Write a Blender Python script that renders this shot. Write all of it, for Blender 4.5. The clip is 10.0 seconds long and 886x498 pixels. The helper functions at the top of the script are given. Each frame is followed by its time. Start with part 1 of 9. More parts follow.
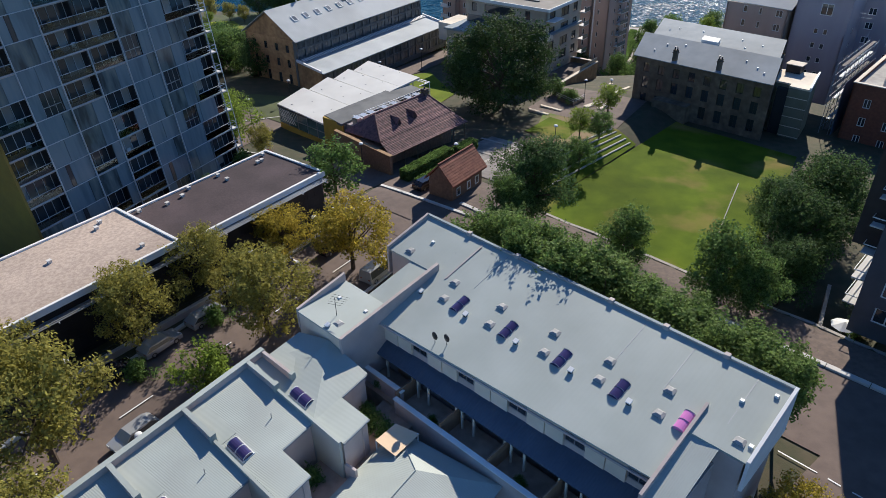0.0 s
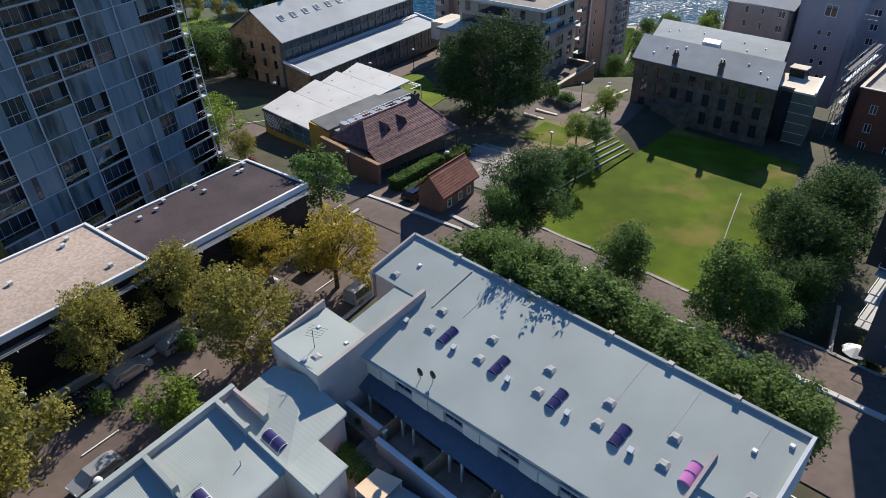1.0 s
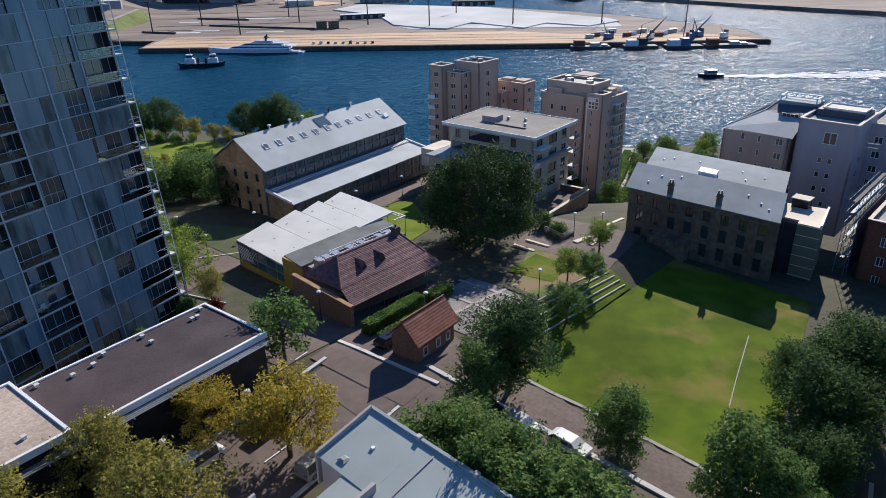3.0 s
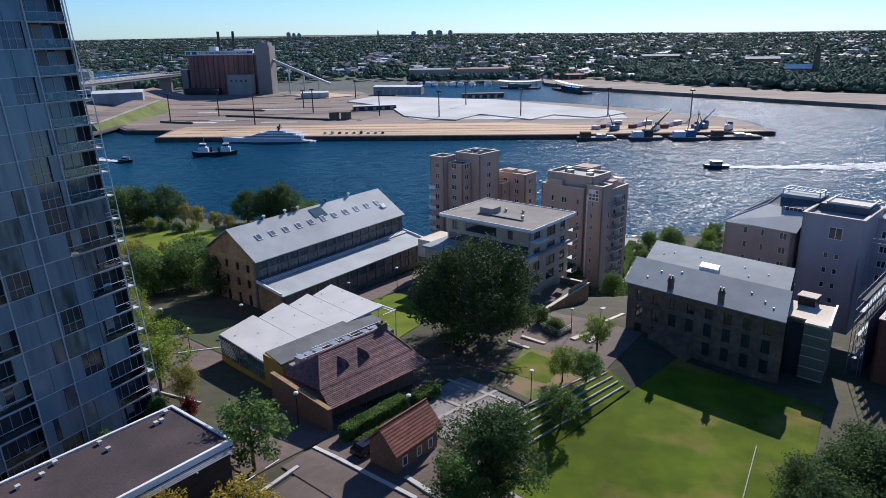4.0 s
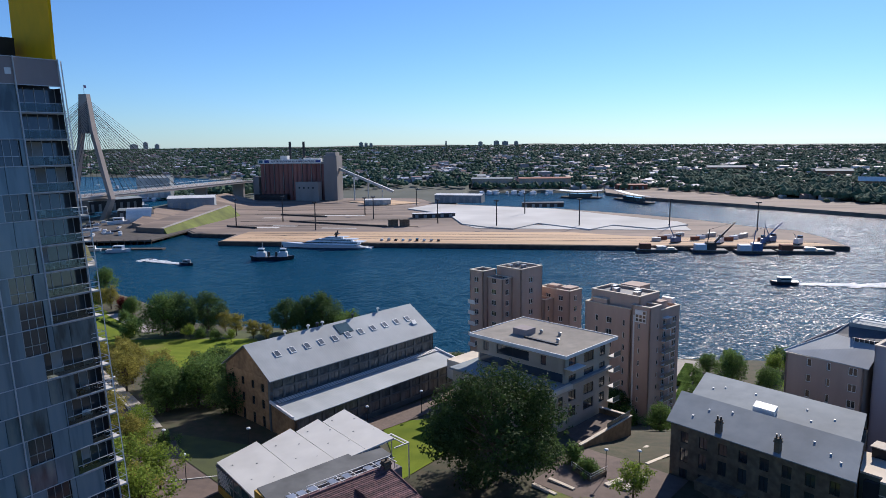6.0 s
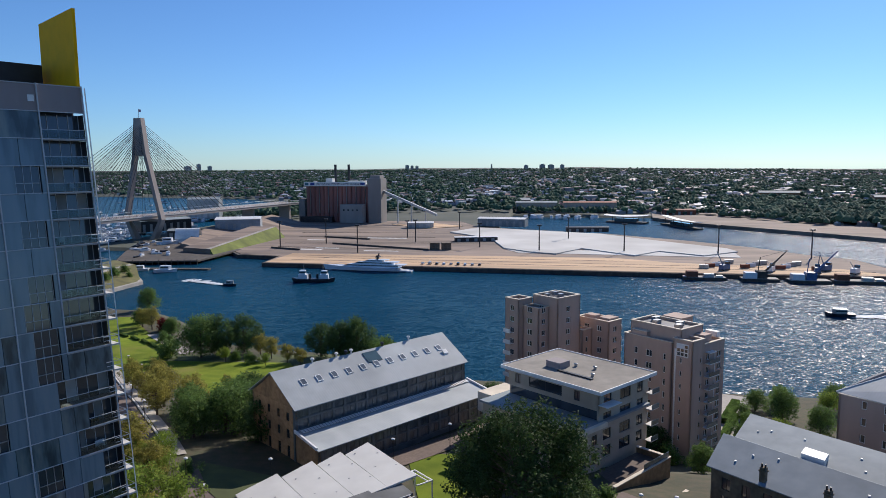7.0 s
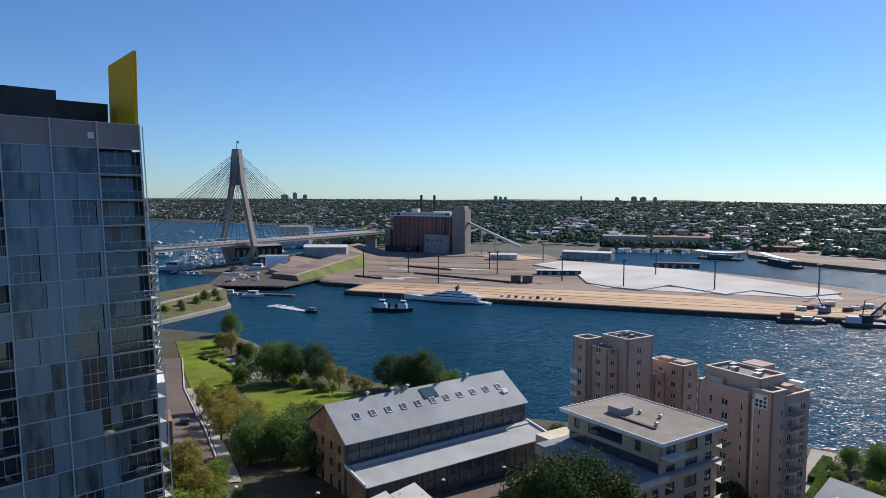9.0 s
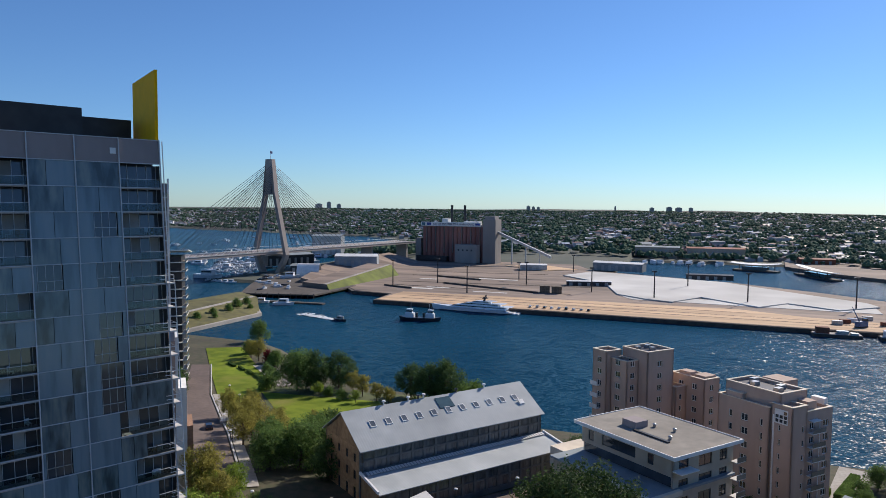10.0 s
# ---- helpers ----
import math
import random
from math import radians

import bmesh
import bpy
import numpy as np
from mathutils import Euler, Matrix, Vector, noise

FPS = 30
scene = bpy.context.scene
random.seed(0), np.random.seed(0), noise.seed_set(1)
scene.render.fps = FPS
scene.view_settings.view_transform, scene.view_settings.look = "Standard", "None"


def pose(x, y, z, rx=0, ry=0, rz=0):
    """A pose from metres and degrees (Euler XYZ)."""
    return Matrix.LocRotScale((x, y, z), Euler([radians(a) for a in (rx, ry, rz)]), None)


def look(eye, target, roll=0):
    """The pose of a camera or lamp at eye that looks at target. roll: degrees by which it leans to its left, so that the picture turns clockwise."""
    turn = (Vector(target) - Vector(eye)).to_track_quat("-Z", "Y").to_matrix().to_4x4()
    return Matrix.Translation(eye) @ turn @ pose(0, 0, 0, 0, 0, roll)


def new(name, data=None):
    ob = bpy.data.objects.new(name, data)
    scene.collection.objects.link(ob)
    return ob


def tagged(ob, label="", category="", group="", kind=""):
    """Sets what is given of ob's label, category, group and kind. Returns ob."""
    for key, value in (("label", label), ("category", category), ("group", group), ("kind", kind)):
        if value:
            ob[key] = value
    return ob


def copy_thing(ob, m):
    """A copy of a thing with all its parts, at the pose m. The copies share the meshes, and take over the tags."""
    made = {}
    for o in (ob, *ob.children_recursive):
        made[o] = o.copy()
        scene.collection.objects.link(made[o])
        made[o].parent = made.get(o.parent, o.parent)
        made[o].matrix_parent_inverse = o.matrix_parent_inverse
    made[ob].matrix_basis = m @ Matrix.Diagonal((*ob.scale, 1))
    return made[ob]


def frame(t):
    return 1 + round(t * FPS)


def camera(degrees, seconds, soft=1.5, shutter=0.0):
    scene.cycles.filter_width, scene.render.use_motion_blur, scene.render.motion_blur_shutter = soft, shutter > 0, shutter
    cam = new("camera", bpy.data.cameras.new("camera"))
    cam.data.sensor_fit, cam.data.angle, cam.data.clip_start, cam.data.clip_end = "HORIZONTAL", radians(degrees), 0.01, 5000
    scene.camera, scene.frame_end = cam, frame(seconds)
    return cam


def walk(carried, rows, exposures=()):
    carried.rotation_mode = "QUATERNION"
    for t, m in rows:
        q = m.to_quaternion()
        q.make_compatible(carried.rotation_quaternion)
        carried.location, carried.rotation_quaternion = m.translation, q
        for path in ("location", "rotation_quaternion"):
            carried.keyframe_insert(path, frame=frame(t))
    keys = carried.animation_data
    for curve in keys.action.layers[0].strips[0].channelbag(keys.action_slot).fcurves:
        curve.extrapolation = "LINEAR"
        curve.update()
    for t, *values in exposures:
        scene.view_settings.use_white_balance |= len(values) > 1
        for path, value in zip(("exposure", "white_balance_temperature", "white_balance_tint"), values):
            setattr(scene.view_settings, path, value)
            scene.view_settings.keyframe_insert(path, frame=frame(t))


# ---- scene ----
cam = camera(65.03, 10.0, 0.6)
PATH = [
    (0, (-0.00, -0.00, 60.00), (0.00, 83.98, 5.71), -1.22),
    (0.5, (0.45, 2.49, 59.88), (0.70, 86.23, 5.22), -1.16),
    (1, (0.79, 5.22, 59.74), (1.42, 88.80, 4.83), -0.90),
    (1.5, (1.37, 7.74, 59.72), (2.06, 91.92, 5.76), -0.83),
    (2, (2.56, 10.28, 60.07), (2.77, 96.10, 8.76), -0.98),
    (2.5, (3.63, 12.59, 59.92), (3.59, 100.94, 13.07), -1.10),
    (4, (8.41, 19.01, 59.98), (6.62, 114.41, 30.04), -0.94),
    (4.5, (10.39, 20.82, 60.36), (6.69, 117.57, 35.35), -0.84),
    (5, (11.92, 22.77, 60.52), (6.04, 120.45, 39.90), -0.67),
    (5.5, (13.55, 25.26, 60.64), (5.35, 123.37, 43.13), -0.71),
    (7, (17.14, 31.38, 61.45), (-0.18, 129.15, 49.52), -0.40),
    (7.5, (18.06, 32.86, 61.69), (-2.71, 130.10, 51.06), -0.29),
    (8, (19.19, 34.12, 61.96), (-5.08, 130.67, 52.52), -0.01),
    (8.5, (20.49, 34.63, 62.10), (-6.59, 130.52, 53.65), 0.10),
    (9, (22.08, 34.64, 62.30), (-7.56, 129.85, 54.73), 0.29),
    (9.5, (23.86, 34.21, 62.64), (-8.02, 128.74, 55.71), 0.49),
    (10, (25.73, 33.94, 62.79), (-8.42, 127.72, 56.56), 0.49),
]
walk(cam, [(t, look(e, g, r)) for t, e, g, r in PATH], [(0.0, 0.41, 6450, 10), (2.5, 0.36, 6330, 11), (4.0, 0.22, 6060, 14), (5.5, 0.19, 6220, 15), (7.5, 0.15, 6520, 13), (10.0, 0.15, 6680, 13)])
# ---- world, sun ----
SUN_AZ, SUN_EL = 23.0, 31.0  # degrees clockwise from +y, above the horizon
world = bpy.data.worlds.new("sky")
scene.world = world
world.use_nodes = True
wn = world.node_tree.nodes
sky = wn.new("ShaderNodeTexSky")
sky.sky_type = "NISHITA"
sky.sun_disc = False
sky.sun_elevation, sky.sun_rotation = radians(SUN_EL), radians(SUN_AZ)
sky.altitude, sky.air_density, sky.dust_density, sky.ozone_density = 400, 1.0, 0.12, 5.0
wn["Background"].inputs["Strength"].default_value = 0.093
tint = wn.new("ShaderNodeVectorMath")
tint.operation = "MULTIPLY"
tint.inputs[1].default_value = (0.65, 0.89, 1.14)
world.node_tree.links.new(sky.outputs[0], tint.inputs[0])
world.node_tree.links.new(tint.outputs[0], wn["Background"].inputs["Color"])
sun = new("sun", bpy.data.lights.new("sun", "SUN"))
sun.data.energy, sun.data.angle, sun.data.color = 5.0, radians(0.53), (1.0, 0.93, 0.82)
_s = Vector((math.sin(radians(SUN_AZ)) * math.cos(radians(SUN_EL)), math.cos(radians(SUN_AZ)) * math.cos(radians(SUN_EL)), math.sin(radians(SUN_EL))))
sun.matrix_world = look(_s * 200, (0, 0, 0))

# ---- materials ----
def mat(name, c1, c2=None, scale=0.6, rough=0.7, metal=0.0, bump=0.0, bscale=6.0, rnd=0.0, stretch=(1, 1, 1), spec=0.5, stain=0.25, sscale=0.07, island=False):
    m = bpy.data.materials.new(name)
    m.use_nodes = True
    n, l = m.node_tree.nodes, m.node_tree.links
    bsdf = n["Principled BSDF"]
    bsdf.inputs["Roughness"].default_value = rough
    bsdf.inputs["Metallic"].default_value = metal
    bsdf.inputs["Specular IOR Level"].default_value = spec
    c2 = c2 or tuple(c * 0.75 for c in c1)
    co = n.new("ShaderNodeTexCoord")
    mp = n.new("ShaderNodeMapping")
    mp.inputs["Scale"].default_value = stretch
    l.new(co.outputs["Object"], mp.inputs[0])
    def noise_tex(s, d):
        t = n.new("ShaderNodeTexNoise")
        t.inputs["Scale"].default_value, t.inputs["Detail"].default_value = s, d
        l.new(mp.outputs[0], t.inputs["Vector"])
        return t
    t1 = noise_tex(scale, 6)
    ramp = n.new("ShaderNodeValToRGB")
    ramp.color_ramp.elements[0].position, ramp.color_ramp.elements[1].position = 0.35, 0.65
    ramp.color_ramp.elements[0].color, ramp.color_ramp.elements[1].color = (*c2, 1), (*c1, 1)
    l.new(t1.outputs["Fac"], ramp.inputs[0])
    out = ramp.outputs[0]
    if stain:
        t2 = noise_tex(sscale, 3)
        mr = n.new("ShaderNodeMapRange")
        mr.inputs["From Min"].default_value, mr.inputs["From Max"].default_value = 0.3, 0.7
        mr.inputs["To Min"].default_value, mr.inputs["To Max"].default_value = 1 - stain, 1 + stain * 0.5
        l.new(t2.outputs["Fac"], mr.inputs["Value"])
        mx = n.new("ShaderNodeVectorMath")
        mx.operation = "SCALE"
        l.new(out, mx.inputs[0]), l.new(mr.outputs[0], mx.inputs["Scale"])
        out = mx.outputs[0]
    if rnd:
        hs = n.new("ShaderNodeHueSaturation")
        src = n.new("ShaderNodeNewGeometry").outputs["Random Per Island"] if island else n.new("ShaderNodeObjectInfo").outputs["Random"]
        r2 = n.new("ShaderNodeMapRange")
        r2.inputs["To Min"].default_value, r2.inputs["To Max"].default_value = 1 - rnd, 1 + rnd
        l.new(src, r2.inputs["Value"]), l.new(r2.outputs[0], hs.inputs["Value"]), l.new(out, hs.inputs["Color"])
        out = hs.outputs[0]
    l.new(out, bsdf.inputs["Base Color"])
    if bump:
        b = n.new("ShaderNodeBump")
        b.inputs["Strength"].default_value, b.inputs["Distance"].default_value = bump, 0.05
        l.new(noise_tex(bscale, 4).outputs["Fac"], b.inputs["Height"])
        l.new(b.outputs[0], bsdf.inputs["Normal"])
    return m

def ribbed(name, c1, c2, period=0.25, rough=0.45, axis="X", depth=0.03):
    """Folded sheet metal: ribs across the given axis."""
    m = mat(name, c1, c2, scale=0.3, rough=rough, metal=0.0, stain=0.2, spec=0.3)
    n, l = m.node_tree.nodes, m.node_tree.links
    w = n.new("ShaderNodeTexWave")
    w.bands_direction = axis
    w.inputs["Scale"].default_value = 0.314 / period
    co = n.new("ShaderNodeTexCoord")
    l.new(co.outputs["Object"], w.inputs["Vector"])
    b = n.new("ShaderNodeBump")
    b.inputs["Strength"].default_value, b.inputs["Distance"].default_value = 0.8, depth
    l.new(w.outputs["Fac"], b.inputs["Height"]), l.new(b.outputs[0], n["Principled BSDF"].inputs["Normal"])
    return m

def glass_mat(name, col, rough=0.05):
    m = mat(name, col, tuple(c * 0.7 for c in col), scale=0.4, rough=rough, spec=0.8, stain=0.1, rnd=0.25)
    m.node_tree.nodes["Principled BSDF"].inputs["IOR"].default_value = 1.6
    return m

ROOF = ribbed("pale_blue_metal_roof", (0.395, 0.43, 0.395), (0.36, 0.395, 0.36), 0.4, 0.6, "X", 0.003)
ROOF_RIB = ribbed("ribbed_metal_roof", (0.395, 0.435, 0.40), (0.36, 0.39, 0.36), 0.16, 0.6, "X", 0.008)
ROOF_RIB_Y = ribbed("ribbed_metal_roof_across", (0.42, 0.45, 0.455), (0.36, 0.39, 0.40), 0.5, 0.7, "X", 0.008)
GREY_ROOF = mat("slate_grey_sheet_roof", (0.27, 0.31, 0.33), (0.22, 0.26, 0.28), scale=0.4, rough=0.75, stain=0.2, spec=0.3)
BLUE_ROOF = ribbed("dark_blue_verandah_roof", (0.09, 0.12, 0.165), (0.075, 0.10, 0.14), 0.25, 0.5, "X")
CREAM = mat("cream_render", (0.74, 0.65, 0.52), (0.67, 0.58, 0.46), rough=0.85, bump=0.2)
LILAC = mat("grey_lilac_render", (0.52, 0.445, 0.41), (0.45, 0.385, 0.355), rough=0.85, bump=0.2)
WHITE = mat("white_paint", (0.78, 0.78, 0.76), (0.70, 0.70, 0.68), rough=0.6, stain=0.15)
WHITE_ROOF = mat("white_roof_membrane", (0.66, 0.645, 0.59), (0.60, 0.585, 0.535), scale=0.3, rough=0.7, stain=0.12)
BROWN_ROOF = mat("dark_brown_gravel_roof", (0.075, 0.052, 0.056), (0.055, 0.038, 0.042), scale=5, rough=0.95, bump=0.4, bscale=12, stain=0.35, sscale=0.2)
TAN_ROOF = mat("pebbled_tan_roof", (0.50, 0.40, 0.32), (0.36, 0.28, 0.23), scale=3, rough=0.95, bump=0.5, bscale=9, stain=0.3)
SANDSTONE = mat("golden_sandstone", (0.42, 0.26, 0.13), (0.29, 0.175, 0.085), scale=1.2, rough=0.9, bump=0.4, stain=0.35, sscale=0.25)
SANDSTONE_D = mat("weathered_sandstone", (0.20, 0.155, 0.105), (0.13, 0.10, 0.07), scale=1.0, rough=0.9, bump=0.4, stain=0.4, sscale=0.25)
BRICK = mat("brown_brick", (0.30, 0.17, 0.105), (0.22, 0.12, 0.075), scale=2.5, rough=0.9, bump=0.3, stain=0.2)
RED_BRICK = mat("red_brick", (0.25, 0.09, 0.05), (0.18, 0.065, 0.04), scale=2.0, rough=0.9, bump=0.3, stain=0.2)
PINK = mat("pink_beige_render", (0.50, 0.365, 0.295), (0.435, 0.32, 0.255), scale=0.4, rough=0.85, bump=0.1, stain=0.15, stretch=(1, 1, 0.3))
PINK_GREY = mat("mauve_grey_render", (0.30, 0.255, 0.25), (0.255, 0.215, 0.212), scale=0.4, rough=0.85, stain=0.15, stretch=(1, 1, 0.3))
CONCRETE = mat("concrete", (0.42, 0.40, 0.37), (0.33, 0.31, 0.29), scale=0.8, rough=0.9, bump=0.2)
PALE_CONC = mat("pale_concrete", (0.62, 0.60, 0.56), (0.54, 0.52, 0.48), scale=0.5, rough=0.85, bump=0.1)
# Near-black: the darkness of unlit rooms put into the colour; also for tyres.
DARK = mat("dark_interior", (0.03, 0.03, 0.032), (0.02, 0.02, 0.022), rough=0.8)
DARK_METAL = mat("dark_metal", (0.05, 0.05, 0.055), (0.035, 0.035, 0.04), rough=0.45, metal=0.5)
STEEL = mat("galvanised_steel", (0.45, 0.46, 0.47), (0.36, 0.37, 0.38), rough=0.4, metal=0.7)
GLASS = glass_mat("window_glass", (0.045, 0.055, 0.065))
GLASS_TEAL = glass_mat("teal_glass", (0.075, 0.12, 0.125), 0.1)
BALUSTRADE = glass_mat("smoky_balustrade_glass", (0.12, 0.15, 0.16), 0.1)
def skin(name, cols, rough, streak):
    """Coated facade glass: soft upright bands, painted for reflections and for what stands behind it, different on
    every pane.
    """
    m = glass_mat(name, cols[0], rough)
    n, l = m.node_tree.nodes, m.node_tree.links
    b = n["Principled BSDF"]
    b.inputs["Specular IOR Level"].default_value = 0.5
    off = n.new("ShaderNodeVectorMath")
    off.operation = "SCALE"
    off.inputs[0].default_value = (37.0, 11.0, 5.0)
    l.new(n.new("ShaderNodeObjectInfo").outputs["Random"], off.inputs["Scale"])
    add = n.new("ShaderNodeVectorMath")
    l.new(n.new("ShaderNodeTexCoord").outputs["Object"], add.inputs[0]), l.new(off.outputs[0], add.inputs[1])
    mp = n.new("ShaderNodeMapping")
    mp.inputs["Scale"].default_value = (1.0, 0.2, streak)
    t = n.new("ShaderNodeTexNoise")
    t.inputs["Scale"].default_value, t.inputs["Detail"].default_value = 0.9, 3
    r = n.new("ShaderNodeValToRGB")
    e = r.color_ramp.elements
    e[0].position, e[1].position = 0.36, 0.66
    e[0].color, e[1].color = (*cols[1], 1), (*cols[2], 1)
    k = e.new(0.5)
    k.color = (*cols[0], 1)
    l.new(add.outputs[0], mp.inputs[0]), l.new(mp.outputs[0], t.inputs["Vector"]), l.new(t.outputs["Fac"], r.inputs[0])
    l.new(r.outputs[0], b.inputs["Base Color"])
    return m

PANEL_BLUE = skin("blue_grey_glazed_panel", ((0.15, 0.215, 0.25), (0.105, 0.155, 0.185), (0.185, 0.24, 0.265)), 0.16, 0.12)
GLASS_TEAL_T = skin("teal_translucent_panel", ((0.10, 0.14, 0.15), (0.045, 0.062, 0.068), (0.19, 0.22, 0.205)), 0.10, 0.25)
def pane_mat(name, tint, gloss):
    """Clear glass: mostly see-through, with a mirror sheen."""
    m = bpy.data.materials.new(name)
    m.use_nodes = True
    n, l = m.node_tree.nodes, m.node_tree.links
    n.remove(n["Principled BSDF"])
    tr, gl, mx = n.new("ShaderNodeBsdfTransparent"), n.new("ShaderNodeBsdfGlossy"), n.new("ShaderNodeMixShader")
    tr.inputs["Color"].default_value = (*tint, 1)
    gl.inputs["Roughness"].default_value = 0.04
    fr = n.new("ShaderNodeFresnel")
    fr.inputs["IOR"].default_value = gloss
    l.new(fr.outputs[0], mx.inputs[0]), l.new(tr.outputs[0], mx.inputs[1]), l.new(gl.outputs[0], mx.inputs[2])
    l.new(mx.outputs[0], n["Material Output"].inputs["Surface"])
    return m

CLEAR_DARK = pane_mat("clear_balcony_glass", (0.66, 0.74, 0.74), 1.6)
OCHRE_PANEL = mat("ochre_panel", (0.46, 0.29, 0.05), (0.38, 0.24, 0.04), scale=0.8, rough=0.7)
GLAZED_WALL = mat("pale_glazed_infill", (0.135, 0.15, 0.155), (0.095, 0.108, 0.115), scale=0.5, rough=0.35, stain=0.3, sscale=0.3)
ROOF_GLASS = glass_mat("pale_roof_glass", (0.17, 0.19, 0.20), 0.15)
YELLOW = mat("mustard_yellow_cladding", (0.84, 0.43, 0.004), (0.76, 0.39, 0.004), rough=0.65, stain=0.1, spec=0.12)
TILE = mat("dark_red_clay_tile", (0.235, 0.115, 0.11), (0.11, 0.058, 0.065), scale=2.2, rough=0.85, bump=0.4, rnd=0.4, stain=0.3)
TILE_RED = mat("red_clay_tile", (0.36, 0.13, 0.08), (0.24, 0.08, 0.05), scale=1.5, rough=0.85, bump=0.3, rnd=0.2, stain=0.3)
PURPLE = mat("purple_skylight_acrylic", (0.05, 0.035, 0.11), (0.04, 0.028, 0.09), rough=0.08, spec=0.8)
PINK_ACR = mat("pink_skylight_acrylic", (0.75, 0.25, 0.55), (0.7, 0.22, 0.5), rough=0.15, spec=0.8)
ASPHALT = mat("brown_grey_asphalt", (0.16, 0.117, 0.098), (0.127, 0.093, 0.079), scale=0.8, rough=0.92, bump=0.2, bscale=15, stain=0.25)
YARD_PAVE = mat("pink_tan_courtyard_paving", (0.50, 0.36, 0.27), (0.40, 0.29, 0.22), scale=1.2, rough=0.9, bump=0.2, stain=0.3, sscale=0.3)
PAVING = mat("brick_paving", (0.165, 0.118, 0.095), (0.12, 0.088, 0.072), scale=2.0, rough=0.9, bump=0.2, stain=0.3)
PALE_PAVE = mat("pale_stone_paving", (0.42, 0.38, 0.33), (0.34, 0.31, 0.27), scale=1.0, rough=0.9, stain=0.25)
LAWN = mat("dry_lawn", (0.105, 0.15, 0.009), (0.07, 0.108, 0.007), scale=0.25, rough=0.95, bump=0.5, bscale=12, stain=0.35, sscale=0.06, spec=0.1)
GRASS = mat("park_grass", (0.19, 0.24, 0.025), (0.13, 0.185, 0.018), scale=0.2, rough=0.95, bump=0.5, bscale=10, stain=0.3, sscale=0.05, spec=0.1)
def worn(m, colour, scale, lo, hi):
    """Bare patches showing through."""
    n, l = m.node_tree.nodes, m.node_tree.links
    b = n["Principled BSDF"]
    src = b.inputs["Base Color"].links[0].from_socket
    t = n.new("ShaderNodeTexNoise")
    t.inputs["Scale"].default_value, t.inputs["Detail"].default_value = scale, 5
    l.new(n.new("ShaderNodeTexCoord").outputs["Object"], t.inputs["Vector"])
    r = n.new("ShaderNodeMapRange")
    r.inputs["From Min"].default_value, r.inputs["From Max"].default_value = lo, hi
    l.new(t.outputs["Fac"], r.inputs["Value"])
    mx = n.new("ShaderNodeMix")
    mx.data_type = "RGBA"
    l.new(r.outputs[0], mx.inputs[0]), l.new(src, mx.inputs[6])
    mx.inputs[7].default_value = (*colour, 1)
    l.new(mx.outputs[2], b.inputs["Base Color"])
    return m

worn(LAWN, (0.23, 0.17, 0.055), 0.11, 0.53, 0.75)
worn(GRASS, (0.20, 0.19, 0.05), 0.06, 0.55, 0.75)
SOIL = mat("planted_soil", (0.085, 0.07, 0.04), (0.05, 0.055, 0.025), scale=0.6, rough=0.95, bump=0.4, stain=0.3)
def leaf(name, c1, c2, rnd=0.4, glow=0.45):
    """Leaves: a glossy front and light passing through."""
    m = mat(name, c1, c2, scale=0.4, rough=0.7, stain=0.0, rnd=rnd, island=True, spec=0.12)
    n, l = m.node_tree.nodes, m.node_tree.links
    b = n["Principled BSDF"]
    tr = n.new("ShaderNodeBsdfTranslucent")
    l.new(b.inputs["Base Color"].links[0].from_socket, tr.inputs["Color"])
    mx = n.new("ShaderNodeMixShader")
    mx.inputs[0].default_value = glow
    l.new(b.outputs[0], mx.inputs[1]), l.new(tr.outputs[0], mx.inputs[2])
    l.new(mx.outputs[0], n["Material Output"].inputs["Surface"])
    return m

LEAF_DARK = leaf("dark_green_leaves", (0.095, 0.16, 0.052), (0.055, 0.10, 0.032))
LEAF_FIG = leaf("deep_green_fig_leaves", (0.062, 0.105, 0.03), (0.036, 0.065, 0.019), glow=0.3)
LEAF_MID = leaf("green_leaves", (0.165, 0.255, 0.07), (0.10, 0.17, 0.047), glow=0.45)
LEAF_PLUME = leaf("feathery_green_leaves", (0.18, 0.26, 0.07), (0.11, 0.18, 0.05), glow=0.5)
LEAF_YEL = leaf("yellowing_plane_leaves", (0.47, 0.36, 0.06), (0.31, 0.265, 0.045), glow=0.55)
LEAF_OLIVE = leaf("olive_leaves", (0.36, 0.325, 0.08), (0.225, 0.21, 0.054), glow=0.5)
LEAF_LIME = leaf("fresh_green_leaves", (0.25, 0.33, 0.06), (0.16, 0.23, 0.04), glow=0.55)
LEAF_RED = leaf("dark_red_leaves", (0.19, 0.03, 0.03), (0.11, 0.018, 0.018))
BARK = mat("bark", (0.12, 0.09, 0.065), (0.07, 0.05, 0.035), scale=3, rough=0.95, bump=0.4)

# ---- mesh helpers ----
BASE = {}

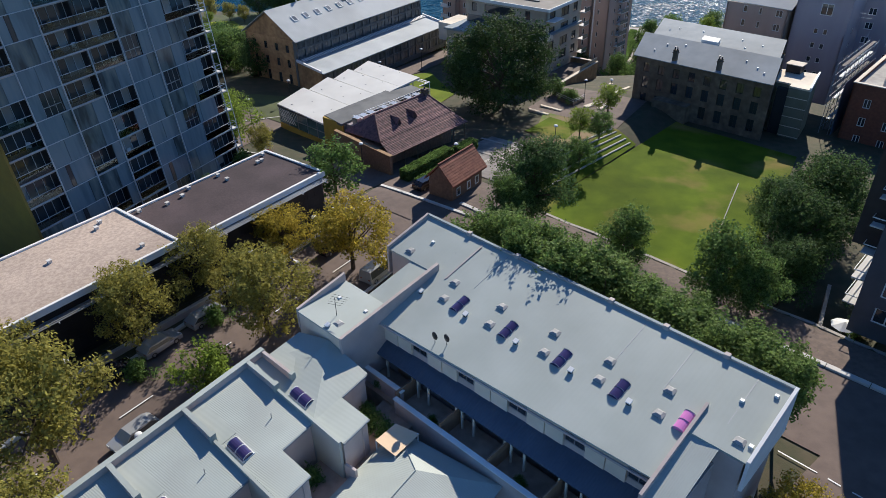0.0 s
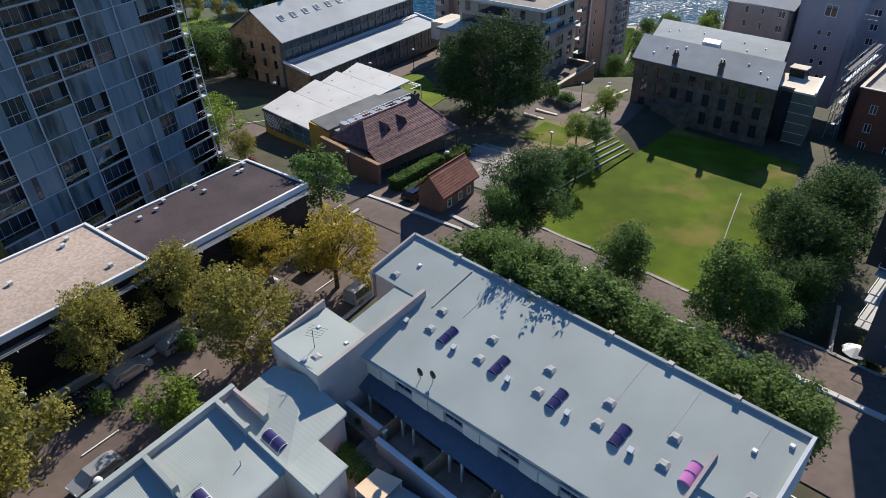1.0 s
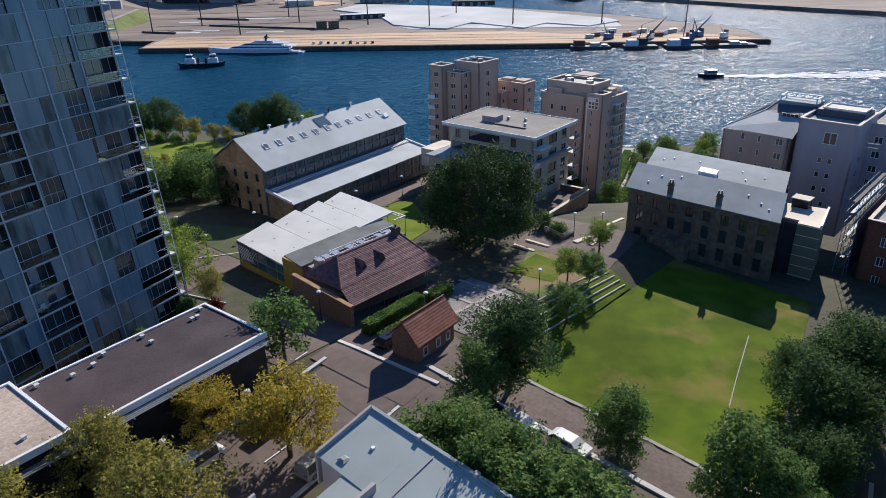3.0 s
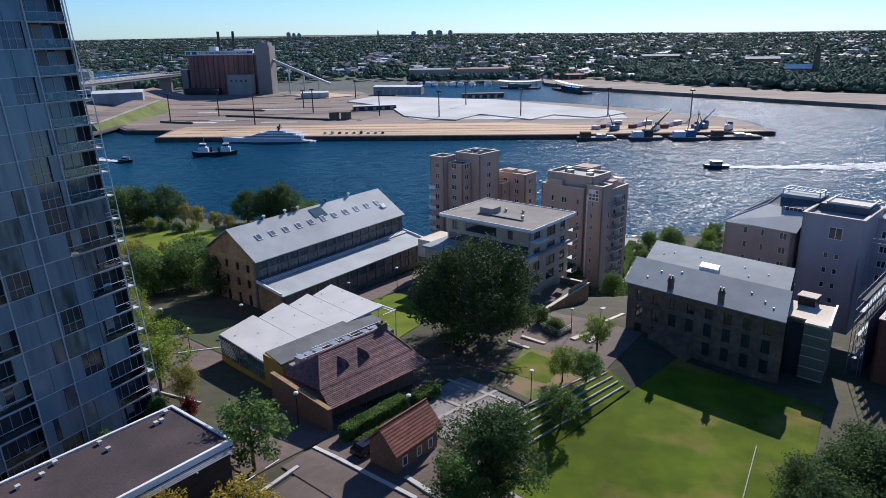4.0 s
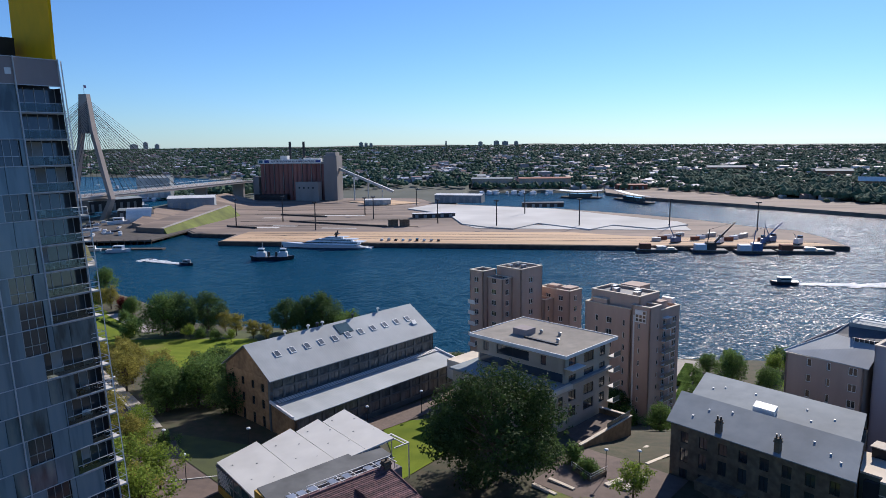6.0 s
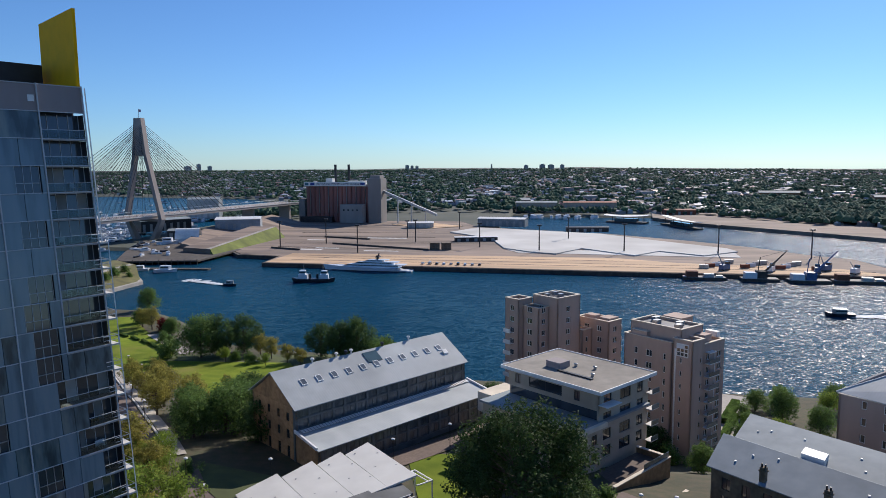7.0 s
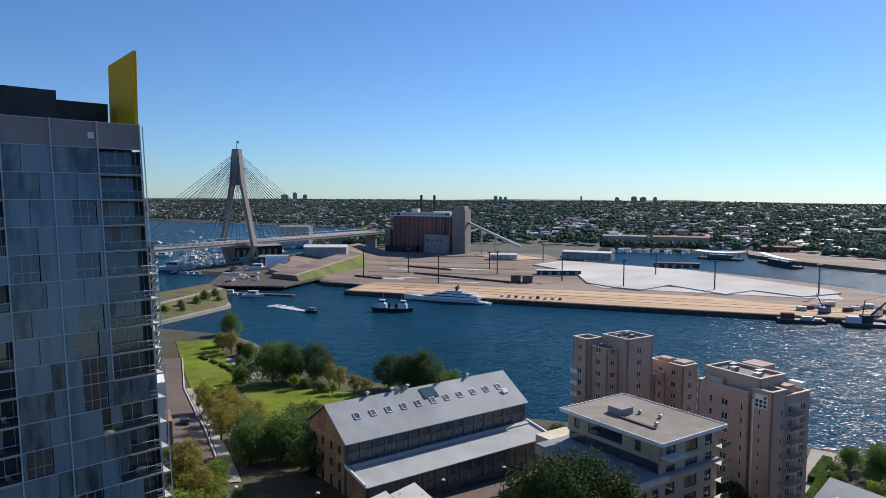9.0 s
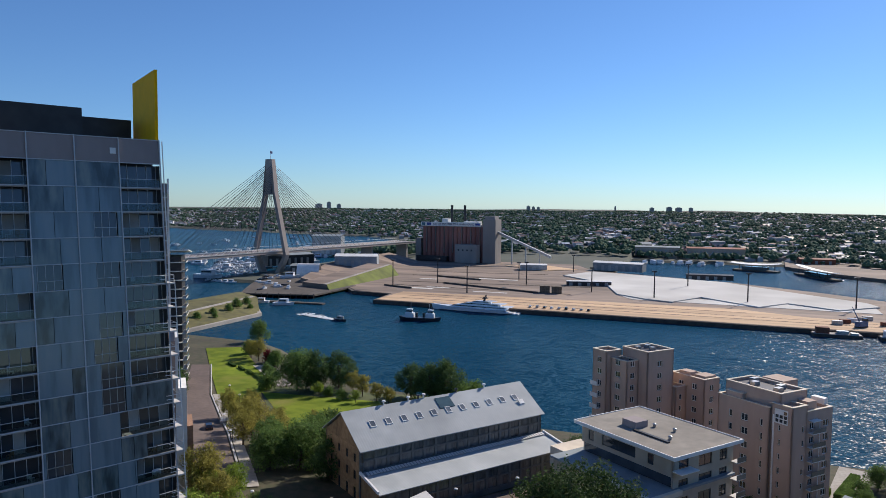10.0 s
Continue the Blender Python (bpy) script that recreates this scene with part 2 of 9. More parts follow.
class MB:
    """Collects vertices and faces of one mesh."""
    def __init__(self):
        self.v, self.f = [], []
    def add(self, vs, fs):
        o = len(self.v)
        self.v += [tuple(p) for p in vs]
        self.f += [tuple(o + i for i in f) for f in fs]
        return self
    def box(self, x0, x1, y0, y1, z0, z1):
        return self.prism([(x0, y0), (x1, y0), (x1, y1), (x0, y1)], z0, z1)
    def prism(self, pts, z0, z1):
        """z0, z1: numbers, or a height for each corner."""
        k = len(pts)
        lo = z0 if isinstance(z0, (list, tuple)) else [z0] * k
        hi = z1 if isinstance(z1, (list, tuple)) else [z1] * k
        if sum(pts[i][0] * pts[(i + 1) % k][1] - pts[(i + 1) % k][0] * pts[i][1] for i in range(k)) < 0:
            pts, lo, hi = pts[::-1], lo[::-1], hi[::-1]
        vs = [(p[0], p[1], z) for p, z in zip(pts, lo)] + [(p[0], p[1], z) for p, z in zip(pts, hi)]
        fs = [tuple(range(k - 1, -1, -1)), tuple(range(k, 2 * k))]
        fs += [(i, (i + 1) % k, k + (i + 1) % k, k + i) for i in range(k)]
        return self.add(vs, fs)
    def slab(self, pts, t=0.15):
        """A tilted plate: its top corners, and its thickness downwards."""
        return self.prism([p[:2] for p in pts], [p[2] - t for p in pts], [p[2] for p in pts])
    def rod(self, a, b, r0, r1=None, n=6):
        a, b = Vector(a), Vector(b)
        r1 = r0 if r1 is None else r1
        d = (b - a).normalized()
        s = d.cross(Vector((0, 0, 1)) if abs(d.z) < 0.9 else Vector((1, 0, 0))).normalized()
        q = d.cross(s)
        vs = []
        for c, r in ((a, r0), (b, r1)):
            vs += [c + s * (r * math.cos(6.2832 * i / n)) + q * (r * math.sin(6.2832 * i / n)) for i in range(n)]
        fs = [(i, (i + 1) % n, n + (i + 1) % n, n + i) for i in range(n)]
        return self.add(vs, fs + [tuple(range(n - 1, -1, -1)), tuple(range(n, 2 * n))])
    def ring(self, x0, x1, y0, y1, z0, z1, w):
        """Four bars round a rectangle, w wide, inwards."""
        self.box(x0, x1, y0, y0 + w, z0, z1), self.box(x0, x1, y1 - w, y1, z0, z1)
        return self.box(x0, x0 + w, y0 + w, y1 - w, z0, z1).box(x1 - w, x1, y0 + w, y1 - w, z0, z1)
    def dome(self, c, r, rz, n=10, m=4):
        for j in range(m):
            a0, a1 = 1.5708 * j / m, 1.5708 * (j + 1) / m
            for i in range(n):
                b0, b1 = 6.2832 * i / n, 6.2832 * (i + 1) / n
                q = [(c[0] + r * math.cos(a) * math.cos(b), c[1] + r * math.cos(a) * math.sin(b), c[2] + rz * math.sin(a)) for a, b in ((a0, b0), (a0, b1), (a1, b1), (a1, b0))]
                self.add(q, [(0, 1, 2, 3)])
        return self
    def shear(self, k):
        """Slants the plan: x grows by k for each metre of y."""
        self.v = [(x + k * y, y, z) for x, y, z in self.v]
        return self
    def lean(self, k, z0=0.0):
        """Leans the shape back, towards -y, by k for each metre of height above z0."""
        self.v = [(x, y - k * (z - z0), z) for x, y, z in self.v]
        return self
    def mesh(self, name, material, dz=0.0):
        me = bpy.data.meshes.new(name)
        me.from_pydata([(x, y, z - dz) for x, y, z in self.v], [], self.f)
        me.materials.append(material)
        return me

def thing(name, x, y, z, angle=0.0, label="", category="", group="", kind=""):
    ob = new(name)
    ob.matrix_world = pose(x, y, z, 0, 0, angle)
    BASE[ob] = z
    return tagged(ob, label, category, group, kind)

def part(name, mb, material, parent, label=""):
    """One mesh under a thing or part; heights in mb are true heights above datum."""
    me = mb if isinstance(mb, bpy.types.Mesh) else mb.mesh(name, material, BASE.get(parent, 0.0))
    ob = new(name, me)
    ob.parent = parent
    BASE[ob] = BASE.get(parent, 0.0)
    return tagged(ob, label)

def solo(name, mb, material, x=0, y=0, z=0, angle=0, label="", category="", group="", kind=""):
    ob = new(name, mb if isinstance(mb, bpy.types.Mesh) else mb.mesh(name, material, z))
    ob.matrix_world = pose(x, y, z, 0, 0, angle)
    return tagged(ob, label, category, group, kind)

def put(name, mesh, parent, x, y, z, rot=0.0, s=(1, 1, 1), label=""):
    """A shared mesh under a thing, z a true height."""
    ob = new(name, mesh)
    ob.parent = parent
    ob.matrix_basis = pose(x, y, z - BASE.get(parent, 0.0), 0, 0, rot) @ Matrix.Diagonal((*s, 1))
    BASE[ob] = z
    return tagged(ob, label)

def lattice(mb, xs, zs, solid, y0, y1):
    """One connected plate in the xz plane, built of cells; solid(i, j) says which cells are filled."""
    idx, nx, nz = {}, len(xs) - 1, len(zs) - 1
    def v(i, j, k):
        if (i, j, k) not in idx:
            idx[i, j, k] = len(mb.v)
            mb.v.append((xs[i], (y0, y1)[k], zs[j]))
        return idx[i, j, k]
    ok = lambda i, j: 0 <= i < nx and 0 <= j < nz and solid(i, j)
    for i in range(nx):
        for j in range(nz):
            if not ok(i, j):
                continue
            mb.f.append((v(i, j, 0), v(i + 1, j, 0), v(i + 1, j + 1, 0), v(i, j + 1, 0)))
            mb.f.append((v(i, j + 1, 1), v(i + 1, j + 1, 1), v(i + 1, j, 1), v(i, j, 1)))
            if not ok(i - 1, j):
                mb.f.append((v(i, j, 1), v(i, j, 0), v(i, j + 1, 0), v(i, j + 1, 1)))
            if not ok(i + 1, j):
                mb.f.append((v(i + 1, j, 0), v(i + 1, j, 1), v(i + 1, j + 1, 1), v(i + 1, j + 1, 0)))
            if not ok(i, j - 1):
                mb.f.append((v(i, j, 1), v(i + 1, j, 1), v(i + 1, j, 0), v(i, j, 0)))
            if not ok(i, j + 1):
                mb.f.append((v(i, j + 1, 0), v(i + 1, j + 1, 0), v(i + 1, j + 1, 1), v(i, j + 1, 1)))
    return mb

_win = {}
def window_meshes(w, h, frame_mat, glass):
    """Frame with a mullion, and the pane behind; outer face towards -y, centred on x, from z = 0."""
    key = (round(w, 2), round(h, 2), frame_mat.name, glass.name)
    if key not in _win:
        t = 0.13 if frame_mat is WHITE else 0.07
        xs = [-w / 2, -w / 2 + t] + ([-t / 2, t / 2] if w > 0.9 else []) + [w / 2 - t, w / 2]
        fr = lattice(MB(), xs, [0, t, h - t, h], lambda i, j: j != 1 or i % 2 == 0, 0.02, 0.12)
        pn = MB().box(-w / 2 + t, w / 2 - t, 0.06, 0.085, t, h - t)
        _win[key] = (fr.mesh("window", frame_mat), pn.mesh("pane", glass))
    return _win[key]

def facade(parent, a, b, z0, z1, cols, rows, material, thick=0.35, frame_mat=None, glass=None, name="wall", inset=0.12):
    """A wall from a to b (its outer face on the right hand of a->b) with real openings: cols (middle along the wall, width), rows (sill height, height)."""
    frame_mat, glass = frame_mat or WHITE, glass or GLASS
    length = math.dist(a, b)
    ang = math.degrees(math.atan2(b[1] - a[1], b[0] - a[0]))
    rows = sorted(rows)
    xs, zs = [0.0], [z0]
    for c, w in sorted(cols):
        xs += [c - w / 2, c + w / 2]
    for zr, h in rows:
        zs += [zr, zr + h]
    mb = lattice(MB(), xs + [length], zs + [z1], lambda i, j: not (i % 2 and j % 2), 0, thick)
    wall = part(name, mb, material, parent)
    wall.matrix_basis = pose(a[0], a[1], 0, 0, 0, ang)
    ca, sa = math.cos(radians(ang)), math.sin(radians(ang))
    for c, w in cols:
        for zr, h in rows:
            fm, pm = window_meshes(w, h, frame_mat, glass)
            o = put("window", fm, parent, a[0] + ca * c - sa * inset, a[1] + sa * c + ca * inset, zr, ang)
            put("pane", pm, o, 0, 0, zr)
    return wall

def spread(x0, x1, n, w):
    """n equal openings of width w between x0 and x1."""
    return [(x0 + (x1 - x0) * (i + 0.5) / n, w) for i in range(n)]
VENT = mat("weathered_vent_metal", (0.36, 0.36, 0.35), (0.28, 0.28, 0.275), scale=3, rough=0.7)
FLAT_ROOF = mat("brown_grey_flat_roof", (0.29, 0.26, 0.22), (0.22, 0.20, 0.17), scale=0.4, rough=0.9, stain=0.25)

# ---- terrain ----
WATER_Z = -12.3
LEFT = ([90, 147, 185, 217, 250, 268, 284], [12.3, 10, 4.2, 1.8, 0, -7, -16])
MID = ([90, 105, 118, 150, 188, 206, 216, 250, 262], [12, 11, 9.6, 8.2, 7, -3, -9.5, -10.5, -11])
RIGHT = ([26, 29.5, 78, 105, 125, 140], [12, 8.3, 7.2, 5, -6, -9.8])
MID_RIGHT = ([118, 138, 150, 160, 170, 185, 197, 216, 250, 262], [9.6, 8.7, 6.4, 4.4, 0.5, -5, -8.5, -9.8, -10.5, -11])
SHORE = ([-260, -235, -160, -110, -60, -24, 30, 80, 140], [330, 345, 340, 300, 272, 258, 258, 257.5, 256])

def street_frame(x, y):
    """Along the back street from the terrace corner, and away from the terraces."""
    return (x + 1.4) * 0.713 - (y - 61.8) * 0.702, (x + 1.4) * 0.702 + (y - 61.8) * 0.713

def near_z(x, y):
    a, s = street_frame(x, y)
    sh = np.interp(x, *SHORE)
    zl = np.interp(y - (sh - 290) * (0 if y < 230 else min(1, (y - 230) / 60)), *LEFT)
    zm = np.interp(y, *MID)
    zm = zm + (np.interp(y, *MID_RIGHT) - zm) * np.interp(x, [22, 32], [0, 1]) if y > 118 else zm
    zr = np.interp(s, *RIGHT)
    k = np.interp(x, [-48, -22], [0, 1])
    z = zl * (1 - k) + zm * k
    z = z + (zr - z) * np.interp(a, [-15, -10], [0, 1]) if x > 0 else z
    if y > sh or (x < -22 and y > 250 and zl < -11.5):
        z = -16
    return float(z)

def far_coast(x):
    return np.interp(x, [-1500, -700, -445, -435, -62, -58, 0, 120, 208, 386, 600, 1500], [1750, 1500, 1250, 590, 590, 1035, 1022, 1018, 1000, 735, 640, 500])

def far_z(x, y):
    d = y - far_coast(x)
    if d < 0:
        return -16.0
    n = noise.noise((x / 420, y / 420, 0.3)) * 11 + noise.noise((x / 1500, y / 1500, 4.1)) * 12
    k = 1 - math.exp(-max(0, d - 330 if -450 < x < -40 else d - 60) / 800) if d > 60 else 0
    ridge = np.interp(math.hypot(x, y), [3000, 4700], [0, 16])
    low = np.interp(x / max(y, 1), [0.05, 0.35], [1.0, 0.62])
    return float(-9.9 + 32 * k * low + n * k * 0.8 + ridge * low)

def ground_true(x, y):
    return near_z(x, y) if y < 420 else far_z(x, y)

GX = np.concatenate([-np.geomspace(5200, 182, 42), np.arange(-180, 131, 2.0), np.geomspace(133, 5200, 42)])
GY = np.concatenate([[-400, -200, -100, -60], np.arange(-40, 361, 2.0), [365, 380, 419, 421], np.arange(440, 1300, 14.0), np.geomspace(1310, 5200, 60)])
GZ = np.array([[ground_true(x, y) for x in GX] for y in GY])

def gz(x, y):
    i = min(max(int(np.searchsorted(GX, x)) - 1, 0), len(GX) - 2)
    j = min(max(int(np.searchsorted(GY, y)) - 1, 0), len(GY) - 2)
    u, v = (x - GX[i]) / (GX[i + 1] - GX[i]), (y - GY[j]) / (GY[j + 1] - GY[j])
    return float(GZ[j][i] * (1 - u) * (1 - v) + GZ[j][i + 1] * u * (1 - v) + GZ[j + 1][i] * (1 - u) * v + GZ[j + 1][i + 1] * u * v)

# Far ground: distance haze is put into the colour, lighter and greyer.
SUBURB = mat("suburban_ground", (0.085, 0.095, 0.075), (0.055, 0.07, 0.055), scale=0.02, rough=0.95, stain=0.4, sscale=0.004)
_g = MB()
_nx = len(GX)
_g.v = [(float(x), float(y), float(GZ[j][i])) for j, y in enumerate(GY) for i, x in enumerate(GX)]
_g.f = [(j * _nx + i, j * _nx + i + 1, (j + 1) * _nx + i + 1, (j + 1) * _nx + i) for j in range(len(GY) - 1) for i in range(_nx - 1)]
ground = solo("ground", _g, SOIL, label="sloping ground from the streets down to the harbour and out to the suburbs", category="ground", kind="structure")
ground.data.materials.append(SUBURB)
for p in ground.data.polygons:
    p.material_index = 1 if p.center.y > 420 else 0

def water_mat():
    """Wind-broken water: small wave facets, each tilted its own way, on a longer swell."""
    m = mat("harbour_water", (0.005, 0.058, 0.108), (0.004, 0.048, 0.092), scale=0.01, rough=0.24, spec=0.026, stain=0.3, sscale=0.003)
    n, l = m.node_tree.nodes, m.node_tree.links
    b = n["Principled BSDF"]
    b.inputs["IOR"].default_value = 1.33
    co = n.new("ShaderNodeTexCoord")
    total = None
    for s, k in ((2.9, 0.50), (1.15, 0.34), (0.3, 0.17)):
        mp = n.new("ShaderNodeMapping")
        mp.inputs["Scale"].default_value = (0.55 * s, 1.3 * s, s)
        v = n.new("ShaderNodeTexVoronoi")
        v.inputs["Scale"].default_value = 1.0
        l.new(co.outputs["Object"], mp.inputs[0]), l.new(mp.outputs[0], v.inputs["Vector"])
        c = n.new("ShaderNodeVectorMath")
        c.operation = "MULTIPLY_ADD"
        c.inputs[1].default_value = (k, k, 0)
        c.inputs[2].default_value = (-k / 2, -k / 2, 0.34)
        l.new(v.outputs["Color"], c.inputs[0])
        if total:
            a = n.new("ShaderNodeVectorMath")
            l.new(total, a.inputs[0]), l.new(c.outputs[0], a.inputs[1])
            total = a.outputs[0]
        else:
            total = c.outputs[0]
    nz = n.new("ShaderNodeVectorMath")
    nz.operation = "NORMALIZE"
    l.new(total, nz.inputs[0]), l.new(nz.outputs[0], b.inputs["Normal"])
    return m

WATER = water_mat()
solo("water", MB().add([(-5200, 150, WATER_Z), (5200, 150, WATER_Z), (5200, 5200, WATER_Z), (-5200, 5200, WATER_Z)], [(0, 1, 2, 3)]), WATER,
     label="dark blue rippled harbour water glittering under the sun", category="water", kind="structure")

def patch(name, corners, material, dz=0.1, step=2.0, label="", category="ground"):
    """A surface laid over the ground between four corners."""
    p = [Vector((*c, 0)) for c in corners]
    nu = max(1, int(max((p[1] - p[0]).length, (p[2] - p[3]).length) / step))
    nv = max(1, int(max((p[3] - p[0]).length, (p[2] - p[1]).length) / step))
    mb = MB()
    for j in range(nv + 1):
        for i in range(nu + 1):
            u, v = i / nu, j / nv
            q = (p[0] * (1 - u) + p[1] * u) * (1 - v) + (p[3] * (1 - u) + p[2] * u) * v
            mb.v.append((q.x, q.y, gz(q.x, q.y) + dz))
    for j in range(nv):
        for i in range(nu):
            k = j * (nu + 1) + i
            mb.f.append((k, k + 1, k + nu + 2, k + nu + 1))
    return solo(name, mb, material, label=label, category=category, kind="structure")

def grid(a, s):
    """From the back street's frame to the plan."""
    return (-1.4 + 0.713 * a + 0.702 * s, 61.8 - 0.702 * a + 0.713 * s)

# Rough grass with the shade of mill and trees put into its colour.
SHADE_GRASS = mat("shaded_rough_grass", (0.085, 0.105, 0.03), (0.06, 0.075, 0.025), scale=0.3, rough=0.95, bump=0.4, stain=0.35, sscale=0.08)
GREY_PAVE = mat("worn_grey_paving", (0.25, 0.225, 0.20), (0.19, 0.17, 0.155), scale=1.2, rough=0.9, stain=0.35, sscale=0.2)
# roads and paths
patch("road", [(-62, 8), (-50, 4), (0, 78), (-9, 88)], ASPHALT, 0.06, label="brown-grey asphalt street with parked cars", category="road")
patch("road", [grid(-16, 8), grid(60, 8), grid(60, 19.5), grid(-16, 19.5)], ASPHALT, 0.1, label="narrow asphalt back street beside the park", category="road")
patch("road", [(-12, 88), (0, 78), (9, 90), (-3, 101)], ASPHALT, 0.14, label="paved street corner in front of the gatehouse", category="road")
patch("pavement", [(-24, 92), (-15, 86), (-2, 101), (-12, 108)], ASPHALT, 0.1, label="asphalt driveway beside the cottage", category="pavement")
patch("pavement", [grid(-16, 20.2), grid(60, 20.2), grid(60, 25.5), grid(-16, 25.5)], PAVING, 0.16, label="brown footpath along the park edge", category="pavement")
patch("pavement", [grid(33, -40), grid(60, -40), grid(60, 8), grid(39, 8)], ASPHALT, 0.12, label="asphalt side street in deep shade", category="road")
patch("lawn", [grid(9, 29.8), grid(23, 29.8), grid(12, 77), grid(-10.5, 77)], LAWN, 0.12, label="mown lawn with worn yellow patches", category="lawn")
patch("lawn", [grid(-9, 29.8), grid(9, 29.8), grid(-10.5, 77), grid(-10.6, 77)], LAWN, 0.12, label="mown lawn with worn yellow patches", category="lawn")
patch("plaza", [(-1, 101), (9, 92), (19.5, 103), (9, 113)], GREY_PAVE, 0.12, label="pale stone plaza with a cross of lighter bands", category="plaza")
patch("pavement", [(17, 128.5), (31.6, 116.4), (41, 131), (27, 143)], ASPHALT, 0.12, label="dark asphalt path below the stone stairs", category="pavement")
BARE = worn(mat("scuffed_park_grass", (0.11, 0.16, 0.012), (0.08, 0.12, 0.010), scale=0.3, rough=0.95, bump=0.5, bscale=10, stain=0.3), (0.20, 0.135, 0.065), 0.16, 0.44, 0.6)
patch("lawn", [(14.8, 109.4), (19.0, 103.6), (31.2, 116.0), (20.0, 126.0)], BARE, 0.16, 1.0, "small sloping lawn scuffed bare along its edges", "lawn")
patch("lawn", [(15.0, 115.6), (21.5, 110.2), (25.5, 117.5), (20.6, 123.0)], LAWN, 0.2, 1.0, "bright green middle of the sloping lawn", "lawn")
patch("lawn", [grid(-15.4, 35.6), grid(-9.2, 35.6), grid(-10.4, 62), grid(-15.4, 62)], LAWN, 0.16, 1.5, "narrow grass terraces between long stone steps", "lawn")
patch("lawn", [(-46, 138.5), (-38.5, 128.5), (-29.5, 121.5), (-25, 136)], SHADE_GRASS, 0.2, 1.5, "grass coloured dark for shade between the street end and the mill", "lawn")
patch("garden_bed", [(13.6, 108.6), (18.3, 102.9), (19.2, 103.7), (14.5, 109.5)], SOIL, 0.3, 1.0, "dry planting bed along the plaza edge", "garden bed")
patch("lawn", [(-11, 151), (-3, 127), (3, 138), (-2, 154)], GRASS, 0.12, label="bright green lawn beside the old mill", category="lawn")
patch("path", [(-28, 134), (-24, 129), (6, 168), (2, 173)], PAVING, 0.2, label="brown brick path along the mill", category="path")
patch("lawn", [(-112, 232), (-76, 186), (-40, 190), (-44, 246)], SHADE_GRASS, 0.06, label="rough park grass under the trees", category="lawn")
patch("lawn", [(-74, 190), (-56, 212), (-66, 229), (-106, 224)], GRASS, 0.12, label="sunny park lawn by the harbour", category="lawn")
patch("lawn", [(-100, 196), (-108, 234), (-158, 285), (-171, 277)], GRASS, 0.14, label="sunny park lawn with a clipped hedge", category="lawn")
patch("road", [(-62, 133), (-52, 139), (-84, 176.5), (-93, 171)], ASPHALT, 0.14, label="park road winding down to the water", category="road")
patch("road", [(-93, 171), (-84, 176.5), (-118, 213), (-126, 209)], ASPHALT, 0.15, label="park road winding down to the water", category="road")
patch("path", [(-105, 233), (-102.5, 237.5), (-130.5, 261.5), (-134, 258.5)], PALE_PAVE, 0.18, label="sandy park path through the planting", category="path")
patch("pavement", [(52, 205), (56, 203), (74, 252), (66, 255)], PALE_PAVE, 0.3, label="pale waterfront path past hedges", category="path")
patch("pavement", [(-48, 112), (-36, 104), (-26, 126), (-44, 138)], ASPHALT, 0.12, label="asphalt street end with lamps", category="pavement")

def kerb(pts, w=0.35, h=0.28, label="pale concrete kerb beside the street", material=None):
    mb = MB()
    for (x0, y0), (x1, y1) in zip(pts, pts[1:]):
        d = Vector((x1 - x0, y1 - y0))
        n = max(1, int(d.length / 4))
        q = Vector((-d.y, d.x)).normalized() * w / 2
        for i in range(n):
            a, b = Vector((x0, y0)) + d * (i / n), Vector((x0, y0)) + d * ((i + 0.98) / n)
            za, zb = gz(*a), gz(*b)
            mb.prism([a + q, b + q, b - q, a - q], [za - 0.3, zb - 0.3, zb - 0.3, za - 0.3], [za + h, zb + h, zb + h, za + h])
    return solo("kerb", mb, material or PALE_CONC, label=label, category="kerb", kind="structure")

kerb([grid(-14, 19.9), grid(60, 19.9)], 0.6, 0.3)
kerb([(-50.5, 4), (-0.4, 78)], 0.4, 0.25)
kerb([(-62, 8.5), (-10, 88)], 0.5, 0.3)
kerb([(-9, 92), (4, 82)], 0.5, 0.3, "pale stone threshold across the street corner")
kerb([grid(9.2, 60), grid(12.5, 48), grid(16, 36)], 0.13, 0.3, "white edging along the lawn", PALE_PAVE)
for k in range(3):
    kerb([grid(-8, 26.6 + k * 1.1), grid(40, 26.6 + k * 1.1)], 0.45, 0.3, "low stone terrace edge beside the lawn", PALE_PAVE)
kerb([(30, 262.2), (80, 257.6), (140, 256.4)], 3.0, 1.6, "pale sandstone sea wall", PALE_PAVE)
kerb([(-47, 113), (-27, 104)], 0.25, 0.25), kerb([(-38, 121), (-24, 128)], 0.25, 0.25)

patch("road", [(-126, 209), (-118, 213), (-149, 252), (-155, 249)], ASPHALT, 0.16, label="park road winding down to the water", category="road")
kerb([(-51.6, 139.4), (-83.6, 176.9), (-117.6, 213.4), (-148.6, 252.4)], 0.4, 0.34)
patch("pavement", [(-51.2, 139.6), (-49.2, 141.0), (-81.4, 178.4), (-83.2, 177.2)], PALE_PAVE, 0.2, label="pale footpath beside the park road", category="pavement")
patch("pavement", [(-83.2, 177.2), (-81.4, 178.4), (-115.6, 214.8), (-117.3, 213.7)], PALE_PAVE, 0.2, label="pale footpath beside the park road", category="pavement")

